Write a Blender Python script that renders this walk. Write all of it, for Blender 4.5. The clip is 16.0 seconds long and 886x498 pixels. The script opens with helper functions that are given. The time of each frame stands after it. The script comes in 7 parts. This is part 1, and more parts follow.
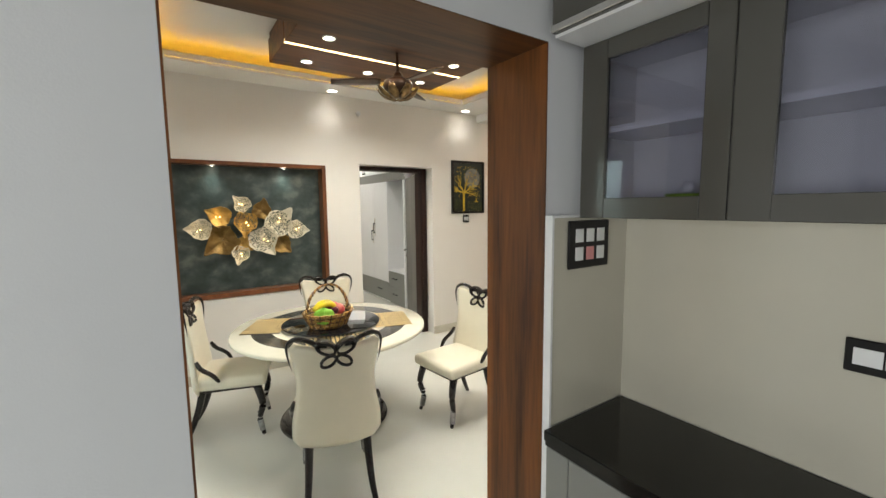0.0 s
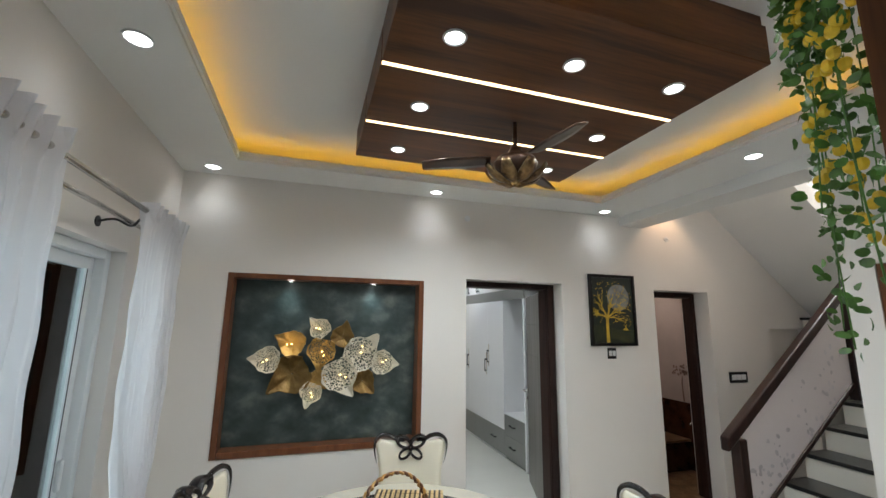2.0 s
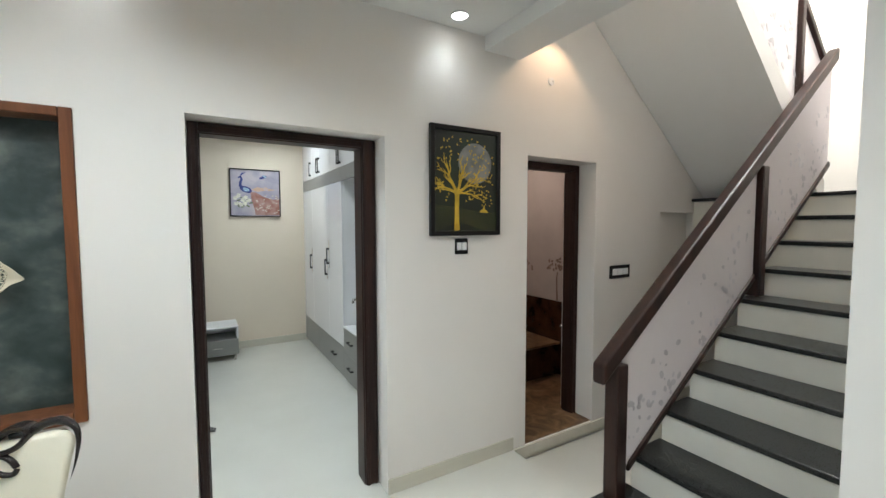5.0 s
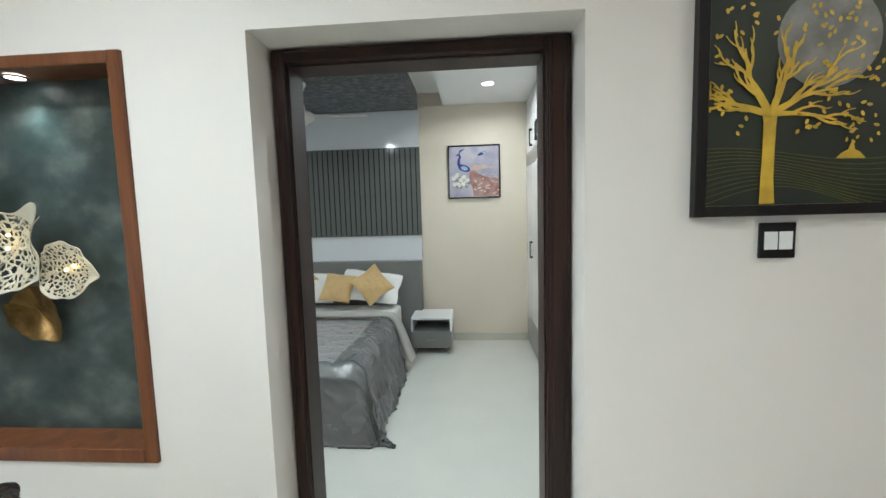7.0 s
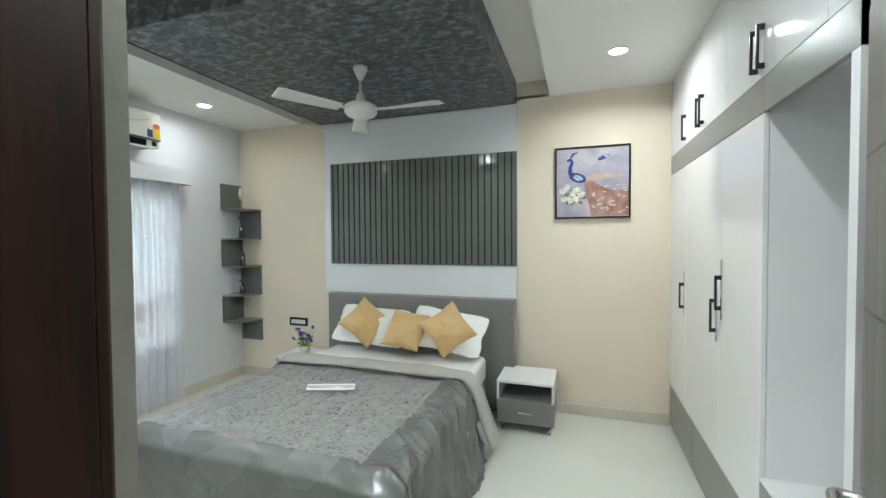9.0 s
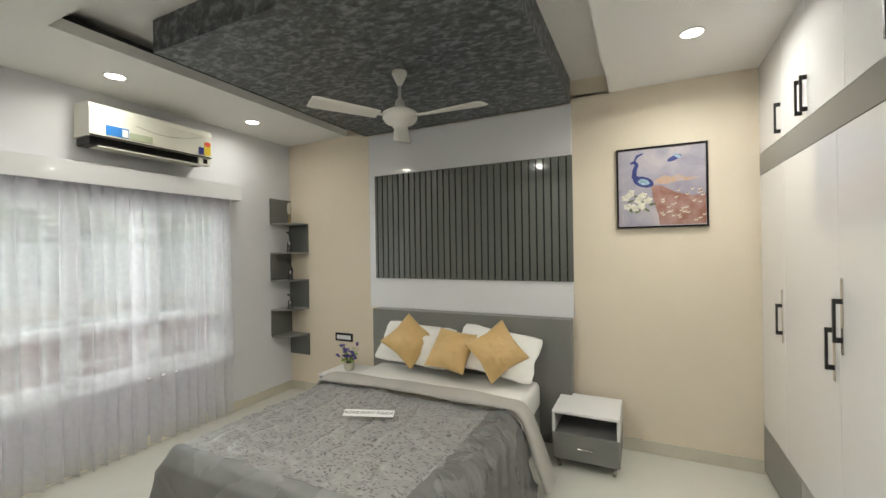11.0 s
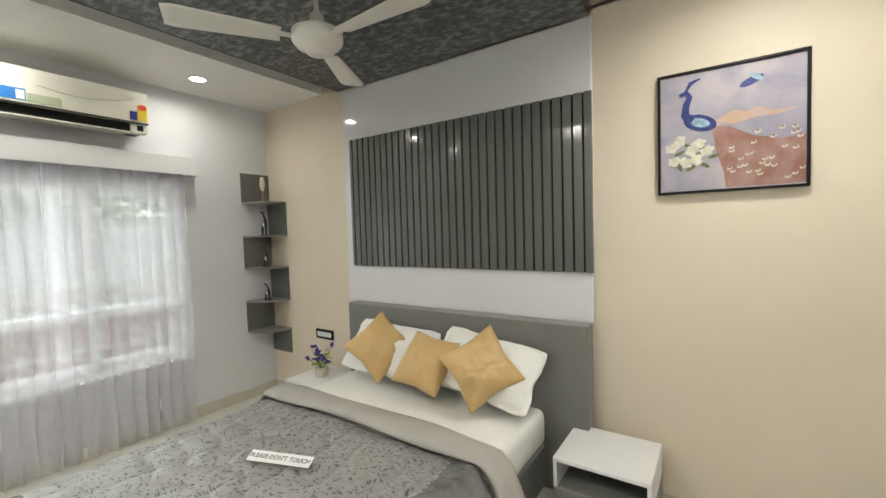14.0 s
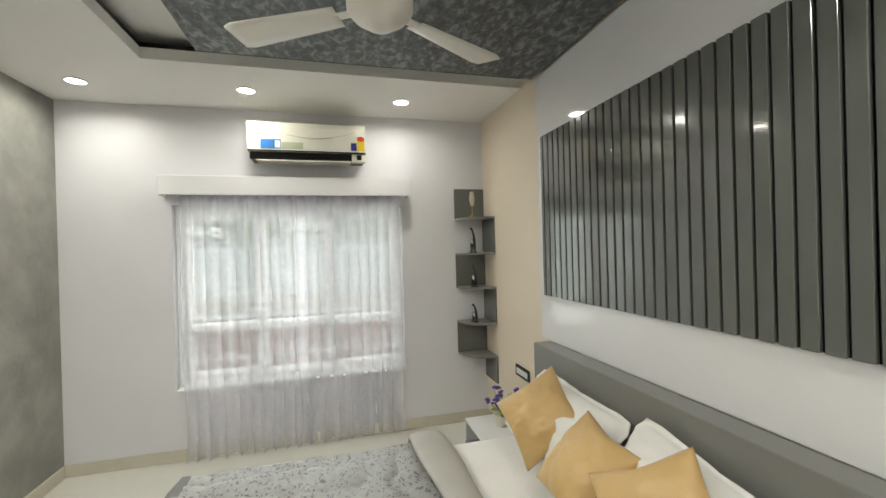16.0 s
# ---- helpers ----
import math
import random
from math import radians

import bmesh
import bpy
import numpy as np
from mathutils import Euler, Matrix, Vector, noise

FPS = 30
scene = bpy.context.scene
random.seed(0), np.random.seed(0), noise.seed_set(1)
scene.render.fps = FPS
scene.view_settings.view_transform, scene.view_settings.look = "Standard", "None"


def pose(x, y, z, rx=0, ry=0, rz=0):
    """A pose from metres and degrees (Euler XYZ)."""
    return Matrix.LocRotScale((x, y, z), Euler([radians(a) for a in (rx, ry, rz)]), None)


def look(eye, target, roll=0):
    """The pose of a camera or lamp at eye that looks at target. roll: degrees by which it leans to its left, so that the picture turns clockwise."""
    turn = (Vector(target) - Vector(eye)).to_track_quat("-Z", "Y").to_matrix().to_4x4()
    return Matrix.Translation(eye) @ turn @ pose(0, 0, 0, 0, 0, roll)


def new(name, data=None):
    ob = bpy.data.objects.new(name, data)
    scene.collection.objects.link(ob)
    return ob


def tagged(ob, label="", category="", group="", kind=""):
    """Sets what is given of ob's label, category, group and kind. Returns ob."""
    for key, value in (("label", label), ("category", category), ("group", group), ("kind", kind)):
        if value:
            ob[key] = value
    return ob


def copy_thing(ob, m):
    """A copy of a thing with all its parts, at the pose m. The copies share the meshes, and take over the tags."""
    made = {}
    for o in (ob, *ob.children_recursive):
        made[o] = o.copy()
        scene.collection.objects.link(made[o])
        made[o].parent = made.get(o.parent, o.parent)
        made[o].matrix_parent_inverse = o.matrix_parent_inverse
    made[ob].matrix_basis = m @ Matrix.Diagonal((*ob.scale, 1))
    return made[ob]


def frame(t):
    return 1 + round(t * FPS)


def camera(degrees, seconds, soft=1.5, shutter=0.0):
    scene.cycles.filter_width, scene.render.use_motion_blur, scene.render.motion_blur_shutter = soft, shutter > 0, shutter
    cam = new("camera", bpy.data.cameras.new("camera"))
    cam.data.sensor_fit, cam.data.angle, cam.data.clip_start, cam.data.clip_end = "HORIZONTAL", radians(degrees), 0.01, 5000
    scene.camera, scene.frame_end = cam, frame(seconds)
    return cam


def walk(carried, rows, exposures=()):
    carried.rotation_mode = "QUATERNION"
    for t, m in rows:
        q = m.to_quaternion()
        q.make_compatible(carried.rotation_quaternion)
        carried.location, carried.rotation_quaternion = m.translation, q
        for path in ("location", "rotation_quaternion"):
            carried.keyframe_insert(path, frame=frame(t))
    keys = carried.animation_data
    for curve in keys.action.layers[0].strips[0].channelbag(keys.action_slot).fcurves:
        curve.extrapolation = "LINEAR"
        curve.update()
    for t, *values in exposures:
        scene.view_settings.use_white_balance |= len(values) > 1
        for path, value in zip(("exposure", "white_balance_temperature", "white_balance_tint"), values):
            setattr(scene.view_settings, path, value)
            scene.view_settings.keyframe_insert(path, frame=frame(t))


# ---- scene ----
cam = camera(94.5, 16.0)
PATH = [
    (0, (0.059, -0.022, 1.672), (1.173, 1.625, 1.462), -0.6),
    (0.5, (0.229, 0.151, 1.675), (1.001, 1.991, 1.536), -0.9),
    (1, (0.37, 0.454, 1.716), (1.001, 2.352, 1.731), -0.7),
    (1.5, (0.54, 0.78, 1.757), (1.077, 2.693, 1.988), -0.1),
    (2, (0.621, 1.004, 1.762), (1.215, 2.881, 2.118), 0.8),
    (2.5, (0.654, 1.268, 1.76), (1.573, 3.015, 2.083), 1.0),
    (3, (0.761, 1.509, 1.704), (2.019, 3.057, 1.851), 0.4),
    (3.2, (0.847, 1.6, 1.695), (2.186, 3.084, 1.769), 0.3),
    (5.3, (2.105, 2.242, 1.626), (2.928, 4.058, 1.475), -1.2),
    (5.5, (2.179, 2.309, 1.621), (2.814, 4.2, 1.483), -1.4),
    (6, (2.314, 2.569, 1.626), (2.602, 4.545, 1.513), -1.4),
    (6.5, (2.468, 2.896, 1.603), (2.473, 4.891, 1.463), -1.2),
    (7, (2.566, 3.177, 1.605), (2.422, 5.164, 1.42), -1.6),
    (7.5, (2.498, 3.515, 1.659), (2.24, 5.484, 1.425), -1.9),
    (8, (2.473, 3.802, 1.611), (2.147, 5.764, 1.395), -2.7),
    (8.5, (2.497, 4.16, 1.563), (2.006, 6.095, 1.437), -1.0),
    (9, (2.51, 4.333, 1.584), (1.874, 6.228, 1.531), -0.4),
    (9.5, (2.478, 4.411, 1.618), (1.715, 6.259, 1.634), -0.4),
    (9.7, (2.473, 4.431, 1.634), (1.673, 6.263, 1.666), -0.5),
    (11.8, (2.477, 4.749, 1.594), (1.594, 6.543, 1.535), -1.3),
    (12, (2.472, 4.799, 1.595), (1.644, 6.617, 1.509), -1.3),
    (12.5, (2.444, 4.948, 1.599), (1.864, 6.858, 1.475), -1.6),
    (13, (2.511, 5.126, 1.619), (1.995, 7.055, 1.495), -1.3),
    (13.5, (2.554, 5.393, 1.601), (1.753, 7.222, 1.491), -1.1),
    (14, (2.563, 5.635, 1.595), (1.448, 7.293, 1.505), -1.7),
    (14.5, (2.55, 5.944, 1.633), (1.098, 7.319, 1.582), -2.0),
    (15, (2.595, 6.204, 1.651), (0.906, 7.275, 1.626), -2.2),
    (15.5, (2.558, 6.454, 1.639), (0.698, 7.188, 1.644), -2.1),
    (16, (2.453, 6.755, 1.655), (0.519, 7.266, 1.649), -1.6),
]
walk(cam, [(t, look(eye, target, roll)) for t, eye, target, roll in PATH],
     exposures=[(0.0, 0.13, 7500, 9), (0.6, 0.0, 7500, 9), (1.2, -0.05, 7300, 9), (2.0, -0.35, 6300, 8), (3.0, -0.35, 6250, 7), (5.3, 0.06, 6200, 5), (6.5, 0.16, 6150, 4),
                (8.0, 0.22, 6150, 2), (8.6, 0.43, 6200, 2), (9.7, 0.38, 6950, 6), (11.8, 0.15, 7500, 9), (13.0, 0.27, 7450, 9), (16.0, 0.37, 7500, 9)])

# ---- world, sun, exposure ----
world = bpy.data.worlds.new("world")
scene.world = world
world.use_nodes = True
_wn = world.node_tree.nodes
_sky = _wn.new("ShaderNodeTexSky")
_sky.sky_type, _sky.sun_disc = "NISHITA", False
_sky.sun_elevation, _sky.sun_rotation = radians(40), radians(100)
world.node_tree.links.new(_sky.outputs[0], _wn["Background"].inputs[0])
_wn["Background"].inputs[1].default_value = 0.15
sun = new("sun", bpy.data.lights.new("sun", "SUN"))
sun.data.energy, sun.data.angle, sun.data.color = 4.5, radians(0.6), (1.0, 0.95, 0.88)
sun.matrix_world = look((12, 2, 14), (-4, 6, 0))

DOWN = 6.3       # watts of a ceiling downlight
BED_DOWN = 17.0   # watts of a bedroom downlight
PANEL = 6.2       # watts of a downlight in the wooden panel
WARM_STRIP = 5.5  # emission of the amber cove strips


def lamp(name, kind, where, aim, watts, colour=(1, 1, 1), size=0.1, cone=150, blend=0.6):
    ob = new(name, bpy.data.lights.new(name, kind))
    ob.data.energy, ob.data.color = watts, colour
    if kind == "SPOT":
        ob.data.spot_size, ob.data.spot_blend, ob.data.shadow_soft_size = radians(cone), blend, size
    elif kind == "AREA" and isinstance(size, float):
        ob.data.shape, ob.data.size, ob.data.spread = "DISK", size, radians(cone)
    elif kind == "AREA":
        ob.data.shape, ob.data.size, ob.data.size_y = "RECTANGLE", size[0], size[1]
    else:
        ob.data.shadow_soft_size = size
    ob.matrix_world = look(where, aim)
    return ob


# ---- materials ----
def material(name, colour, rough=0.6, metal=0.0, vary=0.06, scale=6.0, bump=0.0, bump_scale=120.0, coat=0.0, second=None,
             stretch=(1, 1, 1), random=0.0, spec=0.5):
    """A surface with variation at two scales; second: the colour of the broad patches."""
    m = bpy.data.materials.new(name)
    m.use_nodes = True
    nt, b = m.node_tree, m.node_tree.nodes["Principled BSDF"]
    b.inputs["Metallic"].default_value = metal
    b.inputs["Coat Weight"].default_value = coat
    b.inputs["Coat Roughness"].default_value = 0.05
    b.inputs["Specular IOR Level"].default_value = spec
    co = nt.nodes.new("ShaderNodeTexCoord")
    mp = nt.nodes.new("ShaderNodeMapping")
    mp.inputs["Scale"].default_value = stretch
    nt.links.new(co.outputs["Object"], mp.inputs[0])
    big, fine = nt.nodes.new("ShaderNodeTexNoise"), nt.nodes.new("ShaderNodeTexNoise")
    big.inputs["Scale"].default_value, big.inputs["Detail"].default_value = scale, 4
    fine.inputs["Scale"].default_value, fine.inputs["Detail"].default_value = bump_scale, 3
    nt.links.new(mp.outputs[0], big.inputs["Vector"])
    nt.links.new(mp.outputs[0], fine.inputs["Vector"])
    ramp = nt.nodes.new("ShaderNodeValToRGB")
    c = Vector(colour)
    lo = Vector(second) if second else c * (1 - vary)
    hi = c if second else Vector([min(1, v * (1 + vary)) for v in c])
    ramp.color_ramp.elements[0].position, ramp.color_ramp.elements[1].position = 0.35, 0.65
    ramp.color_ramp.elements[0].color, ramp.color_ramp.elements[1].color = (*lo, 1), (*hi, 1)
    nt.links.new(big.outputs[0], ramp.inputs[0])
    out = ramp.outputs[0]
    if random:
        info, hsv = nt.nodes.new("ShaderNodeObjectInfo"), nt.nodes.new("ShaderNodeHueSaturation")
        rng = nt.nodes.new("ShaderNodeMapRange")
        rng.inputs["To Min"].default_value, rng.inputs["To Max"].default_value = 1 - random, 1 + random
        nt.links.new(info.outputs["Random"], rng.inputs[0])
        nt.links.new(rng.outputs[0], hsv.inputs["Value"])
        nt.links.new(out, hsv.inputs["Color"])
        out = hsv.outputs[0]
    nt.links.new(out, b.inputs["Base Color"])
    rr = nt.nodes.new("ShaderNodeMapRange")
    rr.inputs["To Min"].default_value, rr.inputs["To Max"].default_value = rough * 0.88, min(1, rough * 1.12)
    nt.links.new(big.outputs[0], rr.inputs[0])
    nt.links.new(rr.outputs[0], b.inputs["Roughness"])
    if bump:
        bp = nt.nodes.new("ShaderNodeBump")
        bp.inputs["Strength"].default_value, bp.inputs["Distance"].default_value = bump, 0.01
        nt.links.new(fine.outputs[0], bp.inputs["Height"])
        nt.links.new(bp.outputs[0], b.inputs["Normal"])
    return m


def glow(name, colour, strength):
    m = bpy.data.materials.new(name)
    m.use_nodes = True
    b = m.node_tree.nodes["Principled BSDF"]
    b.inputs["Base Color"].default_value = (*colour, 1)
    b.inputs["Emission Color"].default_value = (*colour, 1)
    b.inputs["Emission Strength"].default_value = strength
    return m


def wood(name, dark, light, grain=(1.0, 1.0, 0.07), scale=9.0, rough=0.35, coat=0.2):
    m = bpy.data.materials.new(name)
    m.use_nodes = True
    nt, b = m.node_tree, m.node_tree.nodes["Principled BSDF"]
    co, mp = nt.nodes.new("ShaderNodeTexCoord"), nt.nodes.new("ShaderNodeMapping")
    mp.inputs["Scale"].default_value = grain
    nt.links.new(co.outputs["Object"], mp.inputs[0])
    n1, n2 = nt.nodes.new("ShaderNodeTexNoise"), nt.nodes.new("ShaderNodeTexNoise")
    n1.inputs["Scale"].default_value, n1.inputs["Detail"].default_value, n1.inputs["Distortion"].default_value = scale, 6, 0.9
    n2.inputs["Scale"].default_value, n2.inputs["Detail"].default_value = scale * 9, 4
    nt.links.new(mp.outputs[0], n1.inputs["Vector"])
    nt.links.new(mp.outputs[0], n2.inputs["Vector"])
    mx = nt.nodes.new("ShaderNodeMath")
    mx.operation = "MULTIPLY_ADD"
    mx.inputs[1].default_value = 0.3
    nt.links.new(n2.outputs[0], mx.inputs[0])
    nt.links.new(n1.outputs[0], mx.inputs[2])
    ramp = nt.nodes.new("ShaderNodeValToRGB")
    e = ramp.color_ramp.elements
    e[0].position, e[1].position = 0.48, 0.82
    e[0].color, e[1].color = (*dark, 1), (*light, 1)
    nt.links.new(mx.outputs[0], ramp.inputs[0])
    nt.links.new(ramp.outputs[0], b.inputs["Base Color"])
    b.inputs["Roughness"].default_value, b.inputs["Coat Weight"].default_value = rough, coat
    b.inputs["Coat Roughness"].default_value = 0.15
    b.inputs["Specular IOR Level"].default_value = 0.3
    bp = nt.nodes.new("ShaderNodeBump")
    bp.inputs["Strength"].default_value, bp.inputs["Distance"].default_value = 0.08, 0.004
    nt.links.new(n2.outputs[0], bp.inputs["Height"])
    nt.links.new(bp.outputs[0], b.inputs["Normal"])
    return m


def glass(name, colour=(0.9, 0.97, 0.97), rough=0.0, clear=0.85):
    """Thin window glass: clear pass-through with a mirror gloss on it."""
    m = bpy.data.materials.new(name)
    m.use_nodes = True
    nt = m.node_tree
    nt.nodes.clear()
    out, mix = nt.nodes.new("ShaderNodeOutputMaterial"), nt.nodes.new("ShaderNodeMixShader")
    tr, gl, fr = nt.nodes.new("ShaderNodeBsdfTransparent"), nt.nodes.new("ShaderNodeBsdfGlossy"), nt.nodes.new("ShaderNodeFresnel")
    tr.inputs[0].default_value = (*[clear * c for c in colour], 1)
    gl.inputs["Roughness"].default_value = rough
    nt.links.new(fr.outputs[0], mix.inputs[0])
    nt.links.new(tr.outputs[0], mix.inputs[1])
    nt.links.new(gl.outputs[0], mix.inputs[2])
    nt.links.new(mix.outputs[0], out.inputs[0])
    return m


def sheer(name, colour, open_share, density=900.0):
    """Thin curtain cloth that lets part of the light straight through and scatters part."""
    m = bpy.data.materials.new(name)
    m.use_nodes = True
    nt = m.node_tree
    nt.nodes.clear()
    out, mix, mix2 = nt.nodes.new("ShaderNodeOutputMaterial"), nt.nodes.new("ShaderNodeMixShader"), nt.nodes.new("ShaderNodeMixShader")
    tr, di, tl = nt.nodes.new("ShaderNodeBsdfTransparent"), nt.nodes.new("ShaderNodeBsdfDiffuse"), nt.nodes.new("ShaderNodeBsdfTranslucent")
    co, nz, rng = nt.nodes.new("ShaderNodeTexCoord"), nt.nodes.new("ShaderNodeTexNoise"), nt.nodes.new("ShaderNodeMapRange")
    nz.inputs["Scale"].default_value, nz.inputs["Detail"].default_value = 22, 4
    nt.links.new(co.outputs["Object"], nz.inputs["Vector"])
    rng.inputs["From Min"].default_value, rng.inputs["From Max"].default_value = 0.3, 0.7
    rng.inputs["To Min"].default_value, rng.inputs["To Max"].default_value = 1 - open_share * 1.03, 1 - open_share * 0.97
    nt.links.new(nz.outputs[0], rng.inputs[0])
    di.inputs[0].default_value = tl.inputs[0].default_value = (*colour, 1)
    mix2.inputs[0].default_value = 0.55
    nt.links.new(di.outputs[0], mix2.inputs[1])
    nt.links.new(tl.outputs[0], mix2.inputs[2])
    nt.links.new(rng.outputs[0], mix.inputs[0])
    nt.links.new(tr.outputs[0], mix.inputs[1])
    nt.links.new(mix2.outputs[0], mix.inputs[2])
    nt.links.new(mix.outputs[0], out.inputs[0])
    return m


WHITE = material("white_wall_paint", (0.79, 0.75, 0.705), 0.55, vary=0.02, scale=1.2, bump=0.05, bump_scale=260)
KITCHEN_WHITE = material("kitchen_wall_paint", (0.70, 0.71, 0.73), 0.5, vary=0.02, scale=1.2, bump=0.05, bump_scale=260)
CEIL = material("ceiling_paint", (0.8, 0.79, 0.77), 0.6, vary=0.015, scale=1.0, bump=0.03, bump_scale=300)
CREAM = material("cream_wall_paint", (0.77, 0.675, 0.55), 0.55, vary=0.025, scale=1.3, bump=0.06, bump_scale=260)
LILAC = material("cool_white_wall_paint", (0.72, 0.72, 0.75), 0.5, vary=0.02, scale=1.3, bump=0.05, bump_scale=260)
STUCCO = material("grey_stucco_paint", (0.34, 0.335, 0.30), 0.45, vary=0.2, scale=3.5, bump=0.35, bump_scale=26, second=(0.22, 0.22, 0.2))
FLOOR = material("polished_vitrified_tile", (0.66, 0.655, 0.60), 0.1, vary=0.02, scale=2.5, bump=0.012, bump_scale=18, coat=0.3)
SKIRT = material("cream_skirting_tile", (0.62, 0.585, 0.49), 0.2, vary=0.03, scale=5)
TEAK = wood("brown_laminate_wood", (0.05, 0.0165, 0.0055), (0.22, 0.076, 0.019), rough=0.42, coat=0.06)
TEAK_X = wood("brown_laminate_wood_lengthwise", (0.045, 0.015, 0.0055), (0.17, 0.062, 0.018), grain=(0.07, 1, 1), rough=0.42, coat=0.06)
TEAK_Y = wood("brown_laminate_wood_crosswise", (0.05, 0.017, 0.006), (0.20, 0.074, 0.022), grain=(1, 0.07, 1), rough=0.42, coat=0.06)
RED_TEAK = wood("reddish_teak", (0.12, 0.04, 0.016), (0.2, 0.075, 0.03), scale=14)
WENGE = wood("dark_wenge_wood", (0.013, 0.005, 0.0038), (0.036, 0.0135, 0.009), scale=16, rough=0.42, coat=0.06)
GRANITE = material("black_granite", (0.006, 0.006, 0.006), 0.14, vary=0.5, scale=160, coat=0.1, spec=0.3)
TREAD = material("black_granite_tread", (0.012, 0.0125, 0.012), 0.28, vary=0.4, scale=140, coat=0.1, spec=0.35)
RISER = material("cream_riser_tile", (0.74, 0.71, 0.63), 0.25, vary=0.03, scale=4)
GREY_LAM = material("grey_gloss_laminate", (0.13, 0.138, 0.13), 0.13, vary=0.03, scale=3, coat=0.4)
DOOR_GREY = wood("grey_brown_door_laminate", (0.085, 0.078, 0.072), (0.15, 0.14, 0.13), scale=11, rough=0.4, coat=0.08)
MID_GREY = material("grey_matt_laminate", (0.2, 0.2, 0.19), 0.32, vary=0.03, scale=3, coat=0.15)
KIT_GREY = material("charcoal_cabinet_lacquer", (0.066, 0.063, 0.054), 0.25, vary=0.03, scale=3, coat=0.2)
GLOSS_WHITE = material("white_gloss_laminate", (0.8, 0.8, 0.82), 0.06, vary=0.01, scale=2, coat=0.5)
SATIN_WHITE = material("white_satin_laminate", (0.78, 0.78, 0.79), 0.3, vary=0.01, scale=2)
UPVC = material("white_upvc", (0.82, 0.84, 0.84), 0.28, vary=0.01, scale=4)
BLACK = material("black_plastic", (0.009, 0.008, 0.008), 0.35, vary=0.1, scale=30, spec=0.25)
BLACK_METAL = material("black_powder_coated_metal", (0.012, 0.012, 0.013), 0.38, vary=0.1, scale=40)
SWITCH = material("white_switch_plastic", (0.8, 0.8, 0.8), 0.3, vary=0.01)
RED_SWITCH = material("pink_lit_switch", (0.75, 0.3, 0.3), 0.3, vary=0.02)
CHROME = material("brushed_steel", (0.62, 0.6, 0.57), 0.22, metal=1.0, vary=0.05, scale=20)
BRASS = material("aged_brass", (0.42, 0.27, 0.10), 0.33, metal=1.0, vary=0.25, scale=9, bump=0.25, bump_scale=40)
GOLD = material("hammered_gold_metal", (0.46, 0.29, 0.10), 0.36, metal=1.0, vary=0.2, scale=8, bump=0.5, bump_scale=55)
DARK_GOLD = material("bronze_metal_leaf", (0.23, 0.145, 0.055), 0.42, metal=1.0, vary=0.3, scale=8, bump=0.4, bump_scale=40)
PEARL = material("cream_enamelled_metal", (0.6, 0.56, 0.45), 0.35, vary=0.08, scale=10, coat=0.3)
BRONZE = material("antique_bronze", (0.30, 0.20, 0.10), 0.3, metal=1.0, vary=0.35, scale=22, bump=0.45, bump_scale=55, second=(0.07, 0.045, 0.025))
LEATHER = material("cream_leatherette", (0.76, 0.70, 0.56), 0.36, vary=0.03, scale=5, bump=0.12, bump_scale=190)
LACQUER = material("black_lacquered_wood", (0.014, 0.010, 0.009), 0.2, vary=0.2, scale=12, coat=0.2, spec=0.35)
PLASTIC_WRAP = material("clear_plastic_wrap", (0.42, 0.41, 0.40), 0.15, vary=0.25, scale=30, bump=0.6, bump_scale=60)
STONE_TOP = material("cream_marble_top", (0.78, 0.73, 0.60), 0.12, vary=0.03, scale=6, coat=0.4)
MARBLE_DARK = material("dark_veined_marble", (0.11, 0.10, 0.085), 0.12, vary=0.6, scale=14, coat=0.4, second=(0.02, 0.02, 0.02))
BLACK_GLASS = material("black_glass", (0.008, 0.008, 0.009), 0.04, vary=0.1, coat=0.6)
BAMBOO = material("bamboo_slat", (0.58, 0.42, 0.2), 0.5, vary=0.18, scale=20, stretch=(1, 12, 1), random=0.12)
BAMBOO_DARK = material("dark_bamboo_slat", (0.035, 0.022, 0.014), 0.5, vary=0.2, scale=20)
WICKER = material("woven_golden_cane", (0.42, 0.22, 0.06), 0.35, vary=0.25, scale=40, coat=0.3)
WICKER_DARK = material("woven_dark_cane", (0.13, 0.05, 0.018), 0.4, vary=0.25, scale=40)
YELLOW = material("yellow_fruit_skin", (0.8, 0.6, 0.03), 0.4, vary=0.12, scale=14)
GREEN_LEAF = material("green_leaf", (0.16, 0.38, 0.03), 0.45, vary=0.25, scale=20)
RED_FRUIT = material("red_fruit_skin", (0.45, 0.05, 0.05), 0.35, vary=0.3, scale=10, second=(0.7, 0.25, 0.22))
GRAPE = material("dark_purple_fruit", (0.09, 0.012, 0.03), 0.3, vary=0.2)
PAPER = material("white_paper", (0.82, 0.82, 0.82), 0.7, vary=0.02)
INK = material("black_ink", (0.02, 0.02, 0.022), 0.6)
VINE = material("ivy_leaf", (0.07, 0.17, 0.025), 0.5, vary=0.35, scale=30)
VINE_YELLOW = material("yellow_blossom", (0.75, 0.5, 0.03), 0.5, vary=0.2, scale=30)
ORANGE = material("orange_petal", (0.75, 0.13, 0.015), 0.5, vary=0.25, scale=30)
STEM = material("dark_stem", (0.035, 0.025, 0.02), 0.6, vary=0.2)
SHEET = material("white_cotton", (0.88, 0.875, 0.85), 0.75, vary=0.02, scale=4, bump=0.15, bump_scale=30)
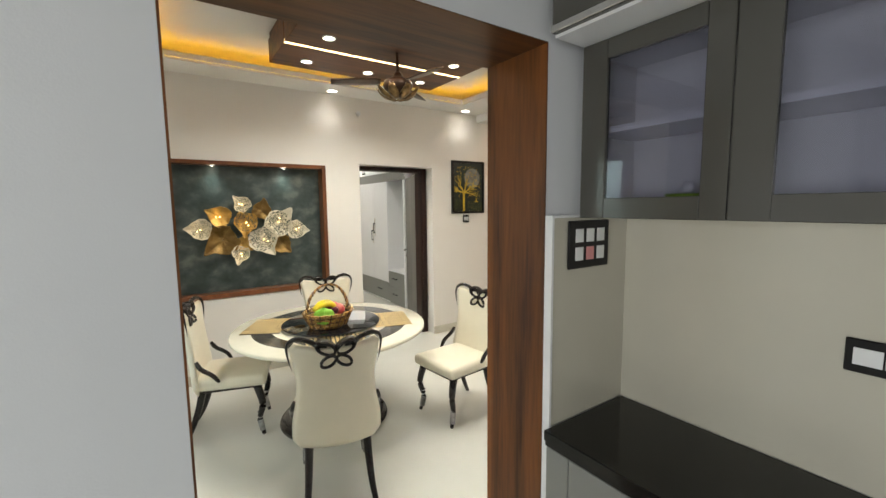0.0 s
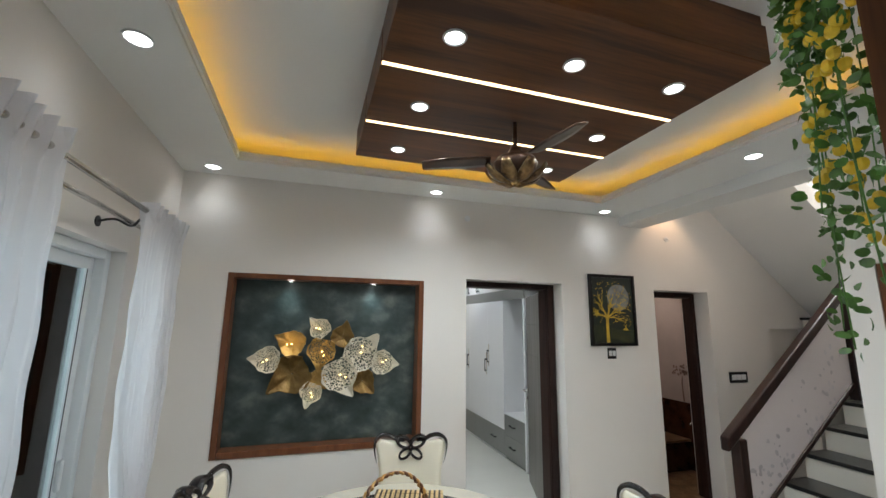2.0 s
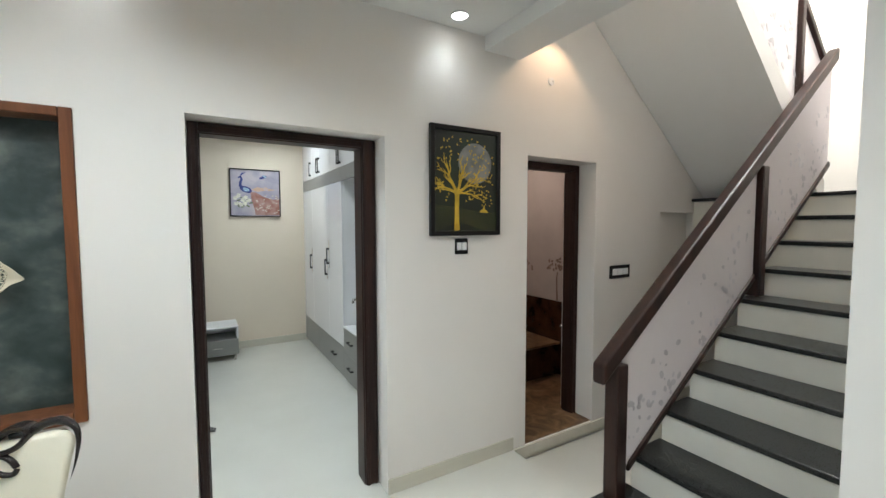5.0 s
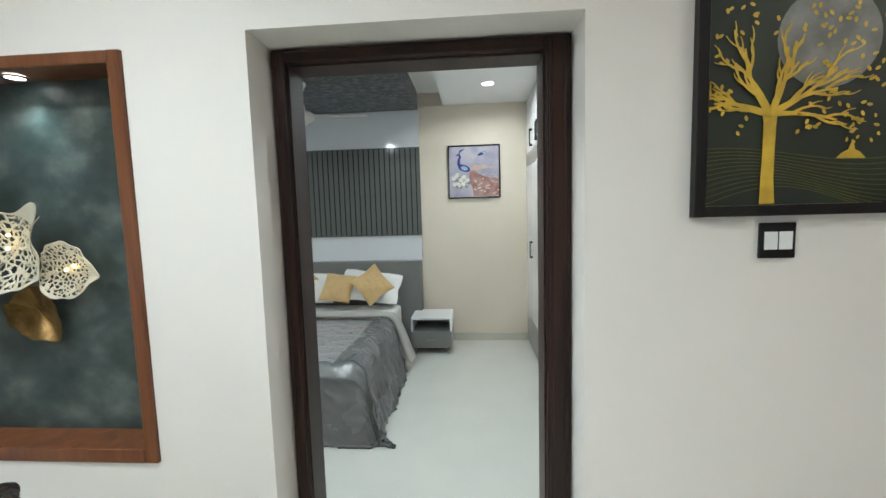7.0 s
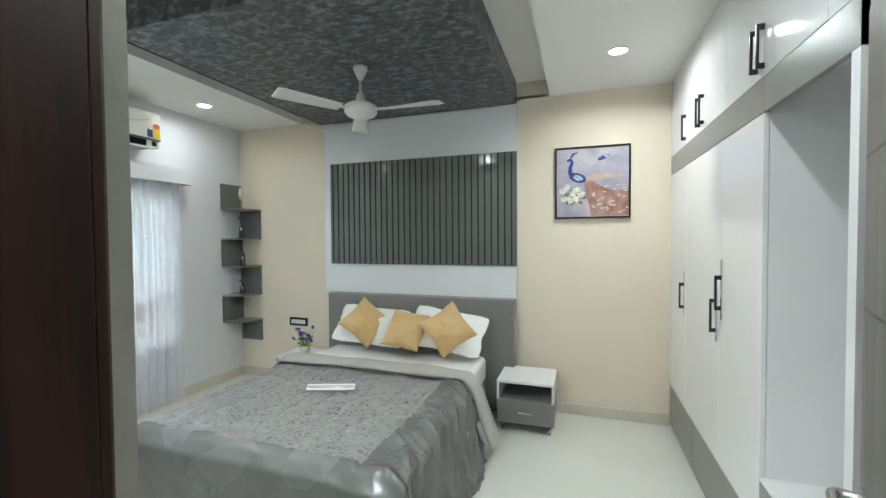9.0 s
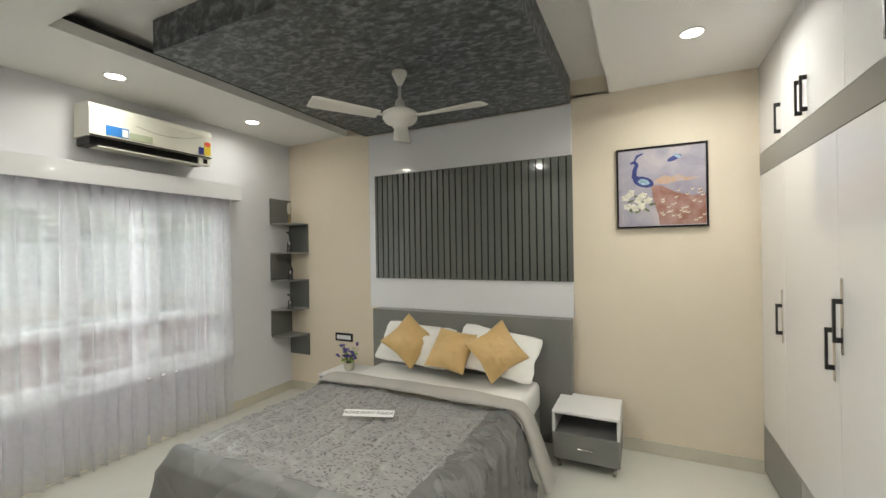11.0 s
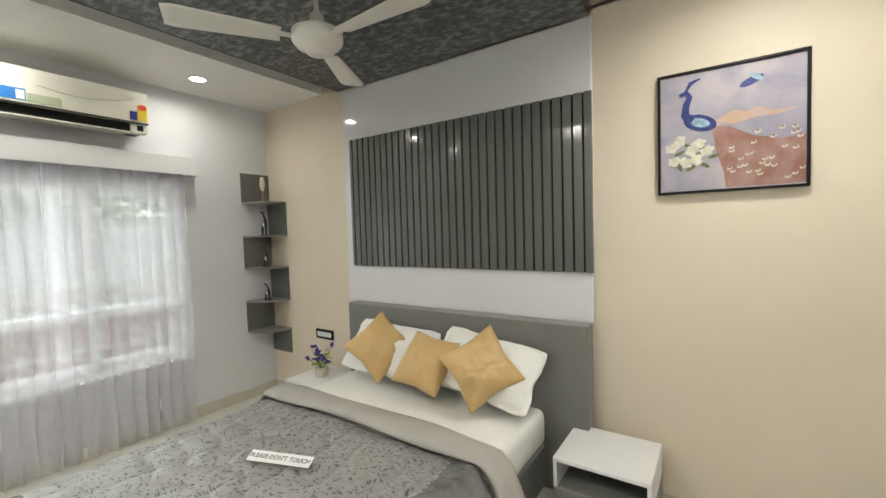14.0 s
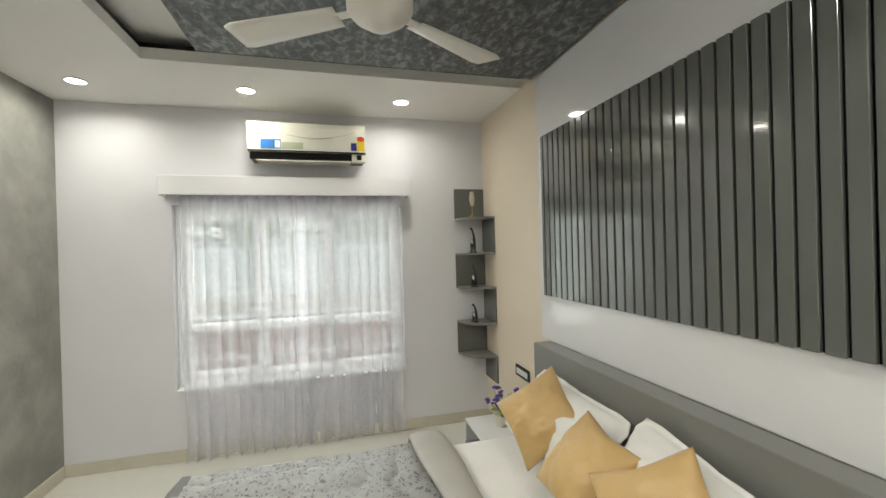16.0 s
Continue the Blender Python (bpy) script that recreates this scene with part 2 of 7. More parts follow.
GOLD_SATIN = material("golden_satin", (0.64, 0.43, 0.19), 0.38, vary=0.05, scale=4, bump=0.12, bump_scale=14)
SATIN = material("grey_satin", (0.19, 0.19, 0.188), 0.27, metal=0.1, vary=0.12, scale=3, bump=0.35, bump_scale=9)
HEM = material("light_grey_quilt", (0.42, 0.405, 0.375), 0.5, vary=0.06, scale=5, bump=0.2, bump_scale=12)
FAN_WHITE = material("white_fan_enamel", (0.72, 0.7, 0.66), 0.35, vary=0.02)
FAN_BROWN = material("antique_brown_fan", (0.06, 0.03, 0.018), 0.3, metal=0.4, vary=0.3, scale=12, coat=0.3)
AC_WHITE = material("pearl_white_plastic", (0.78, 0.77, 0.68), 0.2, vary=0.03, scale=5, coat=0.3)
BLUE = material("blue_sticker", (0.03, 0.2, 0.55), 0.35, vary=0.1)
NAVY = material("navy_sticker", (0.03, 0.04, 0.2), 0.35)
STICKER_YELLOW = material("yellow_sticker", (0.75, 0.55, 0.05), 0.35)
STICKER_RED = material("red_sticker", (0.65, 0.08, 0.04), 0.35)
STICKER_GREEN = material("pale_green_sticker", (0.45, 0.5, 0.35), 0.35)
PURPLE = material("purple_petal", (0.11, 0.06, 0.32), 0.55, vary=0.25, scale=30)
LIME = material("lime_foliage", (0.3, 0.5, 0.06), 0.5, vary=0.3, scale=30)
TILE = material("beige_wall_tile", (0.56, 0.525, 0.44), 0.22, vary=0.03, scale=3, coat=0.2)
PLASTER_OUT = material("exterior_teal_plaster", (0.45, 0.64, 0.67), 0.8, vary=0.05, scale=1.5)
GREEN_PLASTIC = material("green_plastic", (0.3, 0.55, 0.04), 0.3)
PANE = glass("clear_pane")
CAB_PANE = glass("tinted_cabinet_pane", (0.86, 0.86, 0.95), 0.02, 0.76)
BALUSTRADE = sheer("etched_balustrade_glass", (0.88, 0.85, 0.87), 0.22)
ETCH = material("etched_leaf_motif", (0.5, 0.49, 0.52), 0.4, vary=0.2)
LACE = sheer("sheer_white_curtain", (0.93, 0.93, 0.98), 0.57)
CURTAIN = sheer("white_voile_curtain", (0.9, 0.89, 0.91), 0.2)
LIGHT_COOL = glow("downlight_diffuser", (1.0, 0.98, 0.95), 14)
LIGHT_STRIP = glow("warm_white_strip", (1.0, 0.72, 0.38), 7)
LIGHT_AMBER = glow("amber_cove_strip", (1.0, 0.54, 0.04), WARM_STRIP)
LIGHT_BULB = glow("warm_leaf_bulb", (1.0, 0.72, 0.25), 10)


def textured(name, build, rough=0.4):
    """A material whose colour comes from build(node_tree, object_coordinates) -> colour socket."""
    m = bpy.data.materials.new(name)
    m.use_nodes = True
    nt, b = m.node_tree, m.node_tree.nodes["Principled BSDF"]
    co = nt.nodes.new("ShaderNodeTexCoord")
    nt.links.new(build(nt, co.outputs["Object"]), b.inputs["Base Color"])
    b.inputs["Roughness"].default_value = rough
    return m, nt, b


def ramped(nt, socket, stops):
    r = nt.nodes.new("ShaderNodeValToRGB")
    while len(r.color_ramp.elements) < len(stops):
        r.color_ramp.elements.new(0.5)
    for e, (p, c) in zip(r.color_ramp.elements, stops):
        e.position, e.color = p, (*c, 1)
    nt.links.new(socket, r.inputs[0])
    return r.outputs[0]


def noisy(nt, vec, scale, detail=5, distortion=0.0, stretch=None):
    n = nt.nodes.new("ShaderNodeTexNoise")
    n.inputs["Scale"].default_value, n.inputs["Detail"].default_value, n.inputs["Distortion"].default_value = scale, detail, distortion
    if stretch:
        mp = nt.nodes.new("ShaderNodeMapping")
        mp.inputs["Scale"].default_value = stretch
        nt.links.new(vec, mp.inputs[0])
        vec = mp.outputs[0]
    nt.links.new(vec, n.inputs["Vector"])
    return n.outputs[0]


def mixed(nt, fac, a, b):
    x = nt.nodes.new("ShaderNodeMix")
    x.data_type = "RGBA"
    nt.links.new(fac, x.inputs[0])
    for s, v in ((x.inputs[6], a), (x.inputs[7], b)):
        if isinstance(v, tuple):
            s.default_value = (*v, 1)
        else:
            nt.links.new(v, s)
    return x.outputs[2]


SLATE, _nt, _b = textured("slate_green_stucco", lambda nt, v: ramped(nt, noisy(nt, v, 6.5, 13, 0.15, (1, 1, 1.25)), [
    (0.3, (0.019, 0.031, 0.029)), (0.48, (0.04, 0.057, 0.053)), (0.57, (0.062, 0.081, 0.075)), (0.72, (0.13, 0.148, 0.135))]), 0.42)
_bp = _nt.nodes.new("ShaderNodeBump")
_bp.inputs["Strength"].default_value, _bp.inputs["Distance"].default_value = 0.3, 0.01
_nt.links.new(noisy(_nt, _nt.nodes["Texture Coordinate"].outputs["Object"], 22, 6), _bp.inputs["Height"])
_nt.links.new(_bp.outputs[0], _b.inputs["Normal"])

CEIL_DARK, _nt, _b = textured("grey_mottled_stucco", lambda nt, v: ramped(nt, noisy(nt, v, 17, 5, 0.5, (1, 1.6, 1)), [
    (0.34, (0.038, 0.043, 0.046)), (0.5, (0.08, 0.088, 0.093)), (0.66, (0.21, 0.222, 0.235))]), 0.5)
_bp = _nt.nodes.new("ShaderNodeBump")
_bp.inputs["Strength"].default_value, _bp.inputs["Distance"].default_value = 0.5, 0.01
_nt.links.new(noisy(_nt, _nt.nodes["Texture Coordinate"].outputs["Object"], 30, 5), _bp.inputs["Height"])
_nt.links.new(_bp.outputs[0], _b.inputs["Normal"])

MARBLE, _nt, _b = textured("white_veined_marble", lambda nt, v: ramped(nt, noisy(nt, v, 2.3, 8, 2.2), [
    (0.40, (0.7, 0.68, 0.66)), (0.485, (0.62, 0.58, 0.55)), (0.5, (0.24, 0.2, 0.19)), (0.515, (0.62, 0.6, 0.57)), (0.6, (0.74, 0.72, 0.7))]), 0.2)

BATH_FLOOR, _nt, _b = textured("brown_slate_tile", lambda nt, v: ramped(nt, noisy(nt, v, 7, 8, 1.2), [
    (0.3, (0.07, 0.035, 0.016)), (0.55, (0.2, 0.12, 0.06)), (0.75, (0.34, 0.23, 0.14))]), 0.35)
BATH_DADO = material("dark_brown_wall_tile", (0.045, 0.018, 0.01), 0.25, vary=0.4, scale=8)
BATH_WALL = material("pale_mauve_wall_tile", (0.5, 0.44, 0.41), 0.25, vary=0.06, scale=3)
BATH_PRINT = material("brown_tile_print", (0.2, 0.13, 0.1), 0.3, vary=0.2)


def damask(nt, v):
    """Small leaf sprigs, silver on grey."""
    a = nt.nodes.new("ShaderNodeTexVoronoi")
    a.inputs["Scale"].default_value = 31
    mp = nt.nodes.new("ShaderNodeMapping")
    mp.inputs["Rotation"].default_value, mp.inputs["Scale"].default_value = (0, 0, 0.8), (1.0, 2.1, 1)
    warp = nt.nodes.new("ShaderNodeVectorMath")
    nz = nt.nodes.new("ShaderNodeTexNoise")
    nz.inputs["Scale"].default_value = 9
    nt.links.new(v, nz.inputs["Vector"])
    warp.operation = "MULTIPLY_ADD"
    warp.inputs[1].default_value = (0.12, 0.12, 0.12)
    nt.links.new(nz.outputs["Color"], warp.inputs[0])
    nt.links.new(v, warp.inputs[2])
    nt.links.new(warp.outputs[0], mp.inputs[0])
    nt.links.new(mp.outputs[0], a.inputs["Vector"])
    return ramped(nt, a.outputs["Distance"], [(0.0, (0.115, 0.105, 0.112)), (0.26, (0.085, 0.075, 0.082)), (0.32, (0.27, 0.265, 0.262)), (1.0, (0.34, 0.335, 0.33))])


DAMASK, _nt, _b = textured("grey_leaf_pattern_satin", damask, 0.31)
_bp = _nt.nodes.new("ShaderNodeBump")
_bp.inputs["Strength"].default_value, _bp.inputs["Distance"].default_value = 0.25, 0.02
_wv = _nt.nodes.new("ShaderNodeTexWave")
_wv.inputs["Scale"].default_value, _wv.inputs["Distortion"].default_value, _wv.inputs["Detail Scale"].default_value = 1.6, 9.0, 0.9
_nt.links.new(_nt.nodes["Texture Coordinate"].outputs["Object"], _wv.inputs["Vector"])
_nt.links.new(ramped(_nt, _wv.outputs["Fac"], [(0.0, (0, 0, 0)), (0.09, (0.7, 0.7, 0.7)), (0.5, (1, 1, 1))]), _bp.inputs["Height"])
_nt.links.new(_bp.outputs[0], _b.inputs["Normal"])


# ---- mesh helpers ----
def mesh_of(name, bm, mat, smooth=False):
    me = bpy.data.meshes.new(name)
    if smooth:
        for f in bm.faces:
            f.smooth = True
    bm.to_mesh(me)
    bm.free()
    for m in (mat if isinstance(mat, (list, tuple)) else [mat]):
        me.materials.append(m)
    return me


def part(name, bm, mat, parent, label="", smooth=False):
    ob = new(name, mesh_of(name, bm, mat, smooth))
    if parent:
        ob.parent = parent
    if label:
        ob["label"] = label
    return ob


def structure(name, bm, mat, label="", category="", smooth=False):
    return tagged(part(name, bm, mat, None, smooth=smooth), label, category, kind="structure")


def thing(name, label, category, group="", m=None):
    ob = new(name)
    ob.empty_display_size = 0.1
    tagged(ob, label, category, group)
    if m is not None:
        ob.matrix_basis = m
    return ob


def bm_box(a, b, bevel=0.0, bm=None, segments=1):
    """A box between two corners, with bevelled edges."""
    own = bm or bmesh.new()
    lo, hi = Vector([min(p, q) for p, q in zip(a, b)]), Vector([max(p, q) for p, q in zip(a, b)])
    g = bmesh.ops.create_cube(own, size=1.0, matrix=Matrix.Translation((lo + hi) / 2) @ Matrix.Diagonal((*(hi - lo), 1)))
    if bevel:
        edges = list({e for v in g["verts"] for e in v.link_edges})
        bmesh.ops.bevel(own, geom=edges, offset=bevel, segments=segments, profile=0.5, affect="EDGES")
    return own


def bm_cyl(p, q, r0, r1=None, n=16, bm=None, caps=True):
    own = bm or bmesh.new()
    p, q = Vector(p), Vector(q)
    d = q - p
    m = Matrix.Translation((p + q) / 2) @ d.to_track_quat("Z", "Y").to_matrix().to_4x4()
    bmesh.ops.create_cone(own, cap_ends=caps, segments=n, radius1=r0, radius2=r0 if r1 is None else r1, depth=d.length, matrix=m)
    return own


def bm_ball(c, r, scale=(1, 1, 1), n=12, bm=None, turn=None):
    own = bm or bmesh.new()
    m = Matrix.Translation(c) @ (turn or Matrix()) @ Matrix.Diagonal((*scale, 1))
    bmesh.ops.create_uvsphere(own, u_segments=n, v_segments=max(6, n // 2 + 2), radius=r, matrix=m)
    return own


def bm_lathe(profile, n=24, bm=None, centre=(0, 0, 0), m=None):
    """Turns (radius, height) pairs round the z axis."""
    own = bm or bmesh.new()
    rings = []
    for r, z in profile:
        ring = []
        for i in range(n):
            a = 2 * math.pi * i / n
            v = Vector((r * math.cos(a), r * math.sin(a), z))
            v = (m @ v) if m else v
            ring.append(own.verts.new(v + Vector(centre)))
        rings.append(ring)
    for s, t in zip(rings, rings[1:]):
        for i in range(n):
            own.faces.new((s[i], s[(i + 1) % n], t[(i + 1) % n], t[i]))
    for ring, flip in ((rings[0], True), (rings[-1], False)):
        own.faces.new(list(reversed(ring)) if flip else ring)
    return own


def bm_tube(points, radius, n=8, bm=None, closed=False, flat=1.0):
    """A round bar along a line; radius may be one number or one for each point."""
    own = bm or bmesh.new()
    pts = [Vector(p) for p in points]
    rad = radius if isinstance(radius, (list, tuple)) else [radius] * len(pts)
    rings, up = [], Vector((0.03, 0.05, 1))
    for i, p in enumerate(pts):
        a = pts[i - 1] if i or closed else p
        b = pts[(i + 1) % len(pts)] if i < len(pts) - 1 or closed else p
        d = (b - a).normalized()
        s = d.cross(up)
        if s.length < 1e-3:
            s = d.cross(Vector((1, 0, 0)))
        s.normalize()
        u = s.cross(d)
        rings.append([own.verts.new(p + rad[i] * (math.cos(k) * s + flat * math.sin(k) * u)) for k in [2 * math.pi * j / n for j in range(n)]])
    pairs = list(zip(rings, rings[1:])) + ([(rings[-1], rings[0])] if closed else [])
    for s, t in pairs:
        for j in range(n):
            own.faces.new((s[j], s[(j + 1) % n], t[(j + 1) % n], t[j]))
    if not closed:
        own.faces.new(list(reversed(rings[0])))
        own.faces.new(rings[-1])
    bmesh.ops.recalc_face_normals(own, faces=own.faces)
    return own


def bm_plate(outline, depth, bm=None, m=None):
    """A flat plate from an outline in x and z, depth along y."""
    own = bm or bmesh.new()
    m = m or Matrix()
    f = [own.verts.new(m @ Vector((x, 0, z))) for x, z in outline]
    b = [own.verts.new(m @ Vector((x, depth, z))) for x, z in outline]
    n = len(f)
    own.faces.new(f)
    own.faces.new(list(reversed(b)))
    for i in range(n):
        own.faces.new((f[i], b[i], b[(i + 1) % n], f[(i + 1) % n]))
    bmesh.ops.recalc_face_normals(own, faces=own.faces)
    return own


def bm_grid(nu, nv, fn, bm=None):
    """A sheet of nu by nv cells whose corners are fn(u, v), u and v from 0 to 1."""
    own = bm or bmesh.new()
    vs = [[own.verts.new(fn(i / nu, j / nv)) for j in range(nv + 1)] for i in range(nu + 1)]
    for i in range(nu):
        for j in range(nv):
            own.faces.new((vs[i][j], vs[i + 1][j], vs[i + 1][j + 1], vs[i][j + 1]))
    return own


def spline(points, per=8):
    """Smooth points through the given ones."""
    p = [Vector(q) for q in points]
    p = [2 * p[0] - p[1]] + p + [2 * p[-1] - p[-2]]
    out = []
    for i in range(1, len(p) - 2):
        for k in range(per):
            t = k / per
            a, b, c, d = p[i - 1], p[i], p[i + 1], p[i + 2]
            out.append(0.5 * (2 * b + (c - a) * t + (2 * a - 5 * b + 4 * c - d) * t * t + (3 * b - a - 3 * c + d) * t ** 3))
    out.append(p[-2])
    return out


def wall(axis, face, back, u0, u1, z0, z1, holes=()):
    """A wall with real openings. axis 'y': it runs along x and fills y from face to back; axis 'x': the other way round. holes: (u0, u1, z0, z1)."""
    us = sorted({u0, u1, *[v for h in holes for v in h[:2]]})
    zs = sorted({z0, z1, *[v for h in holes for v in h[2:]]})
    us, zs = [u for u in us if u0 <= u <= u1], [z for z in zs if z0 <= z <= z1]
    bm, seen = bmesh.new(), {}

    def at(u, w, z):
        k = (round(u, 5), round(w, 5), round(z, 5))
        if k not in seen:
            seen[k] = bm.verts.new((u, w, z) if axis == "y" else (w, u, z))
        return seen[k]

    def solid(i, j):
        if not (0 <= i < len(us) - 1 and 0 <= j < len(zs) - 1):
            return False
        u, z = (us[i] + us[i + 1]) / 2, (zs[j] + zs[j + 1]) / 2
        return not any(h[0] < u < h[1] and h[2] < z < h[3] for h in holes)

    for i in range(len(us) - 1):
        for j in range(len(zs) - 1):
            if not solid(i, j):
                continue
            a, b, c, d = us[i], us[i + 1], zs[j], zs[j + 1]
            for w in (face, back):
                bm.faces.new((at(a, w, c), at(b, w, c), at(b, w, d), at(a, w, d)))
            for (p, q), (ni, nj) in ((((a, c), (a, d)), (i - 1, j)), (((b, c), (b, d)), (i + 1, j)), (((a, c), (b, c)), (i, j - 1)), (((a, d), (b, d)), (i, j + 1))):
                if not solid(ni, nj):
                    bm.faces.new((at(p[0], face, p[1]), at(q[0], face, q[1]), at(q[0], back, q[1]), at(p[0], back, p[1])))
    bmesh.ops.recalc_face_normals(bm, faces=bm.faces)
    return bm


def plate_with_holes(x0, x1, y0, y1, z0, z1, hole=None):
    """A ceiling slab, with one rectangular opening."""
    bm = bmesh.new()
    if not hole:
        return bm_box((x0, y0, z0), (x1, y1, z1), bm=bm)
    a, b, c, d = hole
    for p, q in (((x0, y0), (x1, c)), ((x0, d), (x1, y1)), ((x0, c), (a, d)), ((b, c), (x1, d))):
        bm_box((*p, z0), (*q, z1), bm=bm)
    bmesh.ops.remove_doubles(bm, verts=bm.verts, dist=1e-5)
    return bm

# ---- large structure ----
DY = 4.39            # dining face of the wall between dining room and bedroom
BY = 4.735           # bedroom face of the same wall
WX, WZ = -0.36, 2.866   # dining window wall, dining ceiling
BX, HY, BZ = -1.27, 8.15, 2.85  # bedroom window wall, headboard wall, bedroom ceiling
SLAB = 3.0

structure("floor", bm_box((-3.0, -3.2, -0.25), (3.866, 8.4, 0.0)), FLOOR, "glossy cream vitrified tile floor", "floor")
structure("floor_passage", bm_box((3.868, 2.3, -0.35), (8.0, 4.36, -0.09)), FLOOR, "lower glossy cream tile floor beside the stairs", "floor")
structure("floor_bedroom_side", bm_box((3.868, 4.74, -0.25), (4.4, 8.4, 0.0)), FLOOR, "cream tile floor beneath the wardrobe", "floor")

# the wall with niche, bedroom door and bathroom door
NX0, NX1, NZ0, NZ1 = 0.015, 1.525, 0.805, 2.115
DX0, DX1, DZ = 1.913, 2.891, 2.15
TX0, TX1 = 3.985, 4.715
structure("wall_middle", wall("y", DY, BY - 0.004, -1.6, 8.0, -0.35, 3.9, [
    (NX0, NX1, NZ0, NZ1), (DX0, DX1, -0.36, DZ), (TX0, TX1, 0.0, 2.13), (5.6, 6.2, 0.0, 1.75)]), WHITE, "white painted wall with doorways and display niche", "wall")
structure("wall_niche_back", bm_box((NX0 + 0.002, DY + 0.12, NZ0 + 0.002), (NX1 - 0.002, BY - 0.012, NZ1 - 0.002)), SLATE, "slate green textured back of the display niche", "wall")
structure("wall_closet_back", bm_box((5.602, DY + 0.09, 0.002), (6.198, DY + 0.13, 1.748)), WHITE, "white recessed closet door under the stairs", "wall")
structure("wall_bedroom_stucco", wall("y", BY, BY + 0.003, -1.6, 3.8, 0.0, SLAB, [(DX0, DX1, 0.0, DZ)]), STUCCO, "grey stucco painted bedroom wall", "wall")
# bedroom-side lining of the door opening, behind the frame
for x0, x1, y0, y1 in ((DX0 + 0.001, DX0 + 0.003, 4.6815, BY + 0.0028), (DX1 - 0.003, DX1 - 0.001, 4.6965, BY + 0.0028)):
    structure("trim", bm_box((x0, y0, 0.0), (x1, y1, DZ - 0.06)), STUCCO, "grey stucco edge of the bedroom doorway", "trim")

# dining room and kitchen
PX0, PX1, PZ, PY0, PY1 = 0.075, 1.112, 2.188, 0.925, 1.215
structure("wall_portal", wall("y", PY0, PY1, -3.0, 3.75, 0.0, SLAB, [(PX0 - 0.004, PX1 + 0.004, -0.1, PZ + 0.004)]), KITCHEN_WHITE, "white wall with the wide wood-lined opening", "wall")
structure("wall_dining_window", wall("x", WX, WX - 0.23, PY1, DY, 0.0, SLAB, [(1.75, 3.64, 0.03, 2.12)]), WHITE, "white wall with the tall sliding window", "wall")
structure("wall_outer_face", bm_box((-1.6, DY - 0.006, 0.001), (WX - 0.232, DY - 0.001, 3.0)), PLASTER_OUT, "teal plastered outer wall beside the window", "wall")
structure("wall_shrine", wall("x", 3.566, 3.70, PY1, 2.565, 0.0, SLAB, [(1.43, 2.415, -0.1, 2.12)]), WHITE, "white wall holding the wooden shrine unit", "wall")
structure("wall_shrine_back", bm_box((4.06, PY1, 0.0), (4.1, 2.465, SLAB)), WHITE, "plain wall behind the shrine unit", "wall")
structure("wall_stairs", bm_box((3.70, 2.467, -0.35), (8.0, 2.565, 5.6)), WHITE, "white wall beside the staircase", "wall")
structure("wall_stair_end", bm_box((7.3, 2.565, -0.35), (7.4, 4.39, 5.6)), WHITE, "white end wall of the stairwell", "wall")
structure("wall_stair_upper", bm_box((3.9, 4.39, 3.9), (8.0, 4.5, 5.6)), WHITE, "white upper stairwell wall", "wall")
structure("wall_stair_front", bm_box((3.64, 2.565, 3.1), (3.74, 4.39, 5.6)), WHITE, "white upper wall over the stairs", "wall")
structure("ceiling_stairwell", bm_box((3.64, 2.4, 5.6), (8.0, 4.5, 5.7)), CEIL, "white ceiling high over the stairs", "ceiling")
structure("wall_kitchen_right", bm_box((1.556, -3.2, 0.0), (1.66, PY0, SLAB)), KITCHEN_WHITE, "white kitchen wall", "wall")
# unseen side: this opening is added to give the kitchen daylight a source
structure("wall_kitchen_left", wall("x", -2.6, -2.75, -3.2, PY0, 0.0, SLAB, [(-2.0, 0.2, 0.95, 2.15)]), KITCHEN_WHITE, "white kitchen wall with an unseen opening added for daylight", "wall")
structure("wall_kitchen_back", bm_box((-2.75, -3.3, 0.0), (1.66, -3.2, SLAB)), KITCHEN_WHITE, "white kitchen wall", "wall")
structure("ceiling_kitchen", bm_box((-2.75, -3.3, 2.86), (1.66, PY0, SLAB)), CEIL, "plain white kitchen ceiling", "ceiling")
structure("wall_tile_side", bm_box((1.123, 0.897, 0.9), (1.545, PY0 - 0.001, 1.626)), TILE, "beige glazed wall tile beside the counter", "wall")
structure("wall_tile_back", bm_box((1.545, -3.1, 0.9), (1.5555, 0.925, 1.64)), TILE, "beige glazed wall tile behind the counter", "wall")
_bm = bm_box((1.113, 0.892, 0.0), (1.123, PY0 - 0.002, 1.635))
bm_box((1.1235, 0.892, 1.627), (1.29, PY0 - 0.002, 1.635), bm=_bm)
structure("trim_tile_edge", _bm, SATIN_WHITE, "white edge strip of the wall tile", "trim")

# dining ceiling: low ring, raised tray, timber panel
TRAY = (0.059, 3.106, 1.55, 4.03)
structure("ceiling_dining", plate_with_holes(WX, 3.60, PY1, DY, WZ, WZ + 0.02, TRAY), CEIL, "white dropped ceiling ring round a lit tray", "ceiling")
_bm = bmesh.new()
for a, b in (((0.059, 1.55), (0.069, 4.03)), ((3.096, 1.55), (3.106, 4.03)), ((0.0695, 1.55), (3.0955, 1.56)), ((0.0695, 4.02), (3.0955, 4.03))):
    bm_box((*a, WZ + 0.021), (*b, WZ + 0.062), bm=_bm)
structure("trim_cove_lip", _bm, CEIL, "white upstand lip of the ceiling cove", "trim")
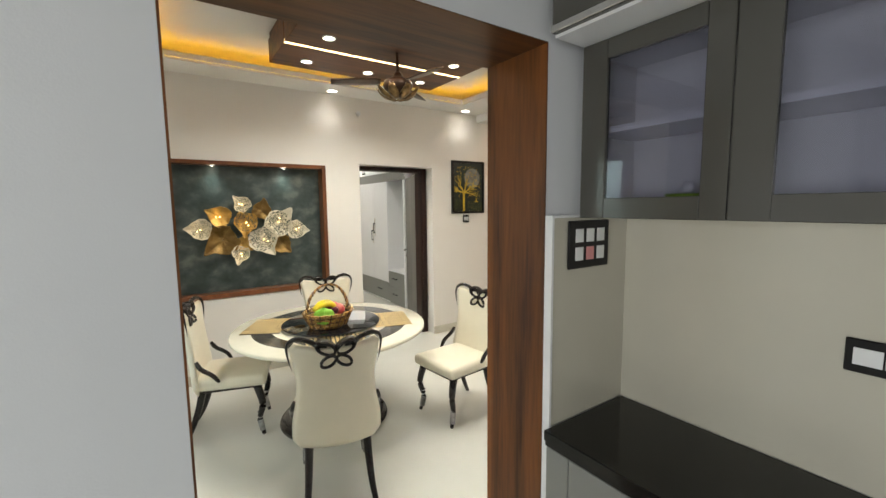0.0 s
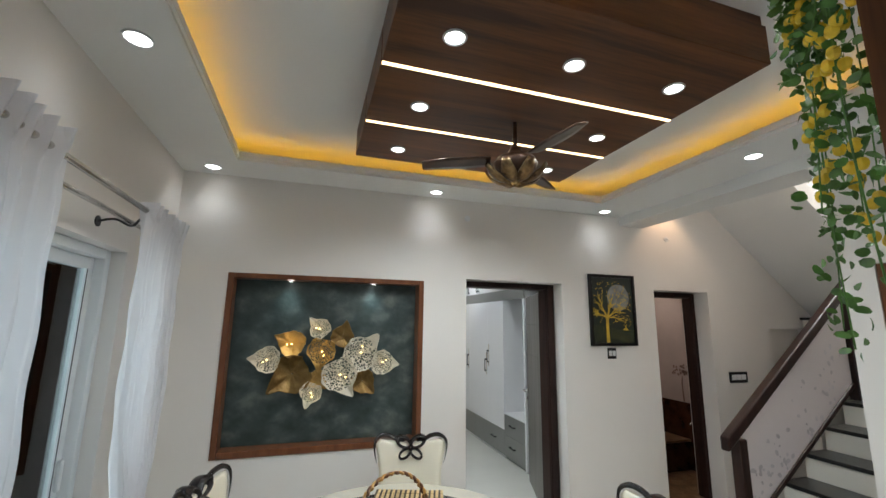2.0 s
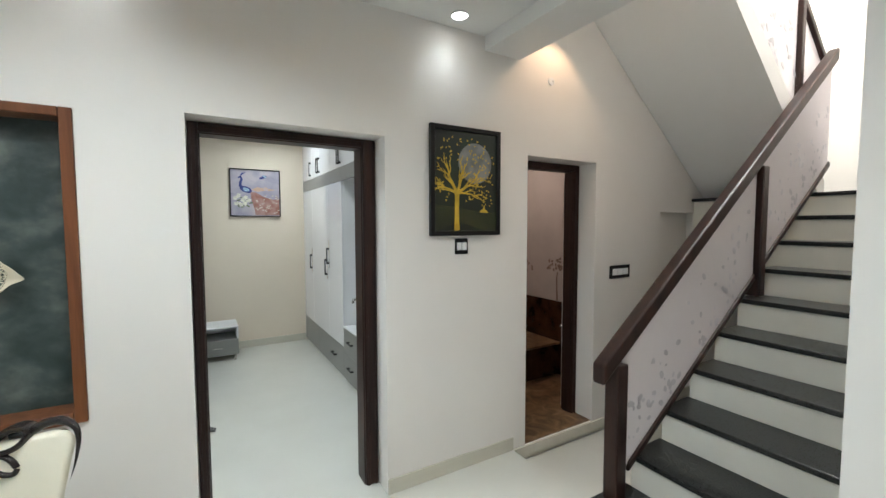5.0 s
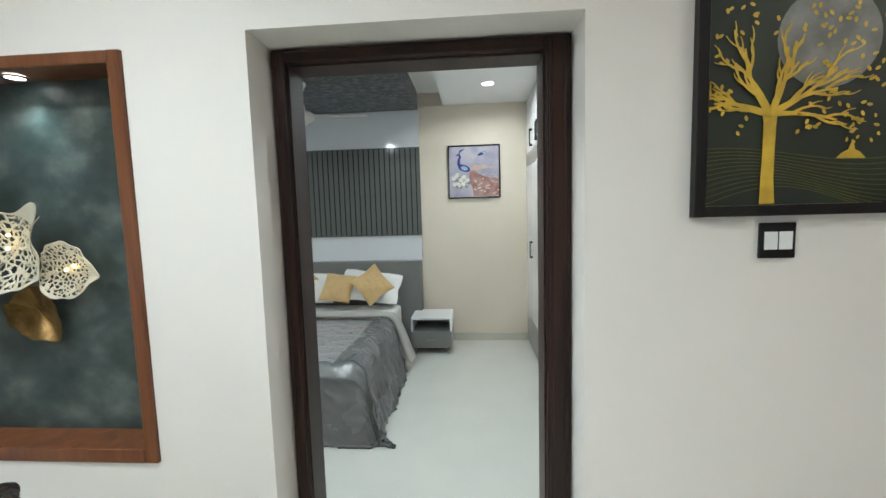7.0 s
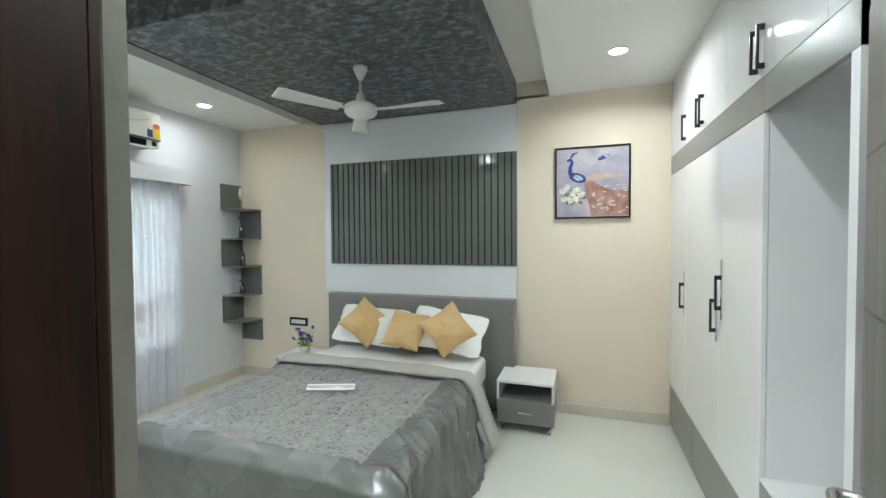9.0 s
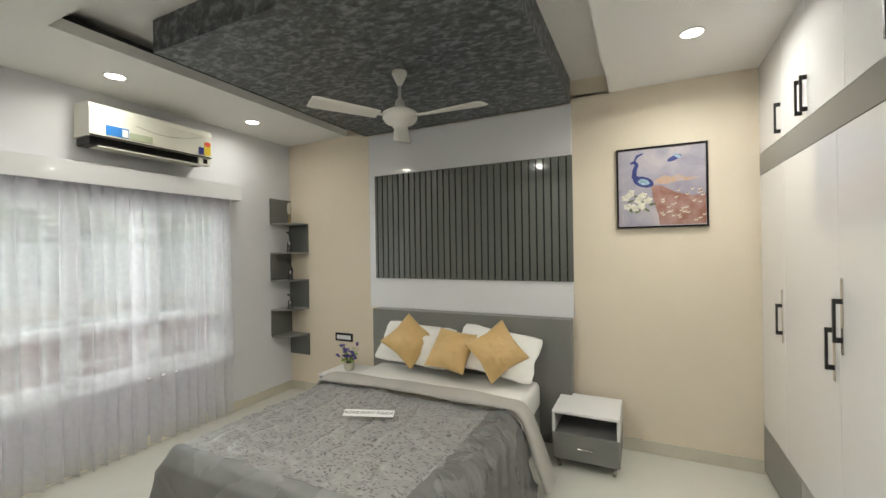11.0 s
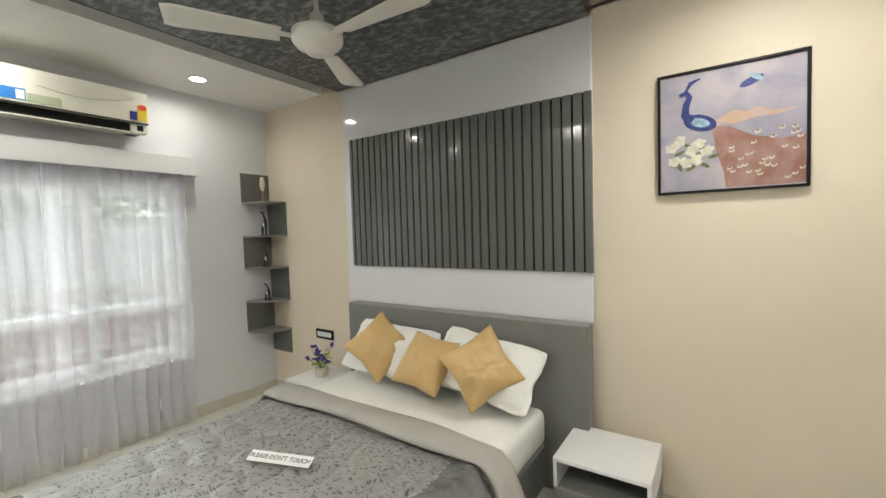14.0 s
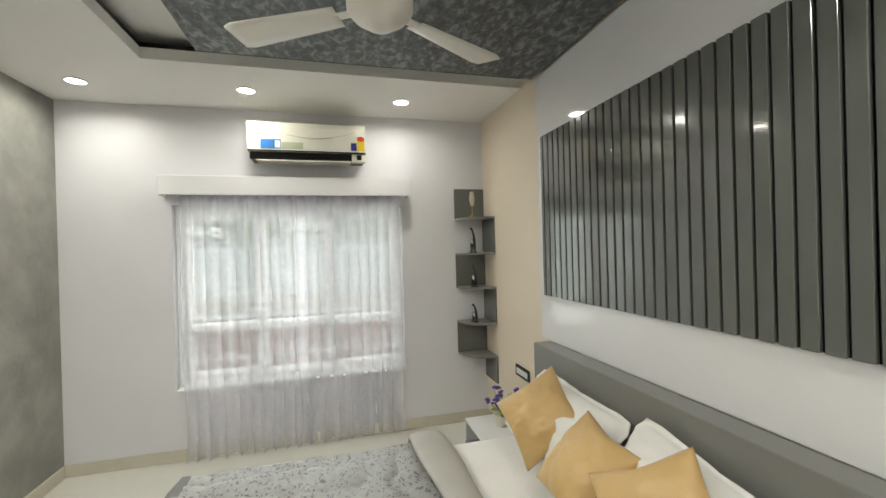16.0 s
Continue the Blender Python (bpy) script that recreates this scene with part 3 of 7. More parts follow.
structure("ceiling_slab", bm_box((-0.8, 0.95, SLAB + 0.04), (3.75, 4.39, SLAB + 0.2)), CEIL, "white raised tray of the dining ceiling", "ceiling")
structure("ceiling_beam", bm_box((3.602, 2.467, 2.775), (3.90, DY - 0.002, SLAB + 0.03)), CEIL, "white ceiling beam before the stairs", "ceiling")
cove = thing("cove_light", "amber LED strip hidden in the ceiling tray", "cove light")
for a, b in (((-0.03, 1.47), (-0.015, 4.11)), ((3.18, 1.47), (3.195, 4.11)), ((0.03, 1.455), (3.13, 1.47)), ((0.03, 4.11), (3.13, 4.125))):
    part("strip", bm_box((*a, WZ + 0.025), (*b, WZ + 0.045)), LIGHT_AMBER, cove)

panel = thing("ceiling_panel", "brown timber ceiling panel with two light strips", "ceiling panel")
WP = (0.828, 2.336, 2.035, 3.545)
for i, (y0, y1) in enumerate(((2.035, 2.5275), (2.5425, 3.0475), (3.0625, 3.545))):
    part("board", bm_box((WP[0], y0, 2.815), (WP[1], y1, 2.99), 0.003), TEAK_X, panel)
for y in (2.535, 3.055):
    part("light_strip", bm_box((WP[0] + 0.004, y - 0.007, 2.812), (WP[1] - 0.004, y + 0.007, 2.84)), LIGHT_STRIP, panel, "warm white LED strip")
part("frame", bm_box((WP[0] + 0.01, WP[2] + 0.01, 2.991), (WP[1] - 0.01, WP[3] - 0.01, SLAB + 0.04)), TEAK_X, panel)


def downlight(x, y, z, watts, r=0.045, colour=(0.9, 0.96, 1.0), wide=False, cone=125):
    d = thing("downlight", "round white recessed LED downlight, lit", "downlight", "ceiling downlights", pose(x, y, z))
    part("rim", bm_tube([((r + 0.006) * math.cos(k * math.pi / 14), (r + 0.006) * math.sin(k * math.pi / 14), -0.003) for k in range(28)], 0.006, 6, closed=True), SATIN_WHITE, d, smooth=True)
    part("diffuser", bm_cyl((0, 0, -0.0045), (0, 0, -0.001), r, n=24), LIGHT_COOL, d)
    lamp("downlight_lamp", "AREA" if wide else "SPOT", (x, y, z - 0.012), (x, y, z - 1), watts, colour, 2.0 * r if wide else r, cone, 1.0)


for x, y in ((-0.13, 4.22), (1.575, 4.23), (3.31, 4.24), (-0.11, 2.77), (3.31, 2.80)):
    downlight(x, y, WZ, DOWN)
for x in (1.065, 1.585, 2.105):
    for y in (2.295, 2.82, 3.355):
        if (x, y) != (1.585, 2.82):
            downlight(x, y, 2.815, PANEL, 0.035, wide=True, cone=150)

# staircase flight over the passage
_bm = bmesh.new()
_o = [(6.45, 1.79), (3.75, 3.93), (3.75, 4.13), (6.45, 1.99)]
_f = [[_bm.verts.new((x, y, z)) for x, z in _o] for y in (3.50, 4.386)]
_bm.faces.new(_f[0])
_bm.faces.new(list(reversed(_f[1])))
for i in range(4):
    _bm.faces.new((_f[0][i], _f[1][i], _f[1][(i + 1) % 4], _f[0][(i + 1) % 4]))
bmesh.ops.recalc_face_normals(_bm, faces=_bm.faces)
structure("ceiling_stair_soffit", _bm, CEIL, "sloping white underside of the upper stair flight", "ceiling")
lamp("stair_hall_lamp", "AREA", (5.6, 3.3, 5.5), (5.6, 3.3, 0), 150, (1, 0.98, 0.95), (1.0, 0.8))
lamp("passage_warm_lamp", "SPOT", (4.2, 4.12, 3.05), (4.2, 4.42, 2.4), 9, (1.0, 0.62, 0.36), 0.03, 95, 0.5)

# bathroom
structure("floor_bathroom", bm_box((3.9, 4.737, -0.25), (5.6, 6.4, 0.004)), BATH_FLOOR, "brown slate-look bathroom floor", "floor")
structure("floor_bathroom_sill", bm_box((TX0, DY + 0.012, -0.09), (TX1, 4.7365, 0.006)), BATH_FLOOR, "brown slate-look threshold", "floor")
structure("floor_bathroom_riser", bm_box((3.87, DY - 0.016, -0.092), (7.0, DY - 0.0005, 0.0)), SKIRT, "cream tile step riser before the bathroom", "floor")
structure("wall_bathroom_back", wall("y", 6.3, 6.4, 3.8, 5.7, 0, 2.7), BATH_WALL, "pale tiled bathroom wall", "wall")
structure("wall_bathroom_right", bm_box((5.3, 4.74, 0), (5.4, 6.3, 2.7)), BATH_WALL, "pale tiled bathroom wall", "wall")
structure("wall_bathroom_left", bm_box((3.83, 4.74, 0), (3.93, 6.3, 2.7)), BATH_WALL, "pale tiled bathroom wall", "wall")
structure("wall_bathroom_dado", bm_box((5.285, 4.76, 0.0), (5.2995, 6.299, 0.80)), BATH_DADO, "dark brown tiled dado", "wall")
structure("wall_bathroom_dado_back", bm_box((3.935, 6.285, 0.0), (5.284, 6.2995, 0.80)), BATH_DADO, "dark brown tiled dado", "wall")
structure("ceiling_bathroom", bm_box((3.8, 4.74, 2.7), (5.7, 6.4, 2.8)), CEIL, "white bathroom ceiling", "ceiling")
lamp("bathroom_lamp", "AREA", (4.6, 5.6, 2.68), (4.6, 5.6, 0), 8, (1.0, 0.8, 0.68), (0.25, 0.25))

# bedroom
structure("wall_head", bm_box((-1.6, HY, 0), (4.4, HY + 0.2, SLAB)), CREAM, "cream painted bedroom wall behind the bed", "wall")
structure("wall_bedroom_window", wall("x", BX, BX - 0.24, BY + 0.004, HY, 0, SLAB, [(5.50, 7.355, 0.555, 2.06)]), LILAC, "cool white wall with the bedroom window", "wall")
structure("wall_wardrobe", bm_box((3.83, BY + 0.004, 0), (3.928, HY, SLAB)), WHITE, "white wall behind the wardrobe", "wall")
structure("ceiling_bedroom", plate_with_holes(BX, 3.83, BY + 0.004, HY, BZ, BZ + 0.02, (-0.40, 2.248, 5.65, HY)), CEIL, "white dropped bedroom ceiling with a recess", "ceiling")
_bm = bmesh.new()
for a, b in (((-0.412, 5.65), (-0.40, HY)), ((2.248, 5.65), (2.26, HY)), ((-0.412, 5.638), (2.26, 5.65))):
    bm_box((*a, BZ + 0.021), (*b, BZ + 0.07), bm=_bm)
structure("trim_bedroom_lip", _bm, CEIL, "white upstand lip round the ceiling recess", "trim")
# black strip above the lip: the recess's shade put in as colour
_bm = bmesh.new()
for a, b in (((-0.411, 5.65), (-0.401, HY)), ((2.249, 5.65), (2.259, HY)), ((-0.411, 5.639), (2.259, 5.649))):
    bm_box((*a, BZ + 0.071), (*b, BZ + 0.10), bm=_bm)
structure("trim_recess_shade", _bm, BLACK, "thin dark strip standing in for shade above the recess lip", "trim")
structure("ceiling_bedroom_slab", bm_box((-1.6, BY, SLAB), (4.4, HY + 0.2, SLAB + 0.2)), CEIL, "white ceiling slab above the recess", "ceiling")
structure("ceiling_bed_panel", bm_box((-0.125, 6.03, 2.80), (1.955, HY - 0.05, SLAB - 0.002), 0.003), CEIL_DARK, "dark grey mottled ceiling panel over the bed", "ceiling")
# (2.75, 5.40) is an unseen downlight, added to mirror the one at y 7.38
for x, y, share in ((-0.84, 5.10, 0.27), (-0.81, 6.16, 0.21), (-0.85, 7.31, 0.21), (2.75, 7.38, 0.7), (2.75, 5.40, 0.5), (1.08, 5.36, 1.45)):
    downlight(x, y, BZ, BED_DOWN * share, 0.055, (0.93, 0.98, 1.0), True, 164)

# skirtings
_sk = bmesh.new()
bm_box((WX, DY - 0.012, 0), (DX0, DY - 0.0005, 0.095), 0.002, _sk)
bm_box((DX1, DY - 0.012, 0), (3.866, DY - 0.0005, 0.095), 0.002, _sk)
bm_box((WX + 0.0005, PY1, 0), (WX + 0.012, 1.75, 0.095), 0.002, _sk)
bm_box((WX + 0.0005, 3.64, 0), (WX + 0.012, DY - 0.013, 0.095), 0.002, _sk)
structure("baseboard_dining", _sk, SKIRT, "cream tile skirting", "skirting")
_sk = bmesh.new()
bm_box((BX + 0.013, HY - 0.012, 0), (0.0, HY - 0.0005, 0.095), 0.002, _sk)
bm_box((1.98, HY - 0.012, 0), (3.22, HY - 0.0005, 0.095), 0.002, _sk)
bm_box((BX + 0.0005, BY + 0.016, 0), (BX + 0.012, HY - 0.0125, 0.095), 0.002, _sk)
bm_box((BX + 0.013, BY + 0.0035, 0), (DX0, BY + 0.015, 0.095), 0.002, _sk)
structure("baseboard_bedroom", _sk, SKIRT, "cream tile skirting", "skirting")


# ---- doors, frames, windows ----
def door_frame(name, x0, x1, z1, y0, y1, w=0.055, z0=0.0, w_hinge=0.055, y_hinge=None):
    """Jambs and head with a stop and two raised beads; the hinge jamb may be wider and deeper."""
    f = tagged(new(name), "dark brown wooden door frame with stepped moulding", "door frame", kind="structure")
    yh = y_hinge or y1
    for a, b, ye in (((x0, z0), (x0 + w, z1), y1), ((x1 - w_hinge, z0), (x1, z1), yh), ((x0 + w + 0.0005, z1 - w), (x1 - w_hinge - 0.0005, z1), y1)):
        part("frame", bm_box((a[0], y0, a[1]), (b[0], ye, b[1]), 0.006, segments=2), WENGE, f)
    s = 0.006
    for a, b, ye in (((x0 + w + 0.0005, z0), (x0 + w + s, z1 - w - 0.001), y1), ((x1 - w_hinge - s, z0), (x1 - w_hinge - 0.0005, z1 - w - 0.001), yh),
                     ((x0 + w + s + 0.0005, z1 - w - s), (x1 - w_hinge - s - 0.0005, z1 - w - 0.0005), y1)):
        part("stop", bm_box((a[0], y0 + 0.015, a[1]), (b[0], ye - 0.02, b[1]), 0.004), WENGE, f)
    for x in (x0 + 0.2 * w, x0 + 0.8 * w, x1 - 0.2 * w_hinge, x1 - 0.8 * w_hinge):
        part("bead", bm_box((x - 0.006, y0 - 0.005, z0), (x + 0.006, y0 - 0.0002, z1 - 0.2 * w), 0.0022, segments=2), WENGE, f)
    for z in (z1 - 0.2 * w, z1 - 0.8 * w):
        part("bead", bm_box((x0 + w, y0 - 0.005, z - 0.006), (x1 - w_hinge, y0 - 0.0002, z + 0.006), 0.0022, segments=2), WENGE, f)
    return f


door_frame("door_frame", DX0 + 0.004, DX1 - 0.004, DZ - 0.004, 4.53, 4.68, 0.047, 0.0, 0.08, 4.695)
door_frame("door_frame_bathroom", TX0 + 0.002, TX1 - 0.002, 2.128, 4.56, 4.68, 0.05, 0.007, 0.05)


leaf = tagged(new("door_1"), "open grey flush door with diagonal grooves", "door", kind="structure")
# local x runs from the hinge along the leaf
leaf.matrix_basis = pose(2.869, 4.727, 0.012, 0, 0, 70.0)
part("panel", bm_box((0.0, 0.0, 0.0), (0.81, 0.036, 2.07), 0.003), DOOR_GREY, leaf)
part("edge_strip", bm_box((-0.003, 0.001, 0.001), (-0.0004, 0.035, 2.069)), WENGE, leaf, "dark wood edge strip")
for z in (1.41, 1.745):
    part("groove", bm_box((0.004, -0.0008, z - 0.003), (0.806, 0.0368, z + 0.003)), BLACK, leaf)
for side in (-1, 1):
    y = 0.018 + side * 0.02
    h = part("handle", bm_tube(spline([(0.75, y, 1.0), (0.75, y + side * 0.045, 1.0), (0.71, y + side * 0.05, 1.0), (0.63, y + side * 0.05, 1.0)], 5), 0.011, 10), CHROME, leaf, "brushed steel lever handle", True)
    part("rose", bm_cyl((0.75, y, 1.0), (0.75, y + side * 0.006, 1.0), 0.026, n=20), CHROME, h)
    part("key_rose", bm_cyl((0.75, y, 0.91), (0.75, y + side * 0.014, 0.91), 0.02, n=20), CHROME, leaf, "brushed steel lock")
for z in (0.25, 1.05, 1.85):
    part("hinge", bm_cyl((-0.011, 0.004, z - 0.05), (-0.011, 0.004, z + 0.05), 0.0075, n=10), CHROME, leaf)
    part("hinge_plate", bm_box((-0.0045, 0.006, z - 0.05), (-0.0031, 0.033, z + 0.05)), BRONZE, leaf, "bronzed hinge plate")

# portal lining
lin = thing("portal_lining", "brown laminate wood lining of the wide opening", "door lining")
part("jamb", bm_box((PX0 - 0.0035, PY0 - 0.001, 0), (PX0 + 0.001, PY1 + 0.003, PZ)), TEAK, lin)
part("jamb", bm_box((PX1 - 0.001, PY0 - 0.001, 0), (PX1 + 0.0035, PY1 + 0.003, PZ)), TEAK, lin)
part("head", bm_box((PX0 - 0.0035, PY0 - 0.001, PZ + 0.0005), (PX1 + 0.0035, PY1 + 0.003, PZ + 0.0035)), TEAK_X, lin)


def sliding_window(name, axis_x, y0, y1, z0, z1, leaves, label):
    """White frame with leaves side by side; the wall's inner face is at axis_x."""
    w = tagged(new(name), label, "window", kind="structure")
    xo, t = axis_x - 0.16, 0.05
    for a, b in (((y0, z0), (y0 + t, z1)), ((y1 - t, z0), (y1, z1)), ((y0 + t + 0.0005, z0), (y1 - t - 0.0005, z0 + t)), ((y0 + t + 0.0005, z1 - t), (y1 - t - 0.0005, z1))):
        part("window_frame", bm_box((xo, a[0] + 0.001, a[1] + 0.001), (xo + 0.09, b[0] - 0.001, b[1] - 0.001), 0.004), UPVC, w)
    n = (y1 - y0 - 2 * t) / leaves
    for i in range(leaves):
        a, b = y0 + t + n * i - (0.02 if i else 0), y0 + t + n * (i + 1)
        x = xo + (0.048 if i % 2 else 0.008)
        s = part("sash", bm_box((x, a, z0 + t), (x + 0.034, a + 0.06, z1 - t), 0.004), UPVC, w)
        bm = bm_box((x, b - 0.06, z0 + t), (x + 0.034, b, z1 - t), 0.004)
        bm_box((x, a + 0.0605, z0 + t), (x + 0.034, b - 0.0605, z0 + t + 0.06), 0.004, bm)
        bm_box((x, a + 0.0605, z1 - t - 0.06), (x + 0.034, b - 0.0605, z1 - t), 0.004, bm)
        part("sash_rail", bm, UPVC, w)
        p = part("pane", bm_box((x + 0.014, a + 0.055, z0 + t + 0.055), (x + 0.02, b - 0.055, z1 - t - 0.055)), PANE, w)
        p.visible_shadow = False
        part("gasket", bm_box((x + 0.035, b - 0.066, z0 + t + 0.06), (x + 0.037, b - 0.0615, z1 - t - 0.06)), BLACK, w)
        part("window_handle", bm_box((x + 0.035, b - 0.045, (z0 + z1) / 2 - 0.12), (x + 0.055, b - 0.02, (z0 + z1) / 2 + 0.02), 0.004), UPVC, w)
    return w


sliding_window("window_1", WX, 1.75, 3.64, 0.03, 2.12, 3, "tall white sliding window with clear glass")
w2 = sliding_window("window_2", BX, 5.50, 7.355, 0.555, 2.06, 3, "white bedroom window with three glass sashes")
part("window_sill", bm_box((BX - 0.12, 5.502, 0.556), (BX + 0.02, 7.353, 0.575), 0.004), UPVC, w2)
part("transom", bm_box((BX - 0.152, 5.56, 1.0), (BX - 0.08, 7.30, 1.07), 0.004), UPVC, w2)
lamp("window_daylight_dining", "AREA", (WX - 1.7, 2.7, 1.7), (WX + 1, 2.9, 1.0), 56, (0.82, 0.92, 1.0), (2.2, 2.2))
lamp("window_daylight_bedroom", "AREA", (BX - 1.2, 6.43, 1.5), (BX + 1, 6.43, 1.2), 62, (0.9, 0.95, 1.0), (2.4, 1.9))
# kitchen daylight: an added area lamp filling the unseen opening
lamp("added_daylight_kitchen", "AREA", (-2.72, -0.9, 1.55), (0, -0.9, 1.3), 55, (0.82, 0.9, 1.0), (2.1, 1.1))

# ---- bedroom things ----
back = thing("headboard_panel", "white gloss wall panel with dark grey vertical slats", "wall panel")
part("panel", bm_box((-0.10, 8.118, 1.02), (1.955, HY - 0.001, 2.799), 0.003), GLOSS_WHITE, back, "white gloss laminate board")
part("slat_backing", bm_box((-0.008, 8.110, 1.322), (1.959, 8.1175, 2.372)), BLACK, back)
PITCH = 0.063
_me = mesh_of("slat", bm_box((0.006, -0.018, 0), (PITCH - 0.006, 0, 1.05), 0.002), GREY_LAM)
for i in range(30):
    s = new("slat", _me)
    s.parent, s.location = back, (0.023 + i * PITCH, 8.1095, 1.322)
for x0, x1 in ((-0.010, 0.0185), (1.9175, 1.961)):
    part("slat", bm_box((x0, 8.0915, 1.322), (x1, 8.1095, 2.372), 0.002), GREY_LAM, back)


def nightstand(x0, x1):
    n = thing("nightstand", "white and grey bedside table with open shelf and drawer", "nightstand", "bedside tables", pose(x0, 7.63, 0))
    w, d = x1 - x0, 0.42
    part("top", bm_box((0, 0, 0.40), (w, d, 0.42), 0.002), SATIN_WHITE, n)
    for a in (0, w - 0.018):
        part("side", bm_box((a, 0.004, 0.265), (a + 0.018, d, 0.3995)), SATIN_WHITE, n)
    part("shelf_back", bm_box((0.0185, d - 0.01, 0.265), (w - 0.0185, d, 0.3995)), SATIN_WHITE, n)
    part("body", bm_box((0, 0.016, 0.075), (w, d, 0.2645), 0.002), MID_GREY, n, "grey laminate drawer box")
    dr = part("drawer", bm_box((0.003, 0, 0.078), (w - 0.003, 0.0155, 0.262), 0.002), MID_GREY, n, "grey drawer front")
    part("handle", bm_tube([(w / 2 - 0.05, -0.001, 0.175), (w / 2 - 0.05, -0.018, 0.175), (w / 2 + 0.05, -0.018, 0.175), (w / 2 + 0.05, -0.001, 0.175)], 0.004, 6), CHROME, dr)
    for x in (0.04, w - 0.04):
        for y in (0.05, d - 0.05):
            part("leg", bm_cyl((x, y, 0), (x, y, 0.0745), 0.014, 0.018, 12), CHROME, n, "short steel leg", True)
    return n


nightstand(1.86, 2.315)
nightstand(-0.375, 0.08)

# bed
bed = thing("bed", "double bed with grey headboard and upholstered base", "bed")
part("headboard", bm_box((0.016, 7.992, 0.0), (1.948, 8.117, 1.022), 0.006, segments=2), MID_GREY, bed, "grey laminate headboard")
part("base", bm_box((0.13, 5.98, 0.02), (1.69, 7.991, 0.28), 0.01), MID_GREY, bed, "grey bed base")
_bm = bm_box((0.12, 5.97, 0.281), (1.70, 7.99, 0.505), 0.05, segments=4)
part("mattress", _bm, SHEET, bed, "mattress under a white sheet", True)


def rumple(x, y, k=1.0):
    return k * (0.012 * noise.noise(Vector((x * 3, y * 3, 1))) + 0.006 * noise.noise(Vector((x * 9, y * 9, 4))))


BED_Z = 0.52


def drape(u, v):
    """The comforter: u across the bed from one hanging side to the other, v from fold to foot."""
    s = -0.42 + u * 2.56                      # developed width
    t = v * 1.72                               # developed length
    y = 7.17 - t + 0.03 * math.sin(s * 2)
    drop_r, drop_l, drop_f = max(0.0, s - 1.58), max(0.0, -s), max(0.0, t - 1.2)
    x, z = 0.11 + s, BED_Z + rumple(s, y)
    if s < 1.40 and t < 1.2:                   # puffy quilting between wavy seams
        z += 0.011 * abs(math.sin(math.pi * (t / 0.155 + 0.22 * math.sin(s * 13) + 0.1 * math.sin(s * 29)))) ** 0.55
    if drop_r:
        x = 0.11 + 1.58 + min(0.06, drop_r) + 0.28 * max(0, drop_r - 0.06)
        z -= 0.98 * drop_r ** 1.02
        x += 0.009 * math.sin(y * 13) * min(1, drop_r * 4)
    if drop_l:
        x = 0.11 - min(0.05, drop_l) - 0.12 * max(0, drop_l - 0.05)
        z -= 0.9 * drop_l
        x += 0.015 * math.sin(y * 14) * min(1, drop_l * 4)
    if drop_f:
        y = 7.17 - 1.2 - min(0.06, drop_f) - 0.22 * max(0, drop_f - 0.06)
        z -= 0.98 * drop_f
        y += 0.010 * math.sin(s * 11) * min(1, drop_f * 4)
    if s > 1.40 or t > 1.12:                   # pulled satin border, with deep creases
        k = min(1.0, max((s - 1.40) * 10, (t - 1.12) * 3.0))
        k = k if s > 1.40 else min(k, 0.3)
        n = 2.2 * (1 - abs(noise.noise(Vector((s * 3 + t * 2.0, t * 7 - s * 4, 2.0))))) ** 5 - 0.6
        m = (1 - abs(noise.noise(Vector((s * 7 - t * 3, t * 12 + s * 3, 7.0))))) ** 4
        z += k * (0.013 * n + 0.010 * m) * (0.4 if drop_f or drop_r else 1)
        if drop_r:
            x += k * (0.010 * n + 0.009 * m)
        if drop_f:
            y -= k * (0.008 * n + 0.007 * m)
    if drop_r and drop_f:
        x += 0.10 * min(1, drop_f * 2.5)
    return Vector((x, y, max(z, 0.012 + 0.01 * abs(math.sin(x * 20)))))


_bm = bm_grid(220, 160, drape)
for f in _bm.faces:
    c = f.calc_center_median()
    f.material_index = 1 if (c.x > 1.535 + 0.015 * math.sin(c.y * 3) or c.y < 6.02) and c.z < 0.6 else 0
cover = new("comforter", mesh_of("comforter", _bm, [DAMASK, SATIN], True))
tagged(cover, "grey satin comforter with leaf pattern, draped over the bed", "comforter")
_m = cover.modifiers.new("thick", "SOLIDIFY")
_m.thickness, _m.offset = 0.018, 1.0
_bm = bmesh.new()
for k in range(26):                            # quilting seams along the border
    t0 = 0.05 + k * 0.05
    bm_tube([drape((1.46 + 0.42 + 0.24 * j / 8) / 2.56, min(0.69, (t0 + 0.035 * math.sin(j * 0.8 + k)) / 1.72)) + Vector((0, 0, 0.0195)) for j in range(9)], 0.0022, 5, _bm)
part("stitching", _bm, SATIN, cover, "quilted stitch lines")


def fold(u, v):
    """The turned-back upper edge of the comforter, a soft roll."""
    s = -0.36 + u * 2.46
    a = v * 2 * math.pi
    r, x, z = 0.028, 0.11 + s, BED_Z + 0.048
    y = 7.235 + 0.03 * math.sin(s * 2)
    if s > 1.6:
        k = s - 1.6
        x, z = 0.11 + 1.6 + min(0.07, k) + 0.35 * max(0, k - 0.07), z - 0.93 * k
    if s < 0:
        x, z = 0.11 - min(0.07, -s) - 0.35 * max(0, -s - 0.07), z + 0.93 * s
    wide = 0.095 + 0.012 * math.sin(s * 7)
    p = Vector((x, y + wide * math.cos(a), z + (r + 0.006 * math.sin(s * 11)) * math.sin(a)))
    if s > 1.6:
        p.x += 0.03 * math.sin(a)
    return p


part("hem", bm_grid(90, 14, fold), HEM, cover, "light grey turned-back hem", True)


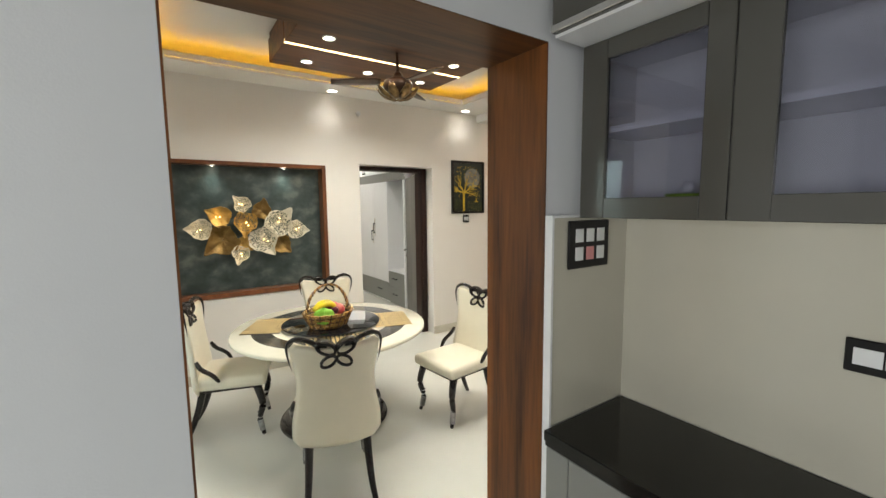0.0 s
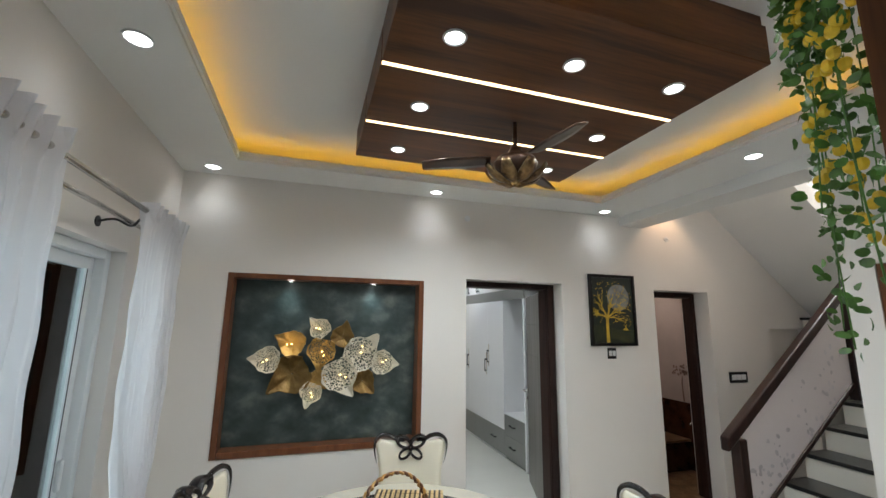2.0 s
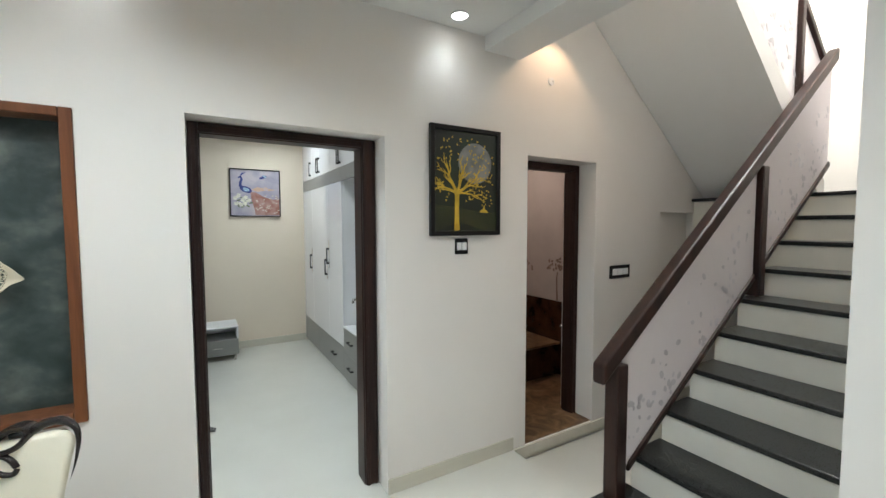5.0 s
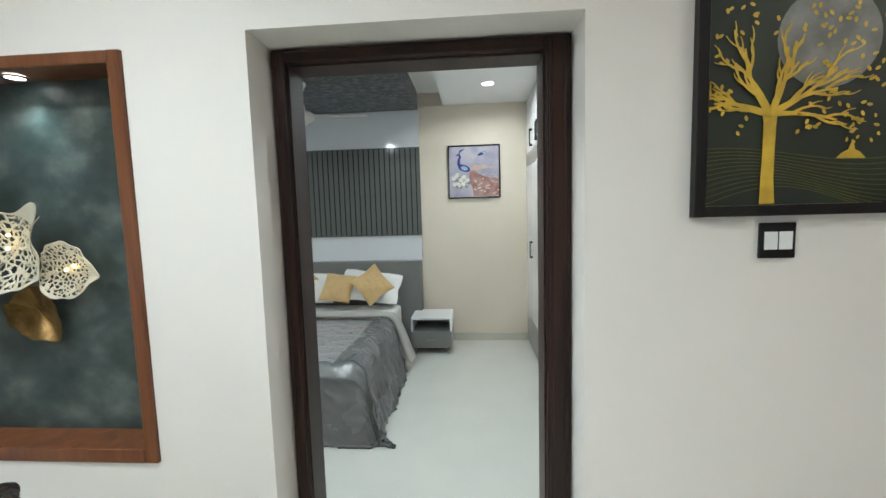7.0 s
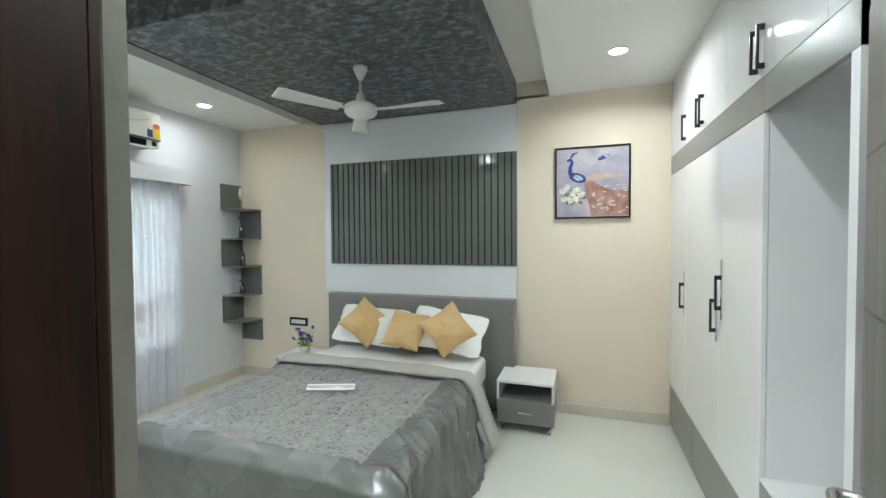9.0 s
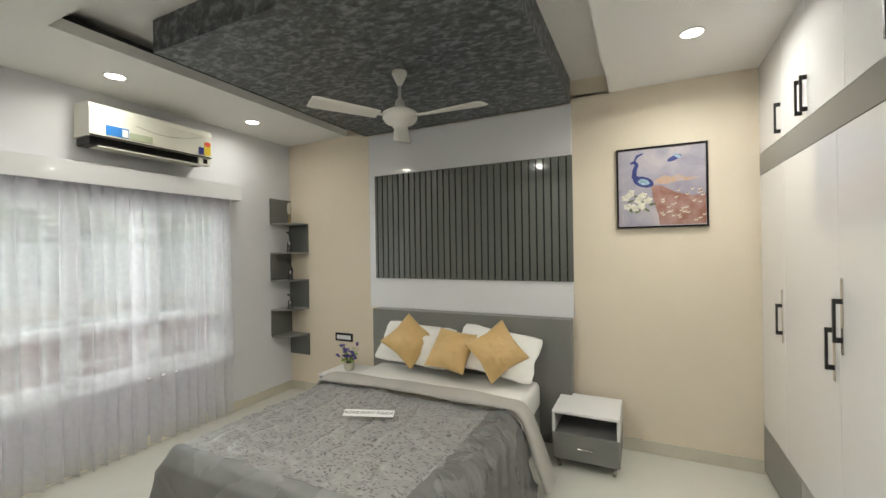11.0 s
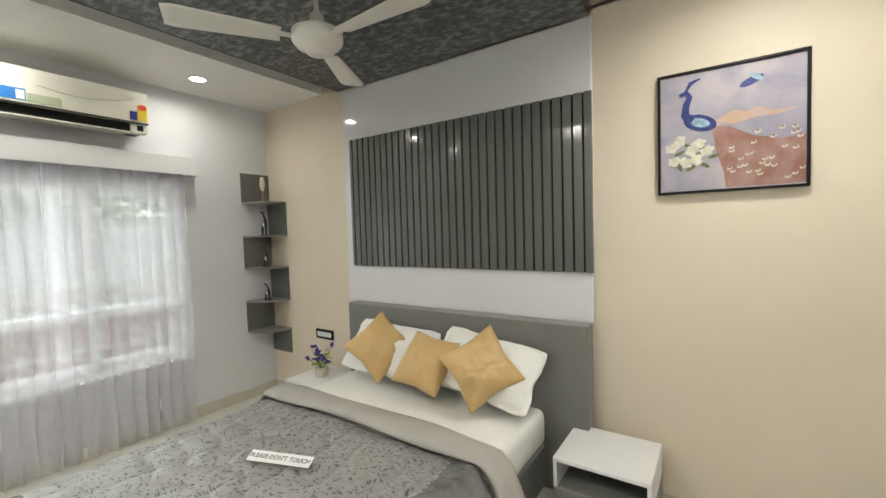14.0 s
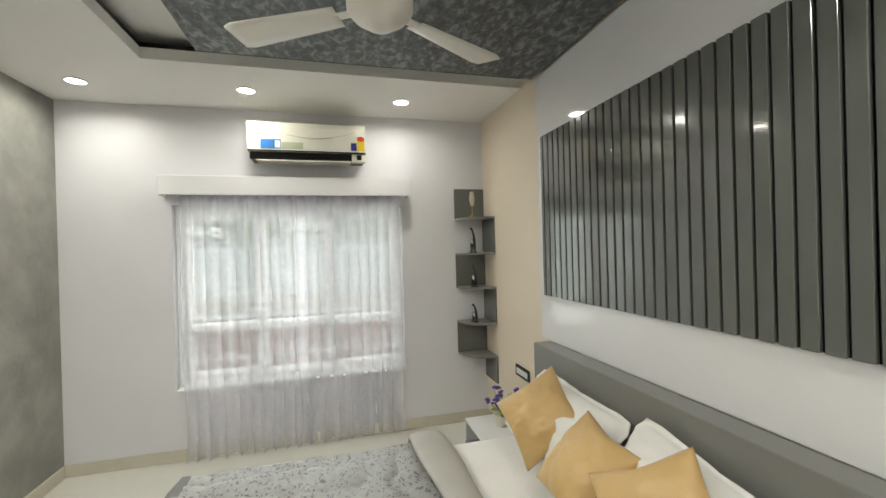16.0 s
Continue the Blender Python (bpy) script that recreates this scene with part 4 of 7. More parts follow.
def cushion(name, label, cat, mat, size, thick, m, group="", puff=2.4, flange=0.0, crease=0.010):
    w, h = size

    def one(side):
        def fn(u, v):
            a, b = 2 * u - 1, 2 * v - 1
            ia, ib = min(1, abs(a) / (1 - flange)), min(1, abs(b) / (1 - flange * w / h))
            e = (1 - ia ** puff) * (1 - ib ** puff)
            pin = 1 - (0.10 if flange else 0.13) * (1 - abs(a * b)) * (max(abs(a), abs(b)) ** 6)
            z = side * thick * (max(0, e) ** 0.55) + crease * max(0, e) * (noise.noise(Vector((a * 2.5, b * 2.5, side * 3 + w * 9))) + 0.7 * noise.noise(Vector((a * 6 + b * 2, b * 5 - a * 3, side + m.translation.x * 9))))
            if flange and max(ia, ib) >= 1:
                z = side * 0.004 + 0.012 * noise.noise(Vector((a * 5, b * 5, 2.0 + m.translation.x)))
            if flange:
                pin *= 1 - 0.085 * (a * b) ** 4
                pin += 0.022 * noise.noise(Vector((a * 4, b * 4, 5.0 + m.translation.x))) * max(abs(a), abs(b)) ** 4
            return Vector((a * w / 2 * pin, z, b * h / 2 * pin))
        return fn
    bm = bm_grid(36, 36, one(1))
    bm_grid(36, 36, one(-1), bm)
    bmesh.ops.remove_doubles(bm, verts=bm.verts, dist=0.0015)
    bmesh.ops.recalc_face_normals(bm, faces=bm.faces)
    ob = new(name, mesh_of(name, bm, mat, True))
    ob.matrix_basis = m
    return tagged(ob, label, cat, group)


for x, tilt, yaw in ((0.61, 4, 3), (1.37, 7, -3)):
    cushion("pillow", "white cotton pillow leaning on the headboard", "pillow", SHEET, (0.74, 0.42), 0.12, pose(x, 7.82, 0.755, -41, tilt, yaw), "white pillows", 1.7, 0.06, 0.035)
for x, y, z, tilt, yaw in ((0.605, 7.72, 0.805, 39, 8), (1.03, 7.68, 0.768, 6, -4), (1.43, 7.675, 0.80, 50, -9)):
    cushion("cushion", "golden satin cushion propped against the pillows", "cushion", GOLD_SATIN, (0.365, 0.365), 0.088, pose(x, y, z, -41, tilt, yaw), "golden cushions", 2.0, 0.0, 0.016)

# wardrobe
FX = 3.22
ward = thing("wardrobe", "built-in white gloss wardrobe with grey base and open bay", "wardrobe")
WY = (5.76, 6.35, 6.885, 7.63, HY - 0.002)
part("carcass", bm_box((FX + 0.022, WY[1], 0.0), (3.829, WY[4], 2.235)), SATIN_WHITE, ward)
_bm = bm_box((3.80, WY[0] + 0.02, 0.571), (3.829, WY[1] - 0.001, 2.235))
bm_box((FX, WY[0] - 0.02, 0), (3.829, WY[0] + 0.0195, 2.235), bm=_bm)
part("bay", _bm, SATIN_WHITE, ward, "white open bay")
part("bay_top", bm_box((FX + 0.002, WY[0] + 0.02, 0.56), (3.799, WY[1] - 0.001, 0.575)), SATIN_WHITE, ward, "white drawer top")
part("bay_cabinet", bm_box((FX + 0.022, WY[0] + 0.02, 0.0), (3.799, WY[1] - 0.001, 0.5595)), MID_GREY, ward)


def bar_handle(parent, x, y, z0, z1, upright=True):
    o = 0.034
    if upright:
        bm = bm_box((x - o, y - 0.006, z0), (x - o + 0.011, y + 0.006, z1), 0.001)
        for z in (z0, z1 - 0.022):
            bm_box((x - o + 0.0112, y - 0.006, z), (x - 0.0032, y + 0.006, z + 0.022), 0.001, bm)
    else:
        bm = bm_box((x - o, y - 0.07, z0), (x - o + 0.01, y + 0.07, z0 + 0.012), 0.001)
        for s in (-0.07, 0.05):
            bm_box((x - o + 0.0102, y + s, z0), (x - 0.0005, y + s + 0.02, z0 + 0.012), 0.001, bm)
    h = part("handle", bm, BLACK_METAL, parent, "black metal bar handle")
    # thin steel strip on the door face, taller than the handle
    if upright and z1 < 2.0:
        part("handle_strip", bm_box((x - 0.003, y - 0.012, z0 - 0.05), (x - 0.0003, y + 0.012, z1 + 0.085), 0.0008), CHROME, h, "brushed steel strip behind the handle")
    return h


for (a, b), hy, hz in (((WY[3], WY[4]), WY[3] + 0.05, 1.065), ((WY[2], WY[3]), WY[2] + 0.055, 1.055), ((WY[1], WY[2]), WY[2] - 0.03, 1.19)):
    d = part("door", bm_box((FX, a + 0.0015, 0.352), (FX + 0.02, b - 0.0015, 2.088), 0.0015), GLOSS_WHITE, ward, "white gloss door")
    bar_handle(d, FX, hy, hz, hz + 0.185)
part("band", bm_box((FX - 0.001, WY[1], 2.09), (FX + 0.02, WY[4], 2.234), 0.001), MID_GREY, ward, "grey laminate band")
part("band", bm_box((FX - 0.001, WY[0] - 0.02, 2.09), (FX + 0.02, WY[1] - 0.002, 2.234), 0.001), MID_GREY, ward, "grey laminate band")
for a, b in ((7.40, WY[4]), (WY[1], 7.398)):
    d = part("plinth_drawer", bm_box((FX, a + 0.001, 0.03), (FX + 0.02, b - 0.001, 0.35), 0.001), MID_GREY, ward, "grey base drawer")
    if a < 7:
        bar_handle(d, FX, 6.68, 0.195, 0, False)
for z0, z1 in ((0.03, 0.30), (0.303, 0.558)):
    d = part("drawer", bm_box((FX, WY[0] + 0.021, z0), (FX + 0.02, WY[1] - 0.002, z1), 0.001), MID_GREY, ward, "grey drawer front")
    bar_handle(d, FX, 6.10, (z0 + z1) / 2 + 0.01, 0, False)
loft = thing("loft_cabinet", "row of white gloss loft cupboards above the wardrobe", "cupboard")
part("body", bm_box((FX + 0.021, 5.0, 2.236), (3.829, HY - 0.002, BZ - 0.001)), SATIN_WHITE, loft)
for a, b, hy in ((7.62, HY - 0.002, 7.65), (7.245, 7.62, 7.285), (6.80, 7.245, 7.21), (6.38, 6.80, 6.41), (5.9, 6.38, 6.345), (5.45, 5.9, 5.49), (5.0, 5.45, 5.41)):
    d = part("door", bm_box((FX, a + 0.0015, 2.237), (FX + 0.02, b - 0.0015, BZ - 0.002), 0.0015), GLOSS_WHITE, loft, "white gloss door")
    bar_handle(d, FX, hy, 2.265, 2.445)


# wall pictures
def framed(name, label, m, w, h, canvas, frame_mat, rim, deep):
    """A picture in the x-z plane of m, facing -y, from the lower corner."""
    p = thing(name, label, "picture", "", m)
    part("canvas", bm_box((rim, -deep * 0.6, rim), (w - rim, -0.001, h - rim)), canvas, p)
    for a, b in (((0, 0), (rim - 0.0005, h)), ((w - rim + 0.0005, 0), (w, h)), ((rim, 0), (w - rim, rim - 0.0005)), ((rim, h - rim + 0.0005), (w - rim, h))):
        part("frame", bm_box((a[0], -deep, a[1]), (b[0], -0.0005, b[1]), 0.002), frame_mat, p)
    return p


PEA_BACK, _nt, _b = textured("painted_lilac_canvas", lambda nt, v: ramped(nt, noisy(nt, v, 5, 6, 0.8), [
    (0.3, (0.30, 0.28, 0.37)), (0.5, (0.40, 0.37, 0.44)), (0.7, (0.52, 0.47, 0.49))]), 0.5)
pea = framed("peacock_painting", "square painting of a peacock with flowers in a thin black frame", pose(2.296, HY - 0.001, 1.749), 0.615, 0.622, PEA_BACK, BLACK, 0.013, 0.035)
PB = material("painted_peacock_blue", (0.03, 0.045, 0.2), 0.45, vary=0.4, scale=40)
PBL = material("painted_peacock_light", (0.32, 0.47, 0.6), 0.45, vary=0.3, scale=30)
PT = material("painted_russet_tail", (0.30, 0.13, 0.10), 0.5, vary=0.4, scale=14, second=(0.42, 0.26, 0.23))
PO = material("painted_orange_wing", (0.56, 0.36, 0.24), 0.5, vary=0.3, scale=25, second=(0.5, 0.42, 0.42))
PC = material("painted_cream_petal", (0.68, 0.66, 0.55), 0.5, vary=0.15, scale=30)
PG = material("painted_green_leaf", (0.14, 0.17, 0.08), 0.5, vary=0.3, scale=30)


def daub(parent, outline, mat, lift, name="paint"):
    """A thin raised patch of paint on a picture."""
    return part(name, bm_plate(outline, 0.001, m=Matrix.Translation((0, lift - 0.001, 0))), mat, parent)


def oval(cx, cz, rx, rz, turn=0.0, n=14, wob=0.0):
    out = []
    for i in range(n):
        a = 2 * math.pi * i / n
        k = 1 + wob * math.sin(5 * a + cx * 40)
        x, z = rx * k * math.cos(a), rz * k * math.sin(a)
        out.append((cx + x * math.cos(turn) - z * math.sin(turn), cz + x * math.sin(turn) + z * math.cos(turn)))
    return out


def stripe(points, widths):
    """An outline round a curved stroke in x and z."""
    pts = [Vector((x, z)) for x, z in points]
    left, right = [], []
    for i, p in enumerate(pts):
        d = (pts[min(i + 1, len(pts) - 1)] - pts[max(i - 1, 0)]).normalized()
        n = Vector((-d.y, d.x)) * widths[i]
        left.append(tuple(p + n))
        right.append(tuple(p - n))
    return left + right[::-1]


Y0 = -0.0215
daub(pea, [(0.24, 0.33), (0.31, 0.32), (0.41, 0.26), (0.52, 0.23), (0.60, 0.24), (0.60, 0.02), (0.30, 0.02), (0.29, 0.10), (0.26, 0.2)], PT, Y0, "tail")
daub(pea, [(0.25, 0.35), (0.33, 0.395), (0.38, 0.38), (0.43, 0.395), (0.47, 0.37), (0.58, 0.365), (0.5, 0.345), (0.42, 0.345), (0.33, 0.325)], PO, Y0 - 0.0012, "wing")
daub(pea, oval(0.19, 0.355, 0.075, 0.04, -0.35), PB, Y0 - 0.0024, "body")
daub(pea, oval(0.19, 0.355, 0.045, 0.022, -0.35), PBL, Y0 - 0.0036, "breast")
daub(pea, stripe([(0.16, 0.37), (0.125, 0.40), (0.13, 0.45), (0.145, 0.49), (0.13, 0.515), (0.10, 0.505)], [0.022, 0.019, 0.015, 0.014, 0.014, 0.008]), PB, Y0 - 0.0048, "neck")
daub(pea, stripe([(0.13, 0.525), (0.15, 0.56), (0.19, 0.575)], [0.006, 0.01, 0.004]), PB, Y0 - 0.0024, "crest")
daub(pea, oval(0.40, 0.52, 0.05, 0.018, 0.4), PB, Y0, "butterfly")
daub(pea, oval(0.42, 0.535, 0.03, 0.012, -0.6), PBL, Y0 - 0.0012, "butterfly")
random.seed(4)
for cx, cz in ((0.07, 0.24), (0.11, 0.27), (0.15, 0.22), (0.19, 0.25), (0.12, 0.16), (0.18, 0.17), (0.07, 0.17), (0.22, 0.21)):
    daub(pea, oval(cx + random.uniform(-.01, .01), cz, 0.032, 0.024, random.random() * 3, wob=0.2), PC, Y0 - 0.0024 - random.random() * 0.001, "blossom")
    daub(pea, oval(cx + 0.03, cz - 0.03, 0.026, 0.009, random.random() * 3), PG, Y0 - 0.0012, "leaf")
for i in range(30):
    cx, cz = 0.31 + 0.28 * random.random(), 0.04 + 0.25 * random.random()
    e = oval(cx, cz, 0.0125, 0.008, 0.3)
    daub(pea, e, PC, Y0 - 0.0036 - i * 0.0001, "feather_eye")
    daub(pea, oval(cx, cz + 0.004, 0.007, 0.005), PT, Y0 - 0.0056 - i * 0.0001, "feather_eye")
random.seed(0)

# corner shelf
shelf = thing("corner_shelf", "grey laminate zigzag corner shelf with five tiers", "shelf")
SZ = (1.925, 1.60, 1.289, 0.966, 0.67)
for z in SZ:
    n = 10
    o = [(BX + 0.001, HY - 0.001)] + [(BX + 0.001 + 0.29 * math.sin(a) ** 0.8, HY - 0.001 - 0.29 * math.cos(a) ** 0.8) for a in [math.pi / 2 * k / n for k in range(n + 1)]]
    bm = bmesh.new()
    lo, hi = [bm.verts.new((x, y, z - 0.016)) for x, y in o], [bm.verts.new((x, y, z)) for x, y in o]
    bm.faces.new(hi)
    bm.faces.new(list(reversed(lo)))
    for i in range(len(o)):
        bm.faces.new((lo[i], lo[(i + 1) % len(o)], hi[(i + 1) % len(o)], hi[i]))
    bmesh.ops.recalc_face_normals(bm, faces=bm.faces)
    part("tier", bm, MID_GREY, shelf)
for z0, z1 in ((1.9255, 2.205), (1.2895, 1.583), (0.6705, 0.949)):
    part("upright", bm_box((BX + 0.001, 7.858, z0), (BX + 0.017, HY - 0.001, z1)), GREY_LAM, shelf)
for z0, z1 in ((1.6005, 1.908), (0.9665, 1.272), (0.42, 0.653)):
    part("upright", bm_box((BX + 0.001, HY - 0.017, z0), (BX + 0.288, HY - 0.001, z1)), GREY_LAM, shelf)


def figurine(x, y, z, h, pale=False):
    g = thing("figurine", "small dark carved giraffe figurine on a shelf", "figurine", "shelf figurines", pose(x, y, z, 0, 0, 30))
    bm = bm_box((-0.035, -0.02, 0), (0.035, 0.02, 0.01), 0.002)
    for lx in (-0.02, 0.018):
        for ly in (-0.01, 0.01):
            bm_cyl((lx, ly, 0.0102), (lx * 0.8, ly * 0.8, h * 0.42), 0.005, 0.008, 8, bm)
    bm_ball((0, 0, h * 0.46), 0.026, (1.1, 0.7, 0.9), 10, bm)
    bm_tube(spline([(0.015, 0, h * 0.48), (0.008, 0, h * 0.7), (-0.012, 0, h * 0.93)], 5), [0.013 - 0.0006 * k for k in range(11)], 8, bm)
    bm_ball((-0.02, 0, h * 0.95), 0.012, (1.5, 0.8, 0.9), 8, bm)
    part("body", bm, BLACK_METAL, g, smooth=True)
    part("patch", bm_ball((0.0, -0.008, h * 0.44), 0.018, (0.8, 0.8, 1.2), 8), SATIN_WHITE, g, "pale patch", True)
    return g


figurine(-1.10, 7.98, SZ[1], 0.235)
figurine(-1.09, 7.98, SZ[2], 0.20)
figurine(-1.10, 7.98, SZ[3], 0.165)
tl = thing("table_lamp", "small cream ornamental lamp on a brass foot", "lamp", "", pose(-1.10, 7.98, SZ[0]))
part("foot", bm_lathe([(0.026, 0), (0.026, 0.006), (0.012, 0.02), (0.006, 0.03), (0.005, 0.10), (0.012, 0.105)], 14), BRASS, tl, smooth=True)
part("shade", bm_lathe([(0.012, 0.1055), (0.02, 0.13), (0.026, 0.17), (0.02, 0.20), (0.022, 0.215), (0.012, 0.235)], 14), PEARL, tl, smooth=True)

# air conditioner
ac = thing("air_conditioner", "white split air conditioner with stickers above the window", "air conditioner")
A0, A1 = 6.11, 7.03
_bm = bmesh.new()
_pr = [(BX + 0.001, 2.715), (-1.10, 2.715), (-1.06, 2.70), (-1.05, 2.66), (-1.052, 2.475), (-1.055, 2.466), (BX + 0.001, 2.466)]
_e = [[_bm.verts.new((x, y, z)) for x, z in _pr] for y in (A0, A1)]
_bm.faces.new(_e[0])
_bm.faces.new(list(reversed(_e[1])))
for i in range(len(_pr)):
    _bm.faces.new((_e[0][i], _e[1][i], _e[1][(i + 1) % len(_pr)], _e[0][(i + 1) % len(_pr)]))
bmesh.ops.recalc_face_normals(_bm, faces=_bm.faces)
part("casing", _bm, AC_WHITE, ac)
part("outlet", bm_box((BX + 0.001, A0 + 0.012, 2.405), (-1.075, A1 - 0.012, 2.4655), 0.008), BLACK, ac, "black air outlet")
part("louvre", bm_box((-1.20, A0 + 0.06, 2.392), (-1.07, A1 - 0.12, 2.403), 0.003), AC_WHITE, ac, "white louvre")
part("end_cap", bm_box((-1.14, A1 - 0.115, 2.398), (-1.062, A1 - 0.004, 2.462), 0.004), AC_WHITE, ac)
for y0, y1, z0, z1, m in ((0.10, 0.25, 2.487, 2.56, BLUE), (0.255, 0.42, 2.487, 2.54, STICKER_GREEN), (0.80, 0.845, 2.487, 2.55, NAVY), (0.852, 0.91, 2.487, 2.60, STICKER_YELLOW)):
    part("sticker", bm_box((-1.0505, A0 + y0, z0), (-1.048, A0 + y1, z1)), m, ac)
part("seam", bm_box((BX + 0.02, A0 + 0.002, 2.4662), (-1.046, A1 - 0.002, 2.474), 0.002), BLACK, ac, "thin dark seam")
part("sensor_window", bm_box((-1.0615, A1 - 0.075, 2.412), (-1.0595, A1 - 0.035, 2.452)), BLACK, ac, "dark sensor window")
part("sticker", bm_plate(oval(0, 0, 0.03, 0.022), 0.0015, m=Matrix.Translation((-1.0462, A0 + 0.88, 2.585)) @ pose(0, 0, 0, 0, 0, 90)), STICKER_RED, ac)
part("sticker", bm_box((-1.0478, A0 + 0.205, 2.493), (-1.0465, A0 + 0.245, 2.55)), PAPER, ac)
part("swirl", bm_tube(spline([(-1.0495, A0 + 0.3, 2.60), (-1.0495, A0 + 0.5, 2.575), (-1.0495, A0 + 0.7, 2.60), (-1.0495, A0 + 0.83, 2.64)], 8), 0.0025, 6), STICKER_GREEN, ac)

# pelmet and curtains
pel = thing("curtain_pelmet", "white gloss box pelmet over the bedroom window", "pelmet")
part("board", bm_box((-1.16, 5.45, 2.124), (-1.14, 7.408, 2.277), 0.003), GLOSS_WHITE, pel)
part("top", bm_box((BX + 0.001, 5.45, 2.259), (-1.1605, 7.408, 2.277)), GLOSS_WHITE, pel)
for y in (5.45, 7.39):
    part("end", bm_box((BX + 0.001, y, 2.124), (-1.1605, y + 0.018, 2.2585)), GLOSS_WHITE, pel)


def curtain(name, label, mat, x, y0, y1, z0, z1, folds, amp, waist=None, ruffle=0.0):
    """Cloth hung along y, with folds; waist: (height, width share) where it is gathered."""
    mid = (y0 + y1) / 2

    def fn(u, v):
        z = z0 + (z1 - z0) * v
        share = 1.0
        if waist:
            share = 1 - (1 - waist[1]) * math.exp(-((z - waist[0]) / 0.35) ** 2)
        y = mid + (u - 0.5) * (y1 - y0) * share * (1 + 0.04 * (1 - v))
        ph = 2 * math.pi * folds * u + 1.3 * math.sin(u * 9.1) + 0.35 * math.sin(v * 5 + u * 13)
        a = amp * (0.45 + 0.55 * (1 - v) ** 0.5) * (0.75 + 0.5 * math.sin(u * 23.0) ** 2)
        if ruffle and v > 0.94:
            a += ruffle * (v - 0.94) / 0.06
        return Vector((x + a * math.sin(ph) + 0.004 * math.sin(v * 40 + u * 60), y + 0.35 * a * math.cos(ph), z))
    bm = bm_grid(max(60, int(folds * 10)), 48, fn)
    ob = new(name, mesh_of(name, bm, mat, True))
    return tagged(ob, label, "curtain", "curtains")


curtain("sheer_curtain", "sheer white patterned curtain over the bedroom window", LACE, -1.2, 5.57, 6.50, 0.02, 2.17, 10, 0.045, (0.3, 0.93), 0.03)
curtain("sheer_curtain", "sheer white patterned curtain over the bedroom window", LACE, -1.215, 6.42, 7.31, 0.02, 2.17, 9, 0.045, (0.3, 0.93), 0.03)

# bedroom ceiling fan
fan = thing("ceiling_fan", "white three-blade ceiling fan under the dark panel", "ceiling fan", "", pose(1.03, 6.93, 0))
part("canopy", bm_lathe([(0.012, 2.70), (0.03, 2.735), (0.05, 2.78), (0.05, 2.799)], 20), FAN_WHITE, fan, smooth=True)
part("rod", bm_cyl((0, 0, 2.56), (0, 0, 2.7), 0.011, n=12), FAN_WHITE, fan, smooth=True)
part("motor", bm_lathe([(0.02, 2.42), (0.05, 2.425), (0.055, 2.445), (0.095, 2.455), (0.115, 2.48), (0.115, 2.52), (0.07, 2.545), (0.035, 2.56), (0.03, 2.60), (0.012, 2.62)], 28), FAN_WHITE, fan, smooth=True)
for k in range(3):
    a = radians(120 * k)
    b = part("blade", bm_grid(12, 4, lambda u, v: Vector((0.16 + 0.44 * u, (v - 0.5) * (0.09 + 0.06 * u) * (1 if u < 0.97 else 0.8), 2.49 + 0.02 * (v - 0.5)))), FAN_WHITE, fan, smooth=True)
    b.matrix_basis = Matrix.Rotation(a, 4, "Z")
    b.modifiers.new("thick", "SOLIDIFY").thickness = 0.005
    part("bracket", bm_box((0.09, -0.02, 2.487), (0.19, 0.02, 2.4935), 0.002), FAN_WHITE, b)


# switch plates
def switch_plate(m, w, h, cols, rows=1, lit=None, label="black switch plate with white rocker switches"):
    p = thing("switch_plate", label, "switch", "wall switches", m)
    part("plate", bm_box((0, -0.010, 0), (w, -0.0005, h), 0.003), BLACK, p)
    px, pz = w * 0.8 / cols, h * (0.5 if rows == 1 else 0.76) / rows
    gap = 0.002 if rows == 1 else 0.0085
    for i in range(cols):
        for j in range(rows):
            x, z = w * 0.1 + px * i + gap, (h - pz * rows) / 2 + j * pz + (gap if rows > 1 else 0)
            bm = bm_box((x, -0.0135, z), (x + px - 2 * gap, -0.0105, z + pz - (2 * gap if rows > 1 else 0)), 0.001)
            part("rocker", bm, RED_SWITCH if (i, j) == lit else SWITCH, p)
    return p


switch_plate(pose(-0.60, HY - 0.001, 0.617), 0.24, 0.09, 4)

# nightstand flowers
vase = thing("flower_pot", "small green pot of purple artificial flowers on the nightstand", "flower pot", "", pose(-0.17, 7.84, 0.42))
part("pot", bm_lathe([(0.035, 0), (0.05, 0.03), (0.055, 0.075), (0.047, 0.078), (0.03, 0.03)], 18), PEARL, vase, smooth=True)
random.seed(11)
_lv, _st = bmesh.new(), bmesh.new()
for i in range(26):
    a, r, h = random.random() * 6.28, 0.02 + 0.10 * random.random(), 0.12 + 0.13 * random.random()
    tip = Vector((r * math.cos(a), r * math.sin(a), h))
    bm_tube([(0, 0, 0.05), tip * 0.5 + Vector((0, 0, 0.03)), tip], 0.0018, 4, _st)
    if i % 2:
        _fl = bmesh.new()
        for k in range(4):
            bm_ball(tip + Vector((random.uniform(-.016, .016), random.uniform(-.016, .016), random.uniform(-.01, .012))), 0.014, (1, 1, 0.6), 6, _fl)
        part("flower", _fl, PURPLE, vase, "purple blossom", True)
    else:
        bm_ball(tip * 0.75, 0.024, (1, 0.55, 0.4), 6, _lv, Matrix.Rotation(a, 4, "Z"))
random.seed(0)
part("stem", _st, VINE, vase)
tagged(part("leaf", _lv, LIME, vase), "lime green leaves", kind="stuff")


